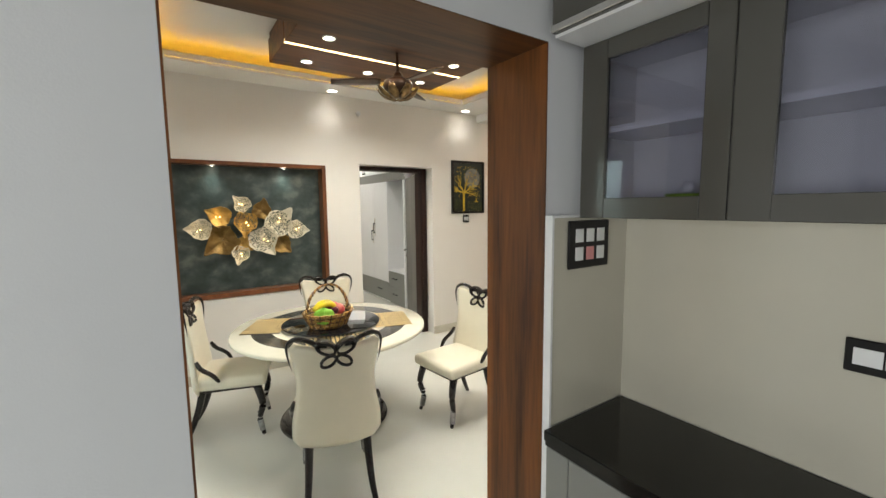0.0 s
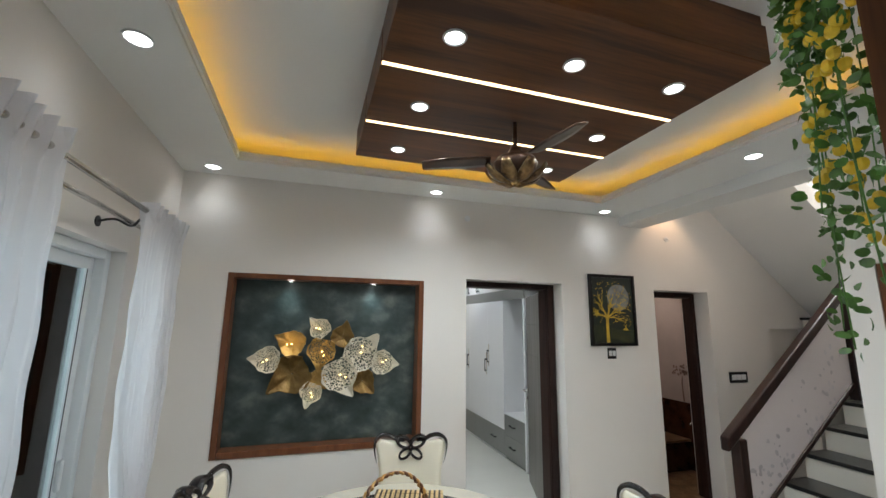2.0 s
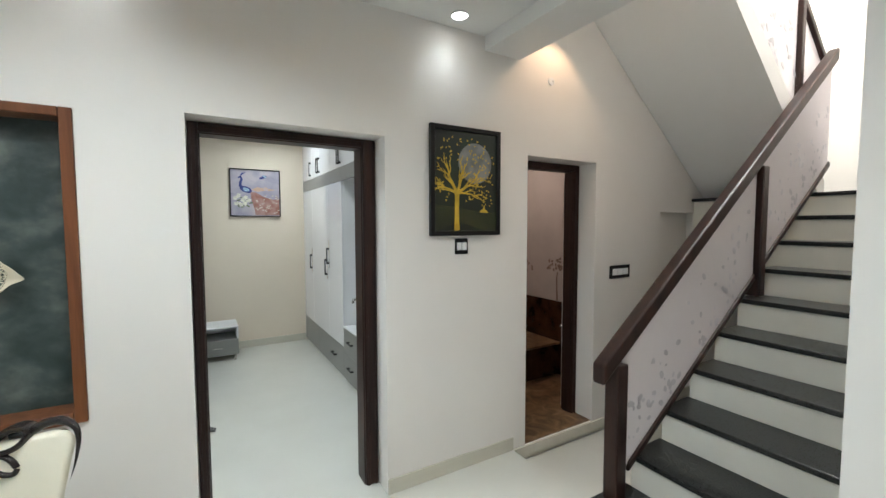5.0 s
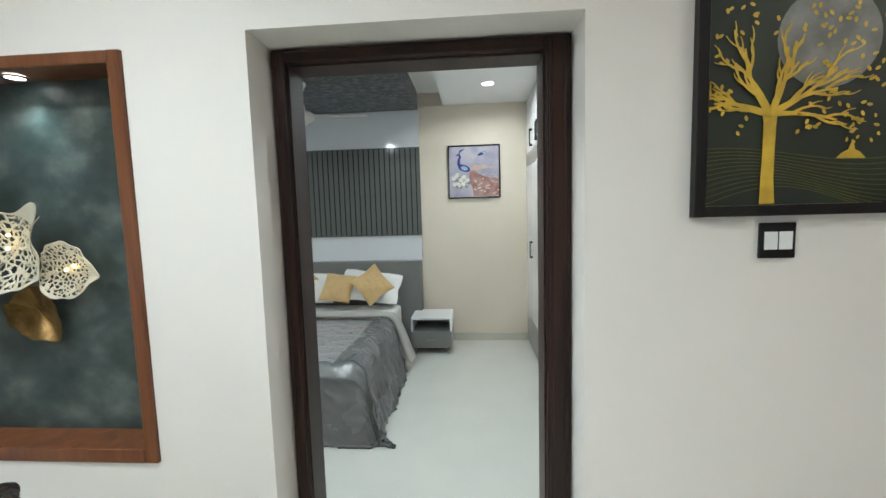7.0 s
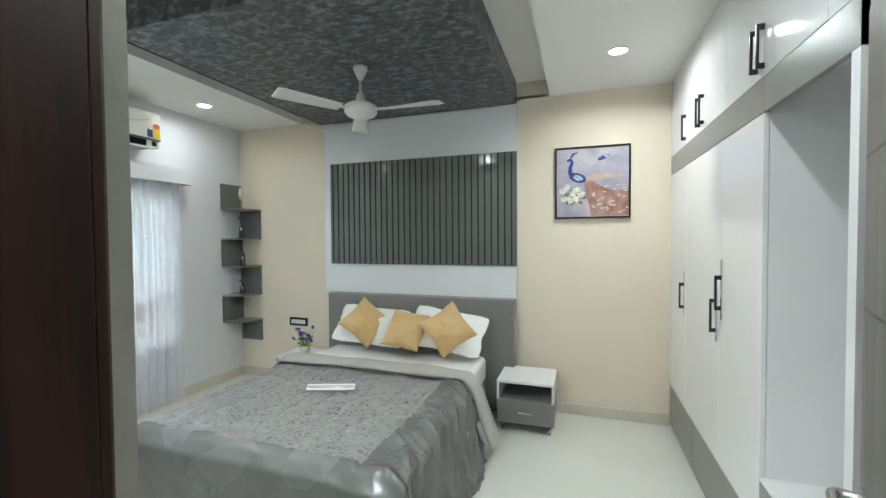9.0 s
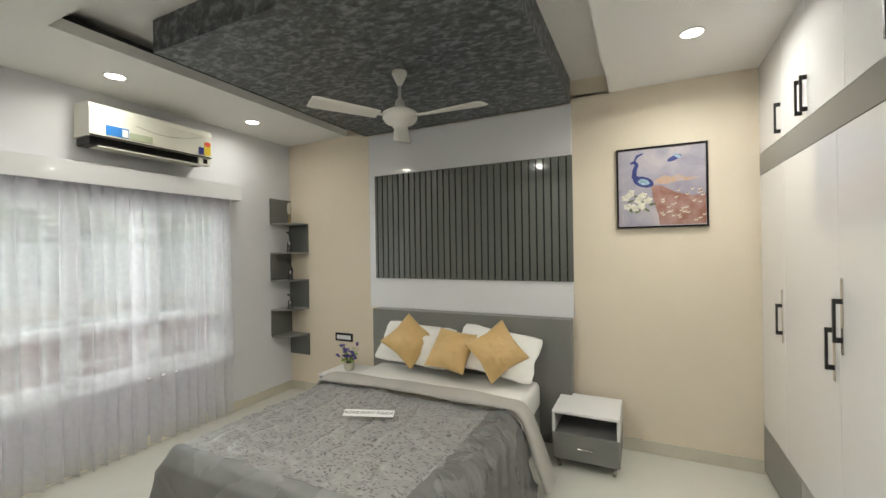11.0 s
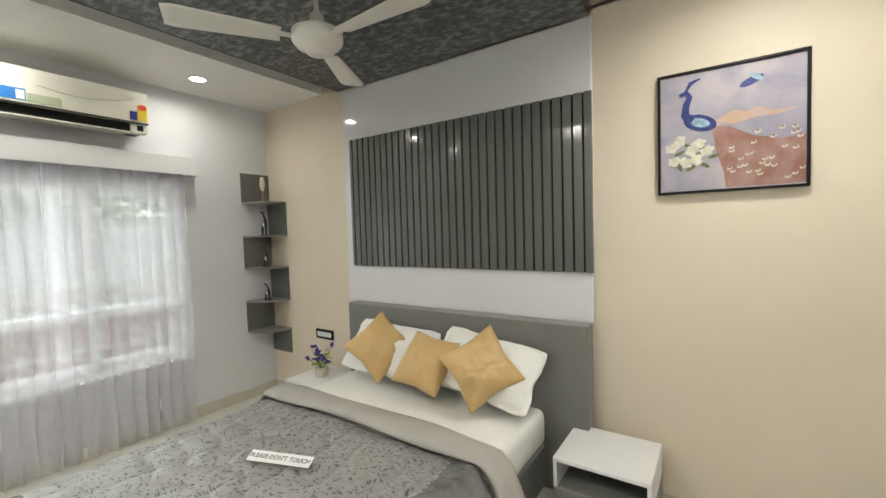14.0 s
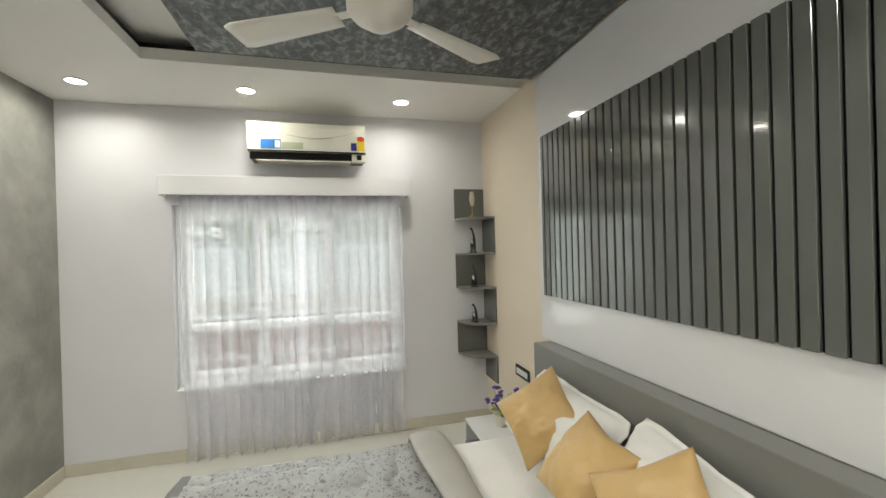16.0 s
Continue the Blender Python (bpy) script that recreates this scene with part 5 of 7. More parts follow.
def lettering(name, text, size, m, mat, parent):
    cu = bpy.data.curves.new(name, "FONT")
    cu.body, cu.size, cu.align_x, cu.align_y, cu.extrude = text, size, "CENTER", "CENTER", 0.0006
    tmp = bpy.data.objects.new(name, cu)
    scene.collection.objects.link(tmp)
    bpy.context.view_layer.update()
    me = bpy.data.meshes.new_from_object(tmp.evaluated_get(bpy.context.evaluated_depsgraph_get()))
    bpy.data.objects.remove(tmp)
    me.materials.clear()
    me.materials.append(mat)
    ob = new(name, me)
    ob.parent, ob.matrix_basis = parent, m
    return ob


sign = thing("paper_sign", "white paper strip reading PLEASE DON'T TOUCH on the bed", "sign", "", pose(0.885, 6.73, 0.568, 24, 0, 19))
part("sheet", bm_box((-0.165, -0.028, -0.001), (0.165, 0.028, 0.0)), PAPER, sign)
lettering("lettering", "PLEASE DON'T TOUCH", 0.0305, pose(0, 0, 0.001), INK, sign)

# ---- dining things ----
frame_n = thing("niche_surround", "reddish brown wooden frame round the display niche", "frame")
for a, b in (((NX0, NZ0), (NX0 + 0.045, NZ1)), ((NX1 - 0.045, NZ0), (NX1, NZ1)), ((NX0 + 0.0455, NZ0), (NX1 - 0.0455, NZ0 + 0.05)), ((NX0 + 0.0455, NZ1 - 0.04), (NX1 - 0.0455, NZ1))):
    part("rail", bm_box((a[0] + 0.001, DY - 0.012, a[1] + 0.001), (b[0] - 0.001, DY + 0.119, b[1] - 0.001), 0.003), RED_TEAK, frame_n)
for x in (0.455, 1.105):
    sp = thing("niche_spotlight", "small steel recessed spotlight in the niche head, lit", "spotlight", "niche spotlights", pose(x, DY + 0.055, NZ1 - 0.041))
    part("rim", bm_tube([(0.03 * math.cos(k * math.pi / 10), 0.03 * math.sin(k * math.pi / 10), -0.003) for k in range(20)], 0.004, 6, closed=True), CHROME, sp)
    part("lens", bm_cyl((0, 0, -0.003), (0, 0, -0.0005), 0.026, n=18), LIGHT_COOL, sp)
    lamp("niche_lamp", "SPOT", (x, DY + 0.055, NZ1 - 0.055), (x, DY + 0.085, 1.4), 5.5, (0.78, 0.95, 1.0), 0.015, 95, 1.0)


def leaf_shape(n=22):
    """A heart-shaped leaf with a drawn-out tip, unit long, tip towards -z."""
    out = []
    for i in range(n):
        a = 2 * math.pi * i / n
        r = 0.40
        x, z = r * 1.06 * math.sin(a), r * math.cos(a) + 0.06
        k = max(0, -math.cos(a))
        z -= 0.20 * k ** 14 + 0.03 * k ** 4
        x *= 1 - 0.25 * k ** 4
        if math.cos(a) > 0.9:
            z -= 0.05
        out.append((x + 0.05 * k ** 9, z))
    return out


def metal_leaf(parent, tip, base, mat, deep, pierced, glints):
    """A cupped metal leaf from its base to its tip (x, z); pierced leaves have many real holes."""
    nu, nv = (110, 56) if pierced else (64, 18)
    outline = leaf_shape(64)
    dx, dz = tip[0] - base[0], tip[1] - base[1]
    size = math.hypot(dx, dz) / 1.03
    turn = math.atan2(-dx, -dz)
    x, z = base[0] + dx * 0.45, base[1] + dz * 0.45

    def fn(u, v):
        a = u * 2 * math.pi
        i = u * 64
        p, q = outline[int(i) % 64], outline[(int(i) + 1) % 64]
        k = i - int(i)
        ox, oz = p[0] * (1 - k) + q[0] * k, p[1] * (1 - k) + q[1] * k
        r = 0.03 + 0.97 * v
        r *= 1 + (0.022 * math.sin(11 * a + x * 50) + 0.03 * math.sin(5 * a + z * 40)) * v ** 3
        cup = 0.15 * (v ** 2) * (1 + 0.3 * math.sin(3 * a + x * 9)) + 0.012 * math.sin(9 * a + x * 30) * v
        if not pierced:
            cup += 0.035 * noise.noise(Vector((ox * r * 5 + x * 20, oz * r * 5, 1.0)))
        return Vector((ox * r * size, -cup * size * 0.8, (oz * r + 0.05 * (1 - r)) * size))
    bm = bm_grid(nu, nv, fn)
    bmesh.ops.remove_doubles(bm, verts=bm.verts, dist=0.0006)
    if pierced:
        gone = []
        for f in bm.faces:
            c = f.calc_center_median() / size
            r = math.hypot(c.x, c.z - 0.06)
            far = noise.voronoi(Vector((c.x * 17 + x * 31, c.z * 17, 3.5)))[0]
            if 0.05 < r < 0.385 and far[1] - far[0] > 0.2 and all(not e.is_boundary for e in f.edges):
                gone.append(f)
        bmesh.ops.delete(bm, geom=gone, context="FACES")
    bmesh.ops.recalc_face_normals(bm, faces=bm.faces)
    o = part("leaf", bm, mat, parent, "", True)
    o.matrix_basis = Matrix.Translation((x, DY + 0.105 - deep, z)) @ Matrix.Rotation(turn, 4, "Y")
    o.modifiers.new("thick", "SOLIDIFY").thickness = 0.0025
    part("rib", bm_tube([(0, -0.004, 0.3 * size), (0, -0.006, 0), (0.01 * size, -0.02 * size, -0.42 * size)], 0.0018, 5), mat, o)
    for gx, gz in glints:
        part("bulb", bm_ball((gx * size, -0.012 - 0.03 * size, gz * size), 0.0055, n=8), LIGHT_BULB, o, "small warm LED", True)
    if glints:
        lamp("leaf_lamp", "POINT", (x, DY + 0.10 - deep - 0.05, z), (x, DY, z - 1), 0.04, (1.0, 0.7, 0.3), 0.012)
    return o


art = thing("leaf_wall_sculpture", "gold and cream metal leaf wall sculpture with small lights", "wall sculpture")
TWO = ((0.02, 0.03), (0.10, -0.08))
for tip, base, mat, deep, pierced, glints in (
        ((0.624, 1.795), (0.752, 1.643), PEARL, 0.035, True, TWO), ((0.917, 1.770), (0.850, 1.553), DARK_GOLD, 0.02, False, ()),
        ((0.375, 1.667), (0.588, 1.535), GOLD, 0.02, False, TWO), ((0.690, 1.380), (0.738, 1.640), GOLD, 0.055, True, TWO),
        ((0.189, 1.490), (0.430, 1.462), PEARL, 0.035, True, TWO), ((0.336, 1.244), (0.635, 1.440), DARK_GOLD, 0.012, False, ()),
        ((0.616, 1.111), (0.690, 1.300), PEARL, 0.035, True, TWO), ((0.769, 1.238), (0.648, 1.376), GOLD, 0.010, False, ()),
        ((0.957, 1.182), (0.800, 1.474), PEARL, 0.065, True, TWO), ((1.169, 1.654), (0.930, 1.417), PEARL, 0.045, True, TWO),
        ((1.341, 1.411), (1.107, 1.459), PEARL, 0.03, True, TWO), ((1.142, 1.186), (0.990, 1.370), DARK_GOLD, 0.012, False, ())):
    metal_leaf(art, tip, base, mat, deep, pierced, glints)

# tree picture
TREE_BACK, _nt, _b = textured("black_green_print", lambda nt, v: ramped(nt, noisy(nt, v, 2.2, 3), [
    (0.3, (0.004, 0.006, 0.005)), (0.55, (0.008, 0.016, 0.008)), (0.75, (0.02, 0.06, 0.02))]), 0.4)
GOLD_INK = material("gold_print", (0.55, 0.36, 0.03), 0.35, vary=0.2, scale=20)
MOON = material("grey_moon_print", (0.20, 0.205, 0.195), 0.3, vary=0.25, scale=14)
tree = framed("tree_picture", "black framed print of a golden tree under a grey moon", pose(3.18, DY - 0.001, 1.567), 0.537, 0.69, TREE_BACK, BLACK, 0.03, 0.03)
T0 = -0.0185
OLIVE_INK = material("dim_olive_print", (0.13, 0.12, 0.02), 0.35, vary=0.2, scale=20)
daub(tree, oval(0.335, 0.466, 0.13, 0.13, n=36), MOON, T0, "moon")
for i in range(12):
    pts = [(0.033 + 0.47 * k / 16, 0.035 + i * 0.012 + 0.045 * math.sin(k * 0.25 + i * 0.12) * (1 - i / 20)) for k in range(17)]
    daub(tree, stripe(pts, [0.0007] * 17), OLIVE_INK, T0 - 0.0001 * i, "contour_line")
daub(tree, stripe([(0.193, 0.033), (0.191, 0.10), (0.192, 0.18), (0.193, 0.25), (0.192, 0.285)], [0.020, 0.0165, 0.0155, 0.0165, 0.021]), GOLD_INK, T0 - 0.003, "trunk")
random.seed(21)


def branch(x, z, a, bend, length, w, depth):
    """A curling golden branch with finer ones from it."""
    pts = [(x, z)]
    for k in range(6):
        a2 = a + bend * (k + 1) / 6
        pts.append((pts[-1][0] + math.cos(a2) * length / 6, pts[-1][1] + math.sin(a2) * length / 6))
    pts = [(min(0.5, max(0.036, p)), min(0.63, q)) for p, q in pts]
    daub(tree, stripe(pts, [w * (1 - 0.11 * k) for k in range(7)]), GOLD_INK, T0 - 0.003 - 0.00003 * branch.n, "branch")
    branch.n += 1
    if depth:
        for k, side in ((2, 1), (4, -1), (5, 1)) if depth > 1 else ((3, 1), (5, -1)):
            branch(*pts[k], a + bend * k / 6 + side * random.uniform(0.45, 0.8), -side * random.uniform(0.5, 1.1), length * random.uniform(0.42, 0.55), w * 0.6, depth - 1)


branch.n = 0
for deg, bend, l in ((172, -0.5, 0.15), (150, 0.5, 0.15), (132, -0.6, 0.19), (108, 0.5, 0.17), (80, -0.5, 0.15), (58, 0.6, 0.18), (40, -0.6, 0.18), (22, 0.4, 0.2), (6, -0.4, 0.17)):
    branch(0.192, 0.272, math.radians(deg), bend, l, 0.0072, 2)
for i in range(150):
    cx, cz = random.uniform(0.045, 0.49), random.uniform(0.2, 0.62)
    d = math.hypot((cx - 0.2) * 0.85, cz - 0.38)
    if 0.1 < d < 0.27 and cz > 0.22 + 0.1 * (abs(cx - 0.19) < 0.06):
        daub(tree, oval(cx, cz, 0.0075, 0.0042, random.random() * 3, 8), GOLD_INK, T0 - 0.0085, "leaf")
daub(tree, [(0.365, 0.15), (0.44, 0.148), (0.425, 0.165), (0.412, 0.172), (0.405, 0.20), (0.395, 0.172), (0.38, 0.165)], GOLD_INK, T0 - 0.003, "mound")
for i in range(16):
    daub(tree, oval(0.43 + random.uniform(-0.045, 0.035), 0.225 + random.uniform(-0.035, 0.045), 0.006, 0.0035, random.random() * 3, 7), GOLD_INK, T0 - 0.0085, "leaf")
random.seed(0)
switch_plate(pose(3.367, DY - 0.001, 1.447), 0.098, 0.10, 2)
switch_plate(pose(4.90, DY - 0.001, 1.18), 0.26, 0.11, 3)
for x, z in ((1.92, 2.70), (4.20, 2.68)):
    c = thing("cable_cover", "small round white wall plate for a cable", "cable plate", "", pose(x, DY - 0.001, z))
    part("disc", bm_cyl((0, -0.008, 0), (0, 0, 0), 0.028, n=20), SATIN_WHITE, c)
    part("hook", bm_tube(spline([(0, -0.0085, 0.0), (0, -0.03, -0.01), (0, -0.03, -0.03)], 4), 0.003, 6), SATIN_WHITE, c)

# dining curtains with rods
rod = thing("curtain_rod", "double steel curtain rod with ornamental brackets", "curtain rod")
RX1, RZ1, RX2, RZ2 = -0.155, 2.268, -0.225, 2.215
part("pole", bm_tube([(RX1, 1.62, RZ1), (RX1, 3.74, RZ1)], 0.0125, 12), CHROME, rod, smooth=True)
part("pole", bm_tube([(RX2, 1.62, RZ2), (RX2, 3.72, RZ2)], 0.011, 12), CHROME, rod, smooth=True)
for y in (1.93, 3.27):
    part("bracket", bm_tube(spline([(WX + 0.001, y, 2.21), (-0.29, y, 2.225), (RX2, y, RZ2 - 0.018), (RX2 + 0.03, y, 2.225), (RX1 - 0.02, y, RZ1 - 0.012), (RX1, y, RZ1 - 0.02), (RX1 + 0.018, y, RZ1), (RX1 + 0.012, y, RZ1 + 0.02)], 5), 0.006, 8), BLACK_METAL, rod)
    part("wall_plate", bm_cyl((WX + 0.0006, y, 2.21), (WX + 0.006, y, 2.21), 0.026, n=18), BLACK_METAL, rod)
for y in (1.6, 3.76):
    part("finial", bm_ball((RX1, y, RZ1), 0.022, n=12), CHROME, rod, smooth=True)
curtain("curtain", "white voile curtain hanging in folds", CURTAIN, -0.15, 1.86, 2.53, 0.015, 2.335, 9, 0.036, None, 0.035)
curtain("curtain", "white voile curtain gathered at the waist", CURTAIN, -0.145, 3.21, 3.77, 0.015, 2.31, 8, 0.034, (0.80, 0.45), 0.035)

# dining fan
fb = thing("ceiling_fan", "antique brown ceiling fan with leaf-cut hub", "ceiling fan", "", pose(1.585, 2.82, 0))
part("rod", bm_cyl((0, 0, 2.66), (0, 0, 2.814), 0.012, n=12), FAN_BROWN, fb, smooth=True)
part("motor", bm_lathe([(0.02, 2.50), (0.06, 2.515), (0.10, 2.545), (0.115, 2.58), (0.10, 2.61), (0.05, 2.63), (0.03, 2.66), (0.02, 2.68)], 26), FAN_BROWN, fb, smooth=True)
for k in range(8):
    p = part("petal", bm_grid(8, 4, lambda u, v: Vector(((v - 0.5) * 0.075 * math.sin(math.pi * (0.12 + 0.8 * u)) ** 0.7, -0.03 - 0.13 * u ** 0.8, 0.075 * u * u + 0.012 * abs(2 * v - 1) + 0.03 * max(0, u - 0.85)))), BRONZE, fb, "bronze petal", True)
    p.matrix_basis = Matrix.Translation((0, 0, 2.475)) @ Matrix.Rotation(k * math.pi / 4, 4, "Z")
    p.modifiers.new("thick", "SOLIDIFY").thickness = 0.005
for k in range(3):
    b = part("blade", bm_grid(14, 4, lambda u, v: Vector((0.13 + 0.36 * u, (v - 0.5) * (0.045 + 0.06 * math.sin(math.pi * min(1, u * 0.75 + 0.15))) - 0.03 * u * u, 2.60 + 0.02 * (v - 0.5) - 0.01 * u))), FAN_BROWN, fb, smooth=True)
    b.matrix_basis = Matrix.Rotation(radians(40 + 120 * k), 4, "Z")
    b.modifiers.new("thick", "SOLIDIFY").thickness = 0.006

# dining table
TC = (1.085, 3.06)
table = thing("dining_table", "round cream marble dining table with dark inlaid ring", "dining table", "", pose(*TC, 0))
R = 0.722
part("tabletop", bm_lathe([(0.30, 0.715), (R - 0.03, 0.718), (R, 0.735), (R, 0.752), (R - 0.008, 0.76), (0.02, 0.76)], 64), STONE_TOP, table, "cream marble top", True)
_bm = bmesh.new()
for r0, r1 in ((0.44, 0.575),):
    ring = []
    for i in range(72):
        a = 2 * math.pi * i / 72
        ring.append([_bm.verts.new((r * math.cos(a), r * math.sin(a), z)) for r, z in ((r0, 0.7602), (r0, 0.7615), (r1, 0.7615), (r1, 0.7602))])
    for i in range(72):
        s, t = ring[i], ring[(i + 1) % 72]
        for j in range(3):
            _bm.faces.new((s[j], t[j], t[j + 1], s[j + 1]))
bmesh.ops.recalc_face_normals(_bm, faces=_bm.faces)
part("inlay", _bm, MARBLE_DARK, table, "dark marble inlaid ring")
part("column", bm_lathe([(0.25, 0.05), (0.16, 0.12), (0.11, 0.3), (0.14, 0.5), (0.26, 0.69), (0.3, 0.7145)], 32), STONE_TOP, table, smooth=True)
part("foot", bm_lathe([(0.40, 0.0), (0.415, 0.02), (0.405, 0.04), (0.36, 0.0485), (0.25, 0.0495)], 40), LACQUER, table, "black lacquered foot", True)
lazy = thing("lazy_susan", "round black glass turntable on the table", "turntable", "", pose(*TC, 0.7618))
part("base", bm_lathe([(0.09, 0), (0.09, 0.012), (0.07, 0.0125)], 30), BLACK, lazy)
part("plate", bm_lathe([(0.36, 0.013), (0.37, 0.016), (0.37, 0.02), (0.363, 0.023)], 64), BLACK_GLASS, lazy, "black glass plate", True)

for k, (ang, ra) in enumerate(((165, 0.46), (252, 0.46), (-17.5, 0.46), (62, 0.48))):
    a = radians(ang + 90)
    mt = thing("placemat", "rolled-out bamboo slat placemat on the table", "placemat", "bamboo placemats",
               Matrix.Translation((TC[0] + ra * math.cos(a), TC[1] + ra * math.sin(a), 0.7622)) @ Matrix.Rotation(a, 4, "Z"))
    sme = mesh_of("slat", bm_box((-0.14, 0, 0), (0.14, 0.0165, 0.005), 0.001), BAMBOO)
    dme = mesh_of("slat", bm_box((-0.14, 0, 0), (0.14, 0.0115, 0.003)), BAMBOO_DARK)
    for i in range(14):
        for me, off in ((sme, 0.0), (dme, 0.0168)):
            s = new("slat", me)
            s.parent, s.location = mt, (0, -0.2 + i * 0.0288 + off, 0)
    for x in (-0.08, 0.08):
        part("thread", bm_box((x, -0.2, 0.0052), (x + 0.002, 0.19, 0.006)), BAMBOO_DARK, mt)

bk = thing("fruit_basket", "woven cane basket with hoop handle on the turntable", "basket", "", pose(1.025, 2.955, 0.785, 0, 0, 12) @ Matrix.Scale(1.1, 4))
part("base", bm_cyl((0, 0, 0.0), (0, 0, 0.008), 0.10, n=28), WICKER_DARK, bk)
for j in range(9):
    z = 0.012 + j * 0.011
    r = 0.105 + 0.035 * j / 8
    part("coil", bm_tube([(1.15 * r * math.cos(a), r * math.sin(a), z + 0.003 * math.sin(14 * a + j * math.pi)) for a in [2 * math.pi * i / 60 for i in range(60)]], 0.0062, 6, closed=True), WICKER if j % 3 else WICKER_DARK, bk, smooth=True)
for j in range(28):
    a = 2 * math.pi * j / 28
    part("stake", bm_tube([(1.15 * 0.108 * math.cos(a), 0.108 * math.sin(a), 0.006), (1.15 * 0.148 * math.cos(a + 0.12), 0.148 * math.sin(a + 0.12), 0.106)], 0.0045, 5), WICKER_DARK if j % 2 else WICKER, bk)
for off in (0, math.pi):
    part("handle", bm_tube([(0.155 * math.cos(t) + 0.007 * math.cos(22 * t + off), 0.007 * math.sin(22 * t + off), 0.10 + 0.185 * math.sin(t)) for t in [math.pi * i / 80 for i in range(81)]], 0.0062, 6), WICKER_DARK if off else WICKER, bk, "twisted cane handle", True)


def fruit(label, mat, x, y, z, r, sc=(1, 1, 1), turn=0):
    o = new("fruit", mesh_of("fruit", bm_ball((0, 0, 0), r, sc, 16), mat, True))
    o.matrix_basis = Matrix.Translation((1.025, 2.955, 0.785)) @ pose(x, y, z, turn, 10, turn)
    return tagged(o, label, "fruit", "fruit in the basket")


fruit("pink red apple in the basket", RED_FRUIT, 0.075, -0.02, 0.115, 0.048)
fruit("pink red apple in the basket", RED_FRUIT, 0.06, 0.06, 0.12, 0.046)
fruit("dark purple plum in the basket", GRAPE, 0.02, -0.055, 0.10, 0.03)
fruit("dark purple plum in the basket", GRAPE, 0.035, -0.06, 0.125, 0.025)
fruit("red apple in the basket", RED_FRUIT, 0.0, 0.03, 0.14, 0.045)
for i in range(3):
    o = new("banana", mesh_of("banana", bm_tube(spline([(-0.10, -0.03 + 0.03 * i, 0.12), (-0.05, -0.035 + 0.03 * i, 0.165), (0.01, -0.03 + 0.03 * i, 0.17), (0.05, -0.02 + 0.03 * i, 0.14)], 5),
                                            [0.006] + [0.018 + 0.004 * math.sin(math.pi * k / 14) for k in range(14)] + [0.006], 10), YELLOW, True))
    o.matrix_basis = Matrix.Translation((1.025, 2.955, 0.785))
    tagged(o, "yellow banana on top of the basket", "fruit", "fruit in the basket")
gl = thing("artificial_leaf", "bright green artificial leaf over the basket rim", "leaf", "", pose(0.965, 2.86, 0.885, 62, 0, -10))
part("blade", bm_grid(8, 8, lambda u, v: Vector(((u - 0.5) * 0.15 * (1 - abs(2 * v - 1) ** 2.2) ** 0.5, (v - 0.5) * 0.13, 0.02 * math.cos((u - 0.5) * 3) + 0.006 * math.sin(v * 20)))), GREEN_LEAF, gl, smooth=True)
part("vein", bm_tube([(0, -0.06, 0.026), (0, 0.06, 0.026)], 0.0015, 5), GREEN_LEAF, gl)
tent = thing("tent_card", "folded white paper card on the turntable", "card", "", pose(1.26, 3.0, 0.7855, 0, 0, -25))
for s in (1, -1):
    part("flap", bm_box((-0.075, -0.0006, 0), (0.075, 0.0006, 0.07)), PAPER, tent).matrix_basis = pose(0, s * 0.03, 0, s * 24, 0, 0)

# chairs
chair = thing("dining_chair", "cream leatherette dining chair with black carved crest", "dining chair", "chairs round the table")
# local frame: the chair faces +y, its back at y = 0


def outline_back():
    """Half profile of the back: (height, half width)."""
    return [(0.345, 0.205), (0.40, 0.245), (0.50, 0.242), (0.62, 0.218), (0.74, 0.208), (0.85, 0.226), (0.93, 0.243), (0.965, 0.21)]


def back_fn(side):
    prof = outline_back()

    def fn(u, v):
        i = v * (len(prof) - 1)
        k = min(int(i), len(prof) - 2)
        f = i - k
        h, w = prof[k][0] * (1 - f) + prof[k + 1][0] * f, prof[k][1] * (1 - f) + prof[k + 1][1] * f
        a = 2 * u - 1
        edge = max(0, (1 - abs(a) ** 4)) * max(0, 1 - abs(2 * v - 1) ** 8)
        top = 0.03 * (1 - a * a) * v ** 6 * -1
        y = -0.05 * (max(0, h - 0.4) / 0.5) ** 1.4 + 0.05 * a * a + side * 0.026 * edge ** 0.5
        return Vector((a * w, y, h + top))
    return fn


_bm = bm_grid(18, 22, back_fn(1))
bm_grid(18, 22, back_fn(-1), _bm)
bmesh.ops.remove_doubles(_bm, verts=_bm.verts, dist=0.002)
bmesh.ops.recalc_face_normals(_bm, faces=_bm.faces)
part("backrest", _bm, LEATHER, chair, "cream leatherette backrest", True)
_bm = bm_box((-0.225, 0.02, 0.385), (0.225, 0.49, 0.47), 0.032, segments=4)
for v in _bm.verts:
    v.co.x *= 0.99 + 0.10 * v.co.y / 0.5
    if v.co.z > 0.44:
        v.co.z += 0.018 * (1 - (v.co.x / 0.23) ** 2)
part("seat", _bm, LEATHER, chair, "cream leatherette seat", True)
part("seat_frame", bm_box((-0.20, 0.03, 0.365), (0.20, 0.455, 0.3845), 0.004), LACQUER, chair)


def crest_y(x, z):
    return -0.05 * ((z - 0.4) / 0.5) ** 1.4 + 0.05 * (x / 0.23) ** 2


def crest_line(pts):
    return [Vector((p.x, crest_y(p.x, p.z), p.z)) for p in spline([(x, 0, z) for x, z in pts], 6)]


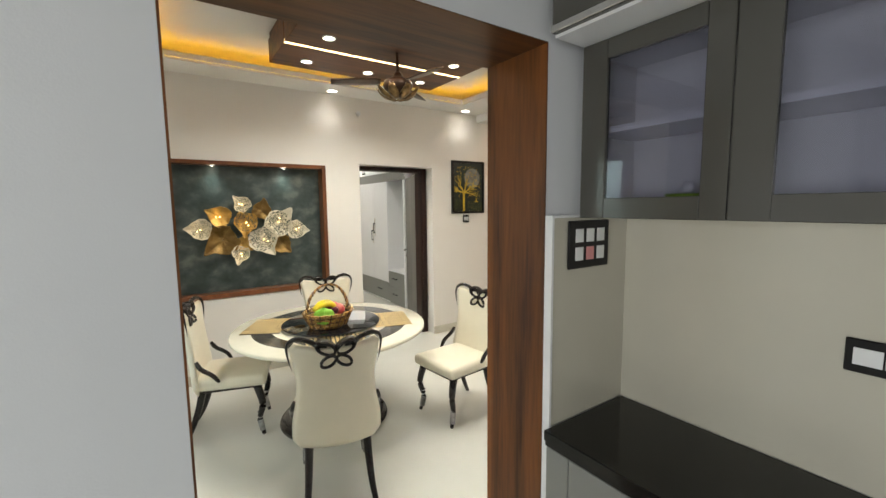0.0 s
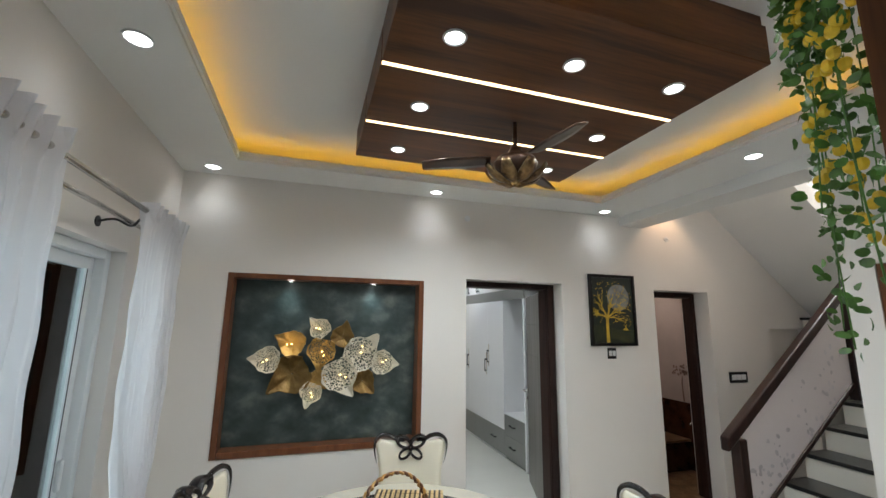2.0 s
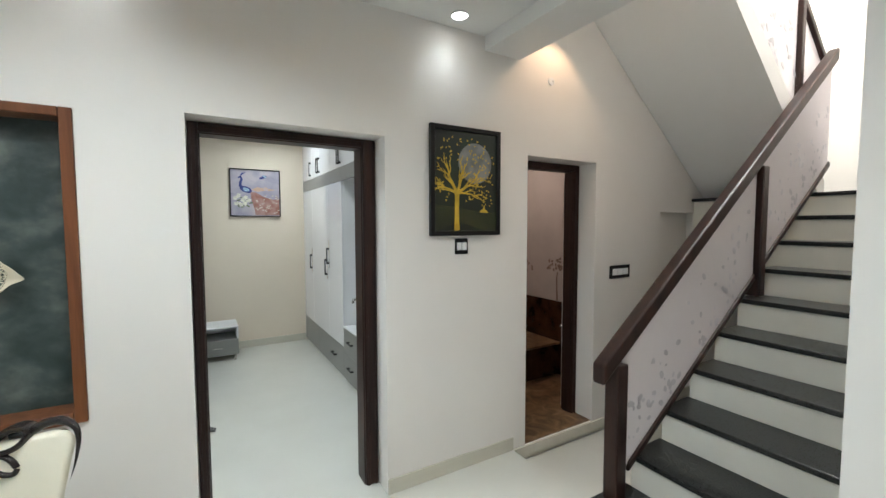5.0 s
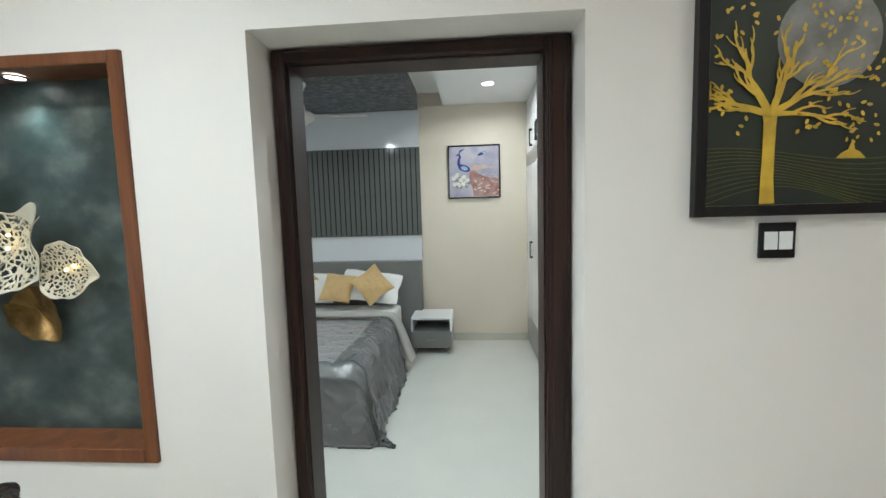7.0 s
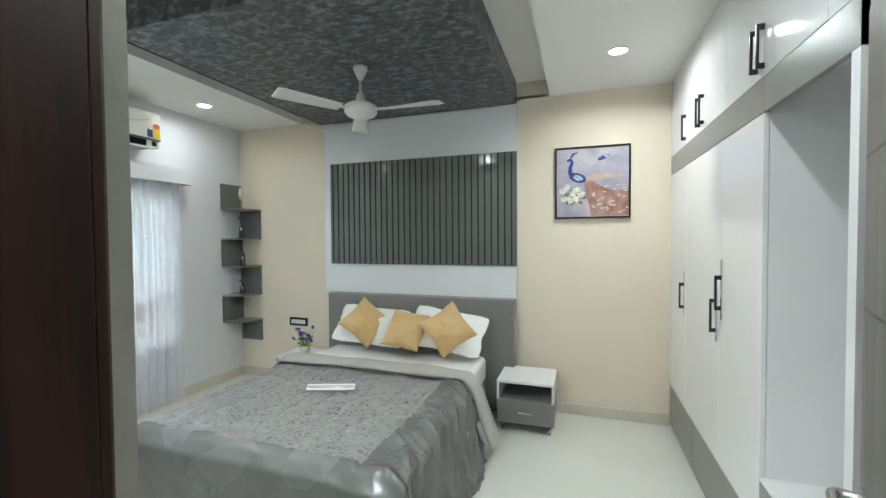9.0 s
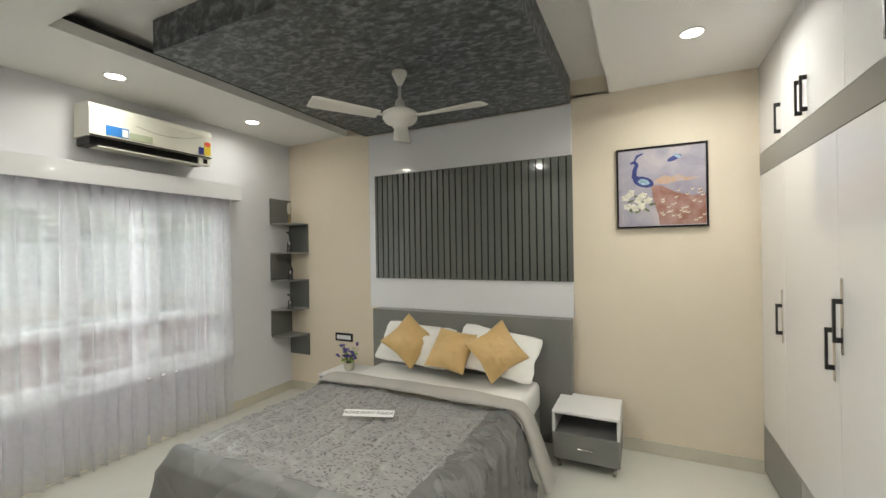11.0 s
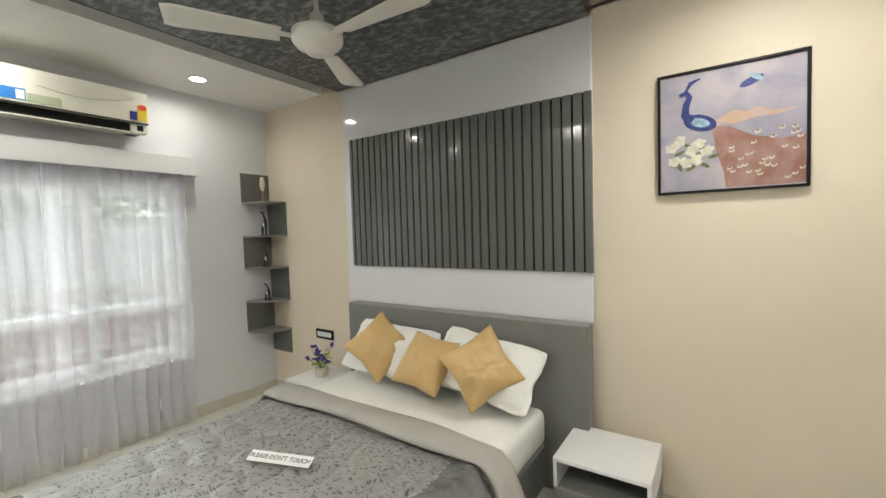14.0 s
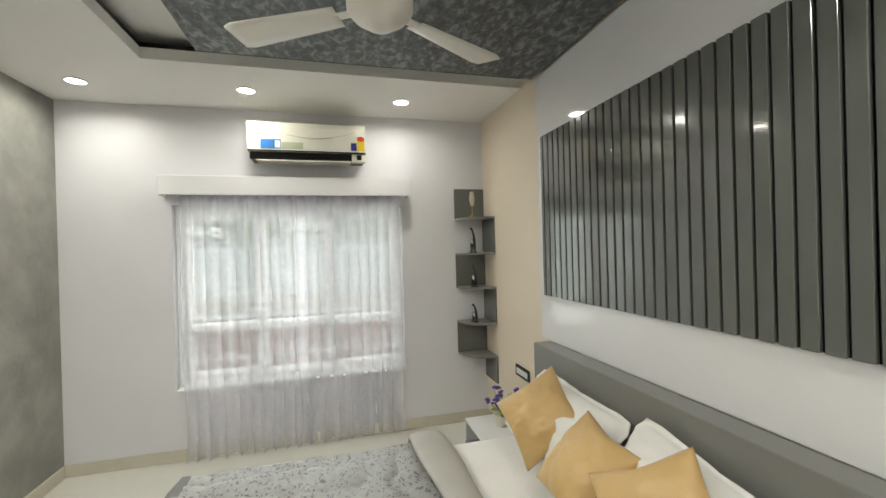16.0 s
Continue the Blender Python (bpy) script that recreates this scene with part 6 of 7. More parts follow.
for s in (-1, 1):
    line = crest_line([(s * 0.045, 0.945), (s * 0.095, 0.95), (s * 0.14, 0.975), (s * 0.195, 0.985), (s * 0.238, 0.965), (s * 0.25, 0.92), (s * 0.24, 0.85), (s * 0.222, 0.79)])
    part("crest", bm_tube(line, [0.015] * 20 + [0.013 - 0.0006 * i for i in range(len(line) - 20)], 8), LACQUER, chair, "black carved crest rail", True)
    for cx, cz, rx, rz, tr in ((0.052, 0.935, 0.052, 0.029, 0.5), (0.04, 0.862, 0.043, 0.025, -0.6)):
        loop = [Vector((s * (cx + rx * math.cos(a) * math.cos(tr) - rz * math.sin(a) * math.sin(tr)), 0, cz + rx * math.cos(a) * math.sin(tr) + rz * math.sin(a) * math.cos(tr))) for a in [2 * math.pi * i / 22 for i in range(22)]]
        loop = [Vector((p.x, crest_y(p.x, p.z), p.z)) for p in loop]
        lb = bm_tube(loop, 0.0125, 8, closed=True)
        for q in lb.verts:
            c = crest_y(q.co.x, q.co.z)
            q.co.y = c + (q.co.y - c) * 3.2
        part("crest_loop", lb, LACQUER, chair, "black pierced flower loop", True)
    part("arm_scroll", bm_tube(spline([(s * 0.225, 0.05, 0.61), (s * 0.238, 0.08, 0.56), (s * 0.245, 0.15, 0.51), (s * 0.242, 0.19, 0.455)], 6), [0.012, 0.013, 0.014] + [0.016] * 13 + [0.014, 0.012, 0.01], 8), LACQUER, chair, "black curved arm scroll", True)
    part("leg", bm_tube(spline([(s * 0.185, 0.425, 0.37), (s * 0.20, 0.455, 0.24), (s * 0.185, 0.43, 0.12), (s * 0.195, 0.455, 0.0)], 6), [0.03 - 0.0009 * i for i in range(19)], 10), LACQUER, chair, "black cabriole front leg", True)
    part("leg", bm_tube(spline([(s * 0.16, 0.06, 0.37), (s * 0.165, 0.03, 0.24), (s * 0.175, -0.02, 0.10), (s * 0.19, -0.075, 0.0)], 6), [0.026 - 0.0006 * i for i in range(19)], 10), LACQUER, chair, "black raked back leg", True)
    part("leg_wrap", bm_tube([(s * 0.187, 0.436, 0.17), (s * 0.184, 0.43, 0.11), (s * 0.19, 0.445, 0.03)], [0.025, 0.022, 0.02], 10), PLASTIC_WRAP, chair, "clear plastic wrap", True)


def facing(x, y, dx, dy):
    return pose(x, y, 0, 0, 0, math.degrees(math.atan2(-dx, dy)))


chair.matrix_basis = facing(0.78, 2.10, 0.27, 0.96)
copy_thing(chair, facing(0.185, 3.44, 0.95, -0.28))
copy_thing(chair, facing(2.18, 2.62, -0.985, -0.10))
copy_thing(chair, facing(1.345, 3.97, -0.2, -0.97))

# ---- shrine unit ----
sh = thing("shrine_unit", "brown wooden shrine cabinet with a lit marble niche", "cabinet")
SY0, SY1, SX = 1.44, 2.405, 3.552
IY0, IY1, IZ0, IZ1 = 1.60, 2.245, 0.955, 1.965
part("side", bm_box((SX, SY0, 0), (4.05, IY0, 2.115), 0.002), TEAK, sh)
part("side", bm_box((SX, IY1, 0), (4.05, SY1, 2.115), 0.002), TEAK, sh)
part("head", bm_box((SX, IY0 + 0.0005, IZ1), (4.05, IY1 - 0.0005, 2.115), 0.002), TEAK_Y, sh)
part("back", bm_box((3.90, IY0 + 0.0005, IZ0), (3.92, IY1 - 0.0005, IZ1 - 0.0005)), MARBLE, sh, "white veined marble back")
part("shelf", bm_box((SX - 0.006, IY0 + 0.0005, 0.925), (3.9, IY1 - 0.0005, IZ0 - 0.0005), 0.002), GRANITE, sh, "black granite shelf")
part("body", bm_box((SX + 0.022, IY0 + 0.0005, 0.0), (4.05, IY1 - 0.0005, 0.9245)), TEAK, sh)
_mid = (IY0 + IY1) / 2
for a, b, hy in ((IY0 + 0.002, _mid - 0.001, _mid - 0.035), (_mid + 0.001, IY1 - 0.002, _mid + 0.035)):
    d = part("door", bm_box((SX, a, 0.06), (SX + 0.02, b, 0.922), 0.002), TEAK, sh, "brown wooden door")
    part("handle", bm_tube([(SX - 0.001, hy, 0.72), (SX - 0.028, hy, 0.72), (SX - 0.028, hy, 0.86), (SX - 0.001, hy, 0.86)], 0.006, 8), CHROME, d, "steel bar handle")
spt = thing("shrine_spotlight", "round recessed spotlight in the shrine head, lit", "spotlight", "", pose(3.72, _mid, IZ1))
part("rim", bm_tube([(0.034 * math.cos(k * math.pi / 10), 0.034 * math.sin(k * math.pi / 10), -0.004) for k in range(20)], 0.005, 6, closed=True), SATIN_WHITE, spt)
part("lens", bm_cyl((0, 0, -0.004), (0, 0, -0.0006), 0.03, n=18), LIGHT_COOL, spt)
lamp("shrine_lamp", "SPOT", (3.72, _mid, IZ1 - 0.02), (3.85, _mid, 1.3), 8, (1.0, 0.72, 0.5), 0.02, 105, 0.8)

# seated bronze idol: one plain mesh
_bm = bm_lathe([(0.17, 0.0), (0.18, 0.015), (0.155, 0.04), (0.15, 0.06), (0.165, 0.075), (0.15, 0.10), (0.14, 0.15)], 24, m=Matrix.Diagonal((0.62, 1, 1, 1)))


def ring(c, r, axis, tube, n=14):
    """A bangle round a limb; axis: the limb's direction."""
    t = Vector(axis).to_track_quat("Z", "Y").to_matrix()
    bm_tube([Vector(c) + t @ Vector((r * math.cos(2 * math.pi * i / n), r * math.sin(2 * math.pi * i / n), 0)) for i in range(n)], tube, 6, _bm, True)


bm_ball((-0.01, 0, 0.265), 0.095, (0.85, 1.0, 0.95), 18, _bm)
bm_ball((-0.01, 0, 0.385), 0.085, (0.72, 1.08, 0.85), 16, _bm)
bm_ball((-0.02, 0, 0.515), 0.06, (0.95, 1, 1.05), 16, _bm)
bm_ball((-0.06, 0.022, 0.53), 0.022, (0.7, 1, 1), 8, _bm)
bm_ball((-0.06, -0.022, 0.53), 0.022, (0.7, 1, 1), 8, _bm)
bm_tube(spline([(-0.07, 0, 0.525), (-0.105, 0, 0.46), (-0.115, -0.005, 0.39), (-0.115, -0.035, 0.335), (-0.125, -0.075, 0.345)], 6), [0.031 - 0.0007 * i for i in range(25)], 10, _bm)
for k, (x, z) in enumerate(((-0.095, 0.475), (-0.108, 0.44), (-0.114, 0.405))):
    ring((x, 0, z), 0.027 - 0.002 * k, (0.2, 0, 1), 0.004)
bm_lathe([(0.052, 0.555), (0.06, 0.568), (0.047, 0.583), (0.053, 0.598), (0.038, 0.615), (0.043, 0.628), (0.024, 0.65), (0.026, 0.66), (0.006, 0.685)], 18, _bm, (-0.015, 0, 0))
bm_cyl((0.03, 0, 0.575), (0.042, 0, 0.575), 0.088, n=32, bm=_bm)
for r, tb in ((0.09, 0.008), (0.072, 0.005), (0.055, 0.004)):
    ring((0.028, 0, 0.575), r, (1, 0, 0), tb, 28)
for k in range(24):
    a = 2 * math.pi * k / 24
    bm_ball((0.026, 0.081 * math.cos(a), 0.575 + 0.081 * math.sin(a)), 0.006, (1, 1, 1), 6, _bm)
for s in (-1, 1):
    bm_ball((0.0, s * 0.095, 0.485), 0.052, (0.22, 1, 1.1), 14, _bm, Matrix.Rotation(s * -0.5, 4, "X"))
    bm_tube([(-0.008, s * (0.095 + 0.05 * math.cos(a)), 0.485 + 0.056 * math.sin(a)) for a in [2 * math.pi * i / 20 for i in range(20)]], 0.005, 6, _bm, True)
    bm_tube(spline([(0.0, s * 0.075, 0.43), (0.0, s * 0.15, 0.40), (-0.01, s * 0.178, 0.46), (-0.02, s * 0.168, 0.53)], 5), [0.025 - 0.0008 * i for i in range(16)], 8, _bm)
    bm_ball((-0.02, s * 0.168, 0.545), 0.02, (0.8, 0.9, 1.2), 8, _bm)
    bm_tube(spline([(-0.02, s * 0.075, 0.41), (-0.05, s * 0.15, 0.33), (-0.09, s * 0.168, 0.355), (-0.11, s * 0.155, 0.415)], 5), [0.027 - 0.0008 * i for i in range(16)], 8, _bm)
    bm_ball((-0.112, s * 0.153, 0.43), 0.024, (0.5, 0.95, 1.3), 8, _bm)
    for f in range(4):
        bm_tube([(-0.113, s * 0.153 + (f - 1.5) * 0.010, 0.445), (-0.113, s * 0.153 + (f - 1.5) * 0.013, 0.478 - 0.004 * abs(f - 1.5))], 0.0048, 5, _bm)
    for c, ax in (((-0.005, s * 0.174, 0.49), (0, -0.2, 1)), ((-0.10, s * 0.162, 0.385), (-0.3, -0.2, 1)), ((0.0, s * 0.125, 0.408), (0, 1, -0.2)), ((-0.045, s * 0.135, 0.35), (-0.4, s * 0.8, -0.6))):
        ring(c, 0.025, ax, 0.005)
    bm_tube(spline([(-0.06, s * 0.05, 0.44), (-0.098, s * 0.045, 0.435), (-0.125, s * 0.06, 0.45)], 4), [0.009 - 0.0008 * i for i in range(9)], 6, _bm)
# folded leg, hanging leg
bm_tube(spline([(-0.01, -0.06, 0.19), (-0.09, -0.145, 0.195), (-0.145, -0.09, 0.165), (-0.15, 0.01, 0.15)], 6), [0.046 - 0.0009 * i for i in range(19)], 12, _bm)
bm_tube(spline([(-0.01, 0.06, 0.19), (-0.12, 0.12, 0.21), (-0.145, 0.115, 0.13), (-0.14, 0.10, 0.055)], 6), [0.046 - 0.0009 * i for i in range(19)], 12, _bm)
bm_ball((-0.155, 0.03, 0.14), 0.026, (0.9, 1.5, 0.7), 8, _bm)
bm_ball((-0.165, 0.10, 0.03), 0.028, (1.5, 0.9, 0.7), 8, _bm)
for k in range(6):
    ring((-0.05 - 0.016 * k, 0.085 + 0.006 * k, 0.198 + 0.002 * k), 0.058 - 0.002 * k, (-1, 0.4, 0.1), 0.004)
    ring((-0.04 - 0.014 * k, -0.095 - 0.008 * k, 0.192), 0.058 - 0.002 * k, (-1, -1, 0), 0.004)
for row in range(3):
    for k in range(13):
        a = math.pi * k / 12
        r = 0.05 + 0.017 * row
        bm_ball((-0.068 - 0.012 * math.sin(a) - 0.004 * row, r * math.cos(a), 0.42 - (0.035 + 0.03 * row) * math.sin(a)), 0.0075, (1, 1, 1), 6, _bm)
for k in range(17):
    a = math.pi * k / 16
    bm_ball((-0.085 * math.sin(a) - 0.005, 0.098 * math.cos(a), 0.215), 0.009, (1, 1, 1), 6, _bm)
# axe and noose in the raised hands
bm_cyl((-0.02, 0.168, 0.50), (-0.02, 0.176, 0.64), 0.006, n=8, bm=_bm)
for a in (-0.7, 0, 0.7):
    bm_ball((-0.02, 0.178 + 0.028 * math.sin(a), 0.615 + 0.03 * math.cos(a)), 0.02, (0.35, 0.8, 1.3), 8, _bm, Matrix.Rotation(-a, 4, "X"))
bm_tube(spline([(-0.02, -0.168, 0.52), (-0.02, -0.18, 0.58), (-0.02, -0.15, 0.63), (-0.02, -0.125, 0.60), (-0.02, -0.145, 0.575), (-0.02, -0.16, 0.60)], 6), 0.010, 7, _bm)
for k in range(22):
    a = 2 * math.pi * k / 22
    bm_ball((0.108 * math.cos(a), 0.175 * math.sin(a), 0.028), 0.026, (0.8, 0.8, 0.9), 6, _bm)
    bm_ball((0.095 * math.cos(a + 0.14), 0.155 * math.sin(a + 0.14), 0.09), 0.018, (0.8, 0.8, 1), 6, _bm)
idol = new("statue", mesh_of("statue", _bm, BRONZE, True))
idol.matrix_basis = pose(3.72, _mid - 0.015, IZ0) @ Matrix.Diagonal((0.95, 0.93, 0.98, 1))
tagged(idol, "seated antique bronze deity statue on the granite shelf", "statue")
for s, y in ((1, 2.165), (-1, 1.68)):
    fs = thing("artificial_blossom_branch", "tall dark stem with orange artificial blossoms", "artificial flower", "shrine flowers", pose(3.75, y, IZ0))
    part("stem", bm_tube(spline([(0, -0.03 * s, 0), (0, -0.01 * s, 0.3), (0.0, 0.03 * s, 0.6), (0, 0.035 * s, 0.93)], 6), 0.004, 6), STEM, fs)
    rnd = random.Random(5 + s)
    for k, (off, z) in enumerate(((0.05, 0.60), (0.015, 0.59), (0.005, 0.755), (0.05, 0.80), (-0.03, 0.88), (0.02, 0.94))):
        bm = bmesh.new()
        c = Vector((rnd.uniform(-0.02, 0.0), s * off, z))
        for j in range(5):
            a = 2 * math.pi * j / 5
            bm_ball(c + Vector((0.011 * math.cos(a), 0.011 * math.sin(a), 0.004 * (j % 2))), 0.0145, (0.55, 0.55, 1.6), 7, bm)
        part("blossom", bm, ORANGE, fs, "orange blossom", True)
        part("twig", bm_tube([(0, 0.03 * s * min(1, z), z - 0.09), tuple(c - Vector((0, 0, 0.02)))], 0.002, 5), STEM, fs)

# ---- staircase ----
st = thing("staircase", "stairs with black granite treads and cream risers", "staircase")
for k in range(0, 10):
    x, z = 3.622 + 0.2745 * k, 0.232 + 0.1835 * k
    base = -0.09 if k else 0.0
    x1 = x + 0.2745 if k < 9 else 7.29
    yr = 3.49 if k < 9 else 4.38
    part("riser", bm_box((x + 0.022, 2.567, max(base, z - 0.1835 - 0.6)) if k else (x + 0.022, 2.567, 0.001), (x1 + (0.021 if k < 9 else 0), yr - 0.012, z - 0.0305)), RISER, st, "cream tile step")
    part("tread", bm_box((x, 2.567, z - 0.03), (x1 + 0.02 if k < 9 else 7.29, yr + (0.03 if k == 0 else 0), z), 0.006, segments=2), TREAD, st, "black granite tread")
rail = thing("stair_railing", "dark wooden stair railing with etched glass panels", "railing", "", pose(0.04, 0, 0))
SL = 0.1835 / 0.2745 * 1.08
RY = 3.45


def sloped_bar(name, x0, x1, z0, w, h, y, mat, parent, label="", slope=SL):
    bm = bmesh.new()
    o = [(x0, z0), (x1, z0 + slope * (x1 - x0)), (x1, z0 + slope * (x1 - x0) + h), (x0, z0 + h)]
    f = [[bm.verts.new((x, yy, z)) for x, z in o] for yy in (y - w / 2, y + w / 2)]
    bm.faces.new(f[0])
    bm.faces.new(list(reversed(f[1])))
    for i in range(4):
        bm.faces.new((f[0][i], f[1][i], f[1][(i + 1) % 4], f[0][(i + 1) % 4]))
    bmesh.ops.recalc_face_normals(bm, faces=bm.faces)
    bmesh.ops.bevel(bm, geom=list(bm.edges), offset=0.012, segments=2, profile=0.5, affect="EDGES")
    return part(name, bm, mat, parent, label)


sloped_bar("handrail", 3.56, 6.3, 0.86, 0.075, 0.10, RY, WENGE, rail, "dark wooden handrail", 0.755)
sloped_bar("bottom_rail", 3.80, 6.3, 0.345, 0.03, 0.05, RY, WENGE, rail, "dark bottom rail", 0.70)
for x, z0, z1 in ((3.66, 0.233, 0.94), (5.10, 1.155, 2.02)):
    part("newel", bm_box((x, RY - 0.04, z0), (x + 0.08, RY + 0.04, z1), 0.008, segments=2), WENGE, rail, "square dark newel post")
for x0, x1 in ((3.745, 5.095), (5.185, 6.28)):
    bm = bmesh.new()
    v = [bm.verts.new(p) for p in ((x0, RY, 0.345 + 0.70 * (x0 - 3.80) + 0.04), (x1, RY, 0.345 + 0.70 * (x1 - 3.80) + 0.04), (x1, RY, 0.86 + 0.755 * (x1 - 3.56)), (x0, RY, 0.86 + 0.755 * (x0 - 3.56)))]
    bm.faces.new(v)
    g = part("glass_panel", bm, BALUSTRADE, rail, "etched frosted glass panel")
    g.modifiers.new("thick", "SOLIDIFY").thickness = 0.008
    rnd = random.Random(int(x0 * 10))
    bm = bmesh.new()
    for j in range(70):
        x = rnd.uniform(x0 + 0.05, x1 - 0.05)
        lo, hi = 0.345 + 0.70 * (x - 3.80) + 0.09, 0.86 + 0.755 * (x - 3.56) - 0.06
        z = rnd.uniform(lo, lo + (hi - lo) * (0.75 if j % 3 else 0.35))
        s = rnd.uniform(0.008, 0.026)
        bm_plate(oval(x, z, s, s * 0.7, rnd.random() * 3, 9), 0.001, bm, Matrix.Translation((0, RY - 0.0065, 0)))
    tagged(part("etching", bm, ETCH, g), "grey etched leaf motif", kind="stuff")
up = thing("upper_railing", "dark railing with patterned glass on the upper flight", "railing")
sloped_bar("handrail", 4.3, 6.4, 4.62, 0.06, 0.08, 3.54, WENGE, up, "dark wooden handrail", -0.80)
bm = bmesh.new()
v = [bm.verts.new(p) for p in ((4.3, 3.54, 3.69), (6.4, 3.54, 2.02), (6.4, 3.54, 2.94), (4.3, 3.54, 4.62))]
bm.faces.new(v)
g = part("glass_panel", bm, BALUSTRADE, up, "etched frosted glass panel")
g.modifiers.new("thick", "SOLIDIFY").thickness = 0.008
rnd = random.Random(9)
bm = bmesh.new()
for j in range(60):
    x = rnd.uniform(4.4, 6.3)
    z = 3.69 - 0.795 * (x - 4.3) + rnd.uniform(0.08, 0.75)
    bm_plate(oval(x, z, 0.035, 0.018, rnd.random() * 3, 9), 0.001, bm, Matrix.Translation((0, 3.533, 0)))
tagged(part("etching", bm, ETCH, g), "grey etched leaf motif", kind="stuff")
part("newel", bm_box((5.9, 3.505, 2.5), (5.96, 3.575, 3.38), 0.006), WENGE, up, "square dark post")

# ---- kitchen ----
kt = thing("kitchen_counter", "black granite kitchen counter on grey cabinets", "counter")
part("worktop", bm_box((1.09, -3.1, 0.862), (1.5445, 0.896, 0.90), 0.003), GRANITE, kt, "polished black granite worktop")
part("drip_edge", bm_box((1.10, -3.1, 0.842), (1.118, 0.896, 0.8615)), GRANITE, kt)
part("carcass", bm_box((1.125, -3.1, 0.08), (1.5445, 0.896, 0.8415)), KIT_GREY, kt)
for i in range(5):
    y1 = 0.80 - i * 0.6
    part("door", bm_box((1.105, y1 - 0.597, 0.10), (1.1245, y1, 0.835), 0.002), MID_GREY, kt, "grey cabinet door")
part("filler", bm_box((1.105, 0.803, 0.10), (1.1245, 0.896, 0.835), 0.002), MID_GREY, kt)
uc = thing("wall_cabinet", "charcoal wall cabinet with glass doors", "kitchen cabinet")
CX, CZ0, CZ1 = 1.25, 1.636, 2.19
_bm = bm_box((CX + 0.022, -1.6, CZ0), (1.5555, 0.894, CZ0 + 0.018))
bm_box((CX + 0.022, -1.6, CZ1 - 0.018), (1.5555, 0.894, CZ1), bm=_bm)
bm_box((1.548, -1.6, CZ0 + 0.0185), (1.5555, 0.894, CZ1 - 0.0185), bm=_bm)
part("carcass", _bm, SATIN_WHITE, uc, "white cabinet interior")
_bm = bm_box((CX + 0.022, 0.88, CZ0 + 0.0185), (1.5475, 0.894, CZ1 - 0.0185))
bm_box((CX + 0.022, -0.1, CZ0 + 0.0185), (1.5475, -0.085, CZ1 - 0.0185), bm=_bm)
part("end", _bm, SATIN_WHITE, uc)
part("shelf", bm_box((CX + 0.04, -0.084, 1.905), (1.5475, 0.8795, 1.925)), GLOSS_WHITE, uc, "white shelf")
for a, b in ((0.444, 0.893), (-0.03, 0.4425), (-0.55, -0.032), (-1.07, -0.552), (-1.6, -1.072)):
    d = part("door", bm_box((CX, a + 0.001, CZ0 - 0.01), (CX + 0.02, a + 0.066, CZ1), 0.002), KIT_GREY, uc, "charcoal door frame")
    bm = bm_box((CX, b - 0.092, CZ0 - 0.01), (CX + 0.02, b - 0.001, CZ1), 0.002)
    bm_box((CX, a + 0.0665, CZ0 - 0.01), (CX + 0.02, b - 0.0925, CZ0 + 0.055), 0.002, bm)
    bm_box((CX, a + 0.0665, CZ1 - 0.06), (CX + 0.02, b - 0.0925, CZ1), 0.002, bm)
    part("door_frame", bm, KIT_GREY, d)
    p = part("pane", bm_box((CX + 0.008, a + 0.064, CZ0 + 0.053), (CX + 0.012, b - 0.09, CZ1 - 0.058)), CAB_PANE, d, "tinted glass pane")
    p.visible_shadow = False
    part("gasket", bm_box((CX + 0.0125, b - 0.0925, CZ0 + 0.055), (CX + 0.016, b - 0.086, CZ1 - 0.06)), BLACK, d)
lc = thing("loft_cupboard", "charcoal loft cupboard above the glass cabinets", "kitchen cabinet")
part("body", bm_box((1.115, -1.6, 2.212), (1.5555, 0.894, 2.859)), KIT_GREY, lc)
part("soffit", bm_box((1.115, -1.6, 2.1915), (1.5555, 0.894, 2.2115)), SATIN_WHITE, lc, "pale underside board")
for a, b in ((0.444, 0.893), (-0.03, 0.4425), (-0.55, -0.032), (-1.07, -0.552), (-1.6, -1.072)):
    part("door", bm_box((1.095, a + 0.001, 2.20), (1.1145, b - 0.001, 2.855), 0.002), KIT_GREY, lc)
    part("pull_edge", bm_box((1.088, a + 0.001, 2.2), (1.0945, b - 0.001, 2.222), 0.002), CHROME, lc, "steel edge pull")
bowl = thing("bowl", "lime green plastic bowl inside the glass cabinet", "bowl", "", pose(1.42, 0.62, CZ0 + 0.019))
part("shell", bm_lathe([(0.03, 0), (0.05, 0.01), (0.065, 0.045), (0.06, 0.047), (0.045, 0.012)], 20), GREEN_PLASTIC, bowl, smooth=True)
part("lid_knob", bm_lathe([(0.018, 0.0475), (0.02, 0.06), (0.012, 0.085)], 12), SATIN_WHITE, bowl, smooth=True)
tray = thing("dark_dish", "low dark dish inside the glass cabinet", "dish", "", pose(1.40, 0.12, CZ0 + 0.019))
part("shell", bm_lathe([(0.06, 0), (0.08, 0.006), (0.085, 0.025), (0.075, 0.026)], 20), BLACK, tray, smooth=True)
switch_plate(pose(1.193, 0.8965, 1.448), 0.222, 0.168, 3, 2, (1, 0), "black six-gang switch plate with one lit pink switch")
switch_plate(pose(1.5448, 0.255, 1.225, 0, 0, -90), 0.15, 0.09, 2, 1, None, "black plate with a white socket")

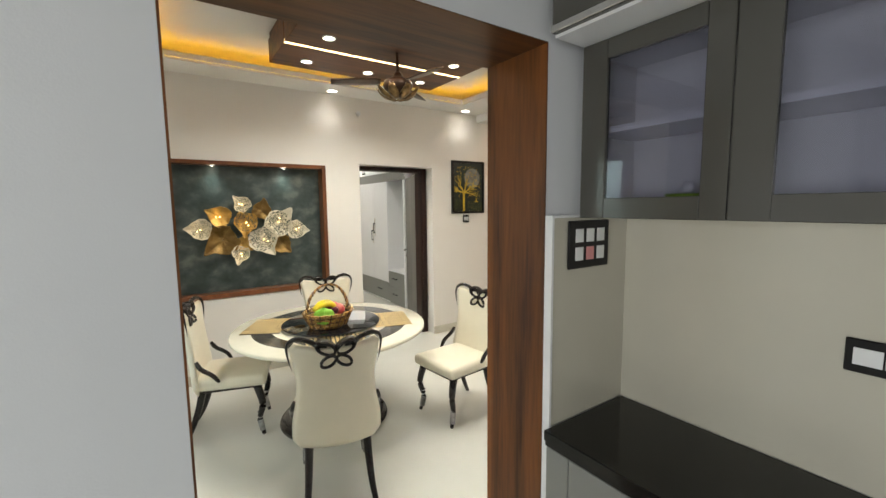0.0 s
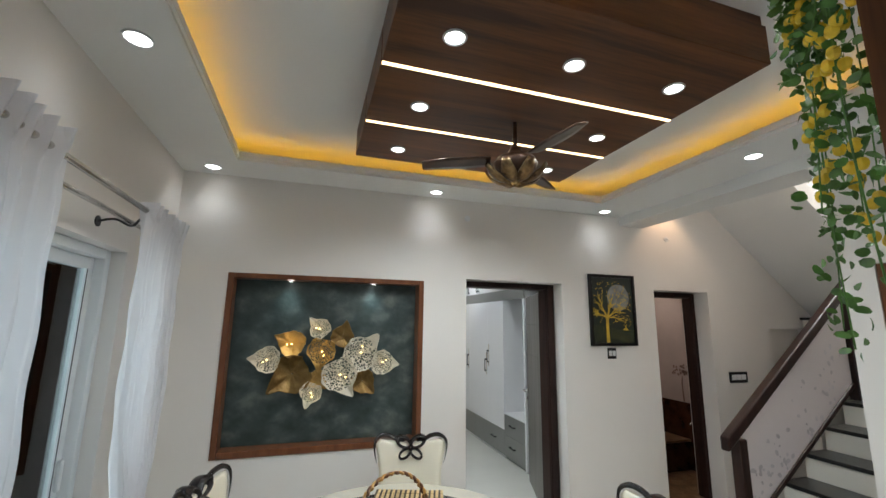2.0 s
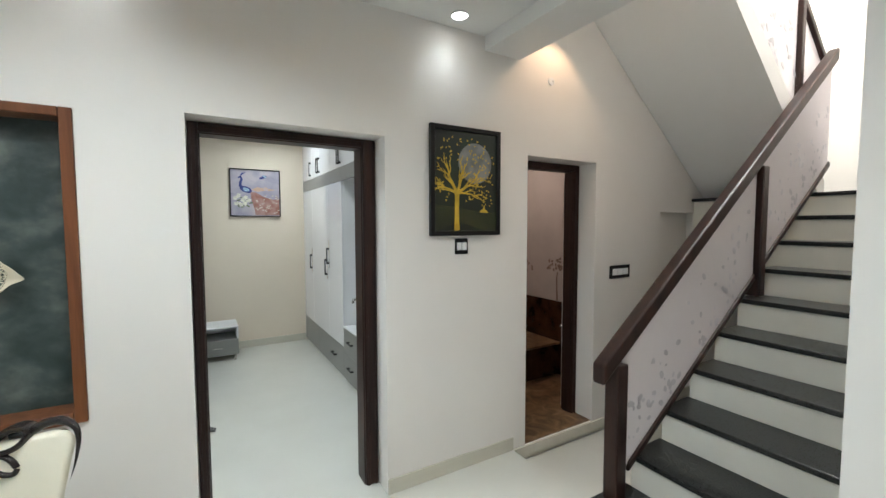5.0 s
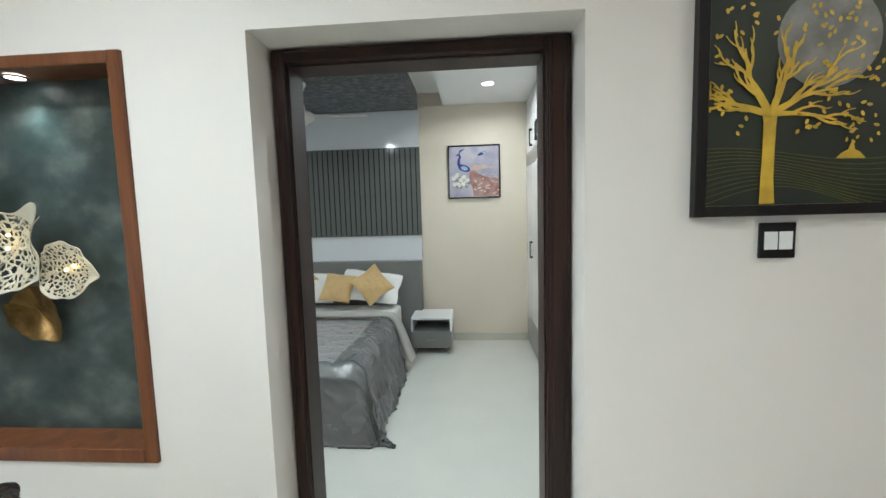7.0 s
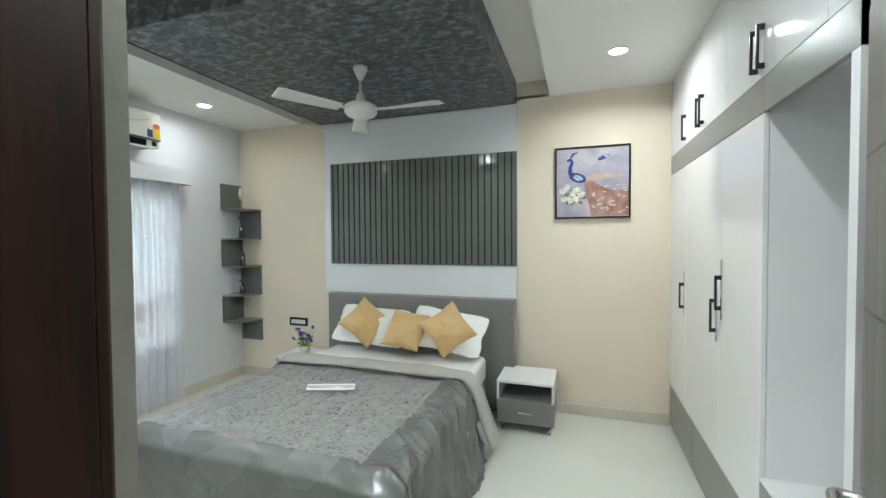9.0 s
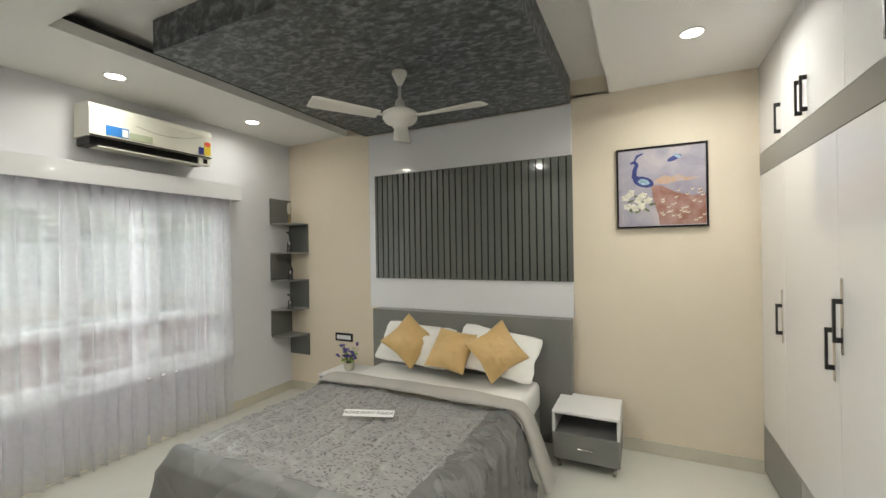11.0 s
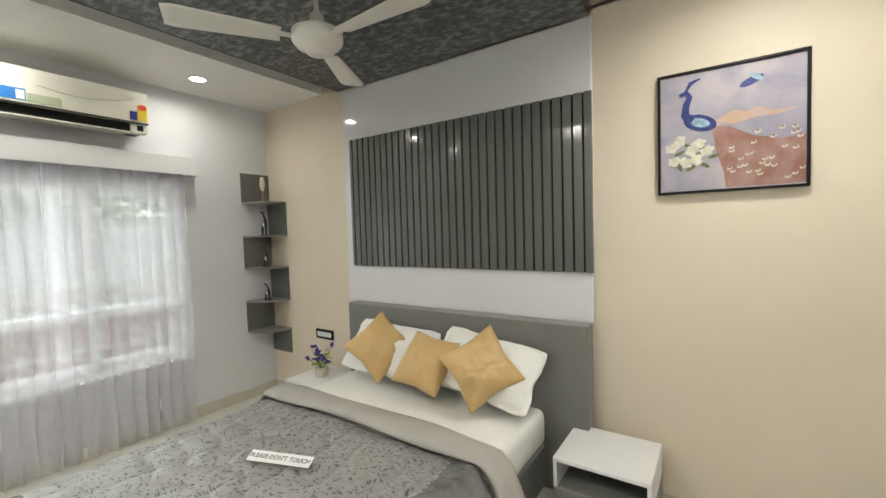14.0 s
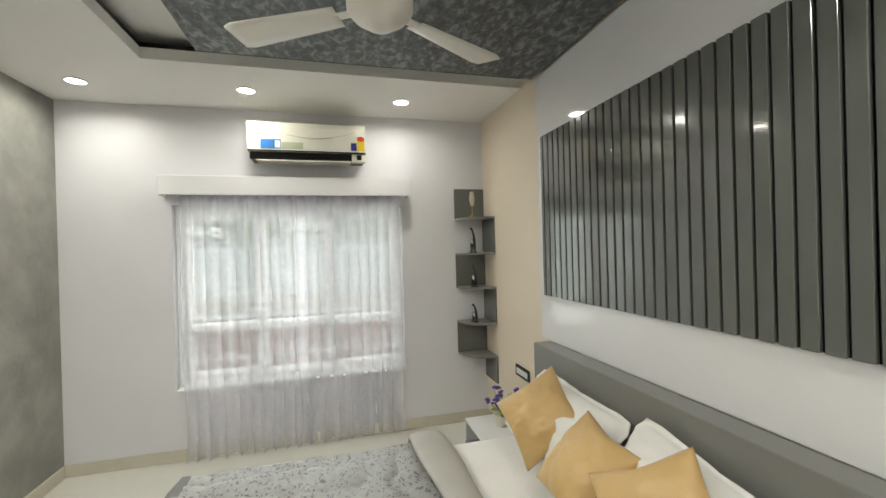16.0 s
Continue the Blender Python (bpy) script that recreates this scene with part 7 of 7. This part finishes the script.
# hanging ivy beside the opening
ivy = thing("hanging_ivy", "trailing green ivy with yellow blossoms hung by the opening", "plant", "", pose(1.40, 1.36, 0))
rnd = random.Random(33)
_lv, _yl, _st = bmesh.new(), bmesh.new(), bmesh.new()


def sprig_leaf(bm, c, s, t):
    """A small round cupped leaf."""
    m = Matrix.Translation(c) @ t
    vs = [bm.verts.new(m @ Vector((s * 0.62 * math.sin(a), s * (0.9 - 0.9 * math.cos(a)), s * 0.22 * math.sin(a) ** 2))) for a in [2 * math.pi * j / 8 for j in range(8)]]
    bm.faces.new(vs)


for k in range(20):
    a = 2 * math.pi * k / 20
    out = 0.05 + 0.075 * rnd.random()
    dx, dy = out * math.cos(a), max(-0.10, out * math.sin(a))
    front = dx < 0 and dy > 0
    low = rnd.uniform(2.10, 2.2) if front and k % 3 else rnd.uniform(1.68, 2.0)
    line = spline([(0, -0.06, 2.46), (dx * 0.7, dy * 0.7, 2.44), (dx, dy, 2.33), (dx * 1.05, dy, (2.33 + low) / 2), (dx * 0.95 + rnd.uniform(-0.02, 0.02), dy + rnd.uniform(-0.02, 0.02), low)], 7)
    bm_tube(line, 0.0014, 4, _st)
    for p in line:
        for j in range(3):
            c = p + Vector((rnd.uniform(-.024, .024), rnd.uniform(-.024, .024), rnd.uniform(-.016, .016)))
            sprig_leaf(_lv, c, rnd.uniform(0.0085, 0.0135), Euler((rnd.random() * 6, rnd.random() * 6, rnd.random() * 6)).to_matrix().to_4x4())
        if rnd.random() < 0.2:
            for j in range(3):
                bm_ball(p + Vector((rnd.uniform(-.012, .012), rnd.uniform(-.012, .012), rnd.uniform(-.008, .008))), 0.009, (1, 1, 1.1), 6, _yl)
part("stem", _st, VINE, ivy)
tagged(part("leaf", _lv, VINE, ivy), "small round green leaves", kind="stuff")
tagged(part("blossom", _yl, VINE_YELLOW, ivy), "small yellow blossoms", kind="stuff")
part("hook", bm_tube([(0, -0.1445, 2.46), (0, -0.05, 2.475), (0, -0.045, 2.45)], 0.003, 6), BLACK_METAL, ivy)

# bathroom print and fittings
BT = thing("tile_print", "brown tree motif printed on the bathroom wall tiles", "wall print")
rnd = random.Random(3)
for cy, h in ((5.35, 0.45), (5.9, 0.38), (4.95, 0.35)):
    daubs = bmesh.new()
    bm_plate(stripe([(0, 0), (0.01, h * 0.5), (0, h * 0.7)], [0.012, 0.009, 0.006]), 0.001, daubs)
    for k in range(34):
        a, r = rnd.uniform(0.1, 3.04), rnd.uniform(0.03, 0.17)
        bm_plate(oval(r * math.cos(a), h * 0.72 + r * math.sin(a) * 0.9, 0.018, 0.013, rnd.random() * 3, 7), 0.001, daubs)
    o = part("tree_motif", daubs, BATH_PRINT, BT)
    o.matrix_basis = pose(5.2988, cy, 0.805, 0, 0, 90)
bt = thing("bath_ledge", "low brown tiled bathroom ledge", "ledge")
part("block", bm_box((4.75, 5.3, 0.005), (5.284, 6.28, 0.34), 0.005), BATH_DADO, bt)
part("top", bm_box((4.73, 5.28, 0.3405), (5.284, 6.28, 0.365), 0.004), BATH_FLOOR, bt)
tp = thing("tap", "small chrome bathroom tap on the dado", "tap", "", pose(5.284, 5.2, 0.58))
part("spout", bm_tube(spline([(0, 0, 0), (-0.05, 0, 0.01), (-0.09, 0, -0.02)], 5), 0.011, 8), CHROME, tp, smooth=True)
part("flange", bm_cyl((-0.008, 0, 0), (-0.0005, 0, 0), 0.025, n=16), CHROME, tp)

# ---- outside the windows ----
GROUND = material("dusty_ground", (0.24, 0.2, 0.15), 0.9, vary=0.2, scale=2)
TAN_WALL = material("tan_exterior_plaster", (0.55, 0.44, 0.33), 0.8, vary=0.08, scale=3)
BRICK_WALL = material("brick_red_boundary_wall", (0.40, 0.21, 0.17), 0.8, vary=0.15, scale=5)
OUT_WHITE = material("white_exterior_paint", (0.75, 0.74, 0.72), 0.7, vary=0.05, scale=2)
FOLIAGE = material("tree_foliage", (0.07, 0.14, 0.03), 0.6, vary=0.4, scale=8)
BARK = material("tree_bark", (0.1, 0.075, 0.05), 0.9, vary=0.3, scale=12)
structure("ground", bm_box((-400, -400, -0.5), (400, 400, -0.36)), GROUND, "dusty open ground outside", "ground")
bw = thing("boundary_wall", "reddish boundary wall with white lattice panels and coping", "boundary wall")
part("wall", bm_box((-3.3, 4.2, -0.36), (-3.2, 12.0, 0.84)), BRICK_WALL, bw)
part("coping", bm_box((-3.34, 4.2, 0.8405), (-3.14, 12.0, 0.90), 0.01), OUT_WHITE, bw, "white coping")
part("band", bm_box((-3.3, 4.2, 0.9005), (-3.2, 12.0, 1.10)), TAN_WALL, bw, "tan plaster band")
for i in range(9):
    y = 4.3 + i * 0.82
    part("pier", bm_box((-3.31, y, 1.1005), (-3.19, y + 0.12, 1.66)), OUT_WHITE, bw, "white pier")
    bm = bmesh.new()
    for k in range(6):
        bm_box((-3.27, y + 0.121 + k * 0.116, 1.1005), (-3.23, y + 0.181 + k * 0.116, 1.6595), bm=bm)
    for k in range(5):
        bm_box((-3.265, y + 0.121, 1.13 + k * 0.118), (-3.235, y + 0.819, 1.185 + k * 0.118), bm=bm)
    part("lattice", bm, OUT_WHITE, bw, "white pierced lattice panel")
part("rail", bm_box((-3.33, 4.2, 1.6605), (-3.17, 12.0, 1.74), 0.01), OUT_WHITE, bw, "white top rail")
gr = thing("window_grille", "white steel grille outside the bedroom window", "grille")
for i in range(13):
    y = 5.56 + i * 0.147
    part("bar", bm_cyl((BX - 0.2, y, 0.57), (BX - 0.2, y, 2.05), 0.006, n=6), OUT_WHITE, gr)
for z in (0.75, 1.0, 1.25, 1.5, 1.75):
    part("bar", bm_box((BX - 0.196, 5.505, z - 0.008), (BX - 0.19, 7.35, z + 0.008)), OUT_WHITE, gr)
ho = thing("neighbour_house", "pale neighbouring house beyond the boundary wall", "house")
part("wall", bm_box((-11.0, 2.0, -0.36), (-8.0, 13.0, 3.2)), OUT_WHITE, ho)
part("roof", bm_box((-11.4, 1.6, 3.2005), (-7.5, 13.4, 3.4)), OUT_WHITE, ho, "flat white roof slab")
ns = thing("side_building", "plain teal plastered building beside the dining window", "building")
part("wall", bm_box((-3.4, 1.0, -0.36), (-2.9, 4.1, 4.2)), PLASTER_OUT, ns)
part("ledge", bm_box((-3.45, 0.95, 2.4), (-2.8, 4.15, 2.5)), OUT_WHITE, ns)
for tx, ty, th in ((-5.2, 5.2, 3.4), (-5.6, 7.3, 3.8), (-5.4, 9.2, 3.5)):
    tr = thing("tree", "leafy green tree beyond the boundary wall", "tree", "garden trees", pose(tx, ty, -0.36))
    bm = bm_tube(spline([(0, 0, 0), (0.05, 0.03, 0.9), (-0.03, 0.08, 1.8), (0.05, 0.05, th * 0.8)], 5), [0.11 - 0.005 * i for i in range(16)], 8)
    for k in range(6):
        a = k * 1.05
        bm_tube(spline([(0, 0.05, 1.3 + 0.15 * k), (0.4 * math.cos(a), 0.4 * math.sin(a), 1.9 + 0.15 * k), (0.9 * math.cos(a), 0.9 * math.sin(a), 2.3 + 0.16 * k)], 4), [0.04 - 0.003 * i for i in range(9)], 6, bm)
    part("trunk", bm, BARK, tr)
    rnd = random.Random(int(ty * 10))
    bm = bmesh.new()
    for k in range(1500):
        a, r = rnd.random() * 6.28, rnd.random() ** 0.6 * 1.15
        c = Vector((r * math.cos(a), r * math.sin(a), 2.3 + rnd.gauss(0, 0.45) + 0.25 * math.sin(a * 3)))
        t = Euler((rnd.random() * 6, rnd.random() * 6, rnd.random() * 6)).to_matrix().to_4x4()
        s = rnd.uniform(0.05, 0.1)
        bm.faces.new([bm.verts.new(Matrix.Translation(c) @ t @ Vector(q)) for q in ((0, 0, 0), (s * .6, s * .6, 0), (0, s * 1.6, s * .2), (-s * .6, s * .6, 0))])
    part("crown", bm, FOLIAGE, tr, "crown of green leaves")
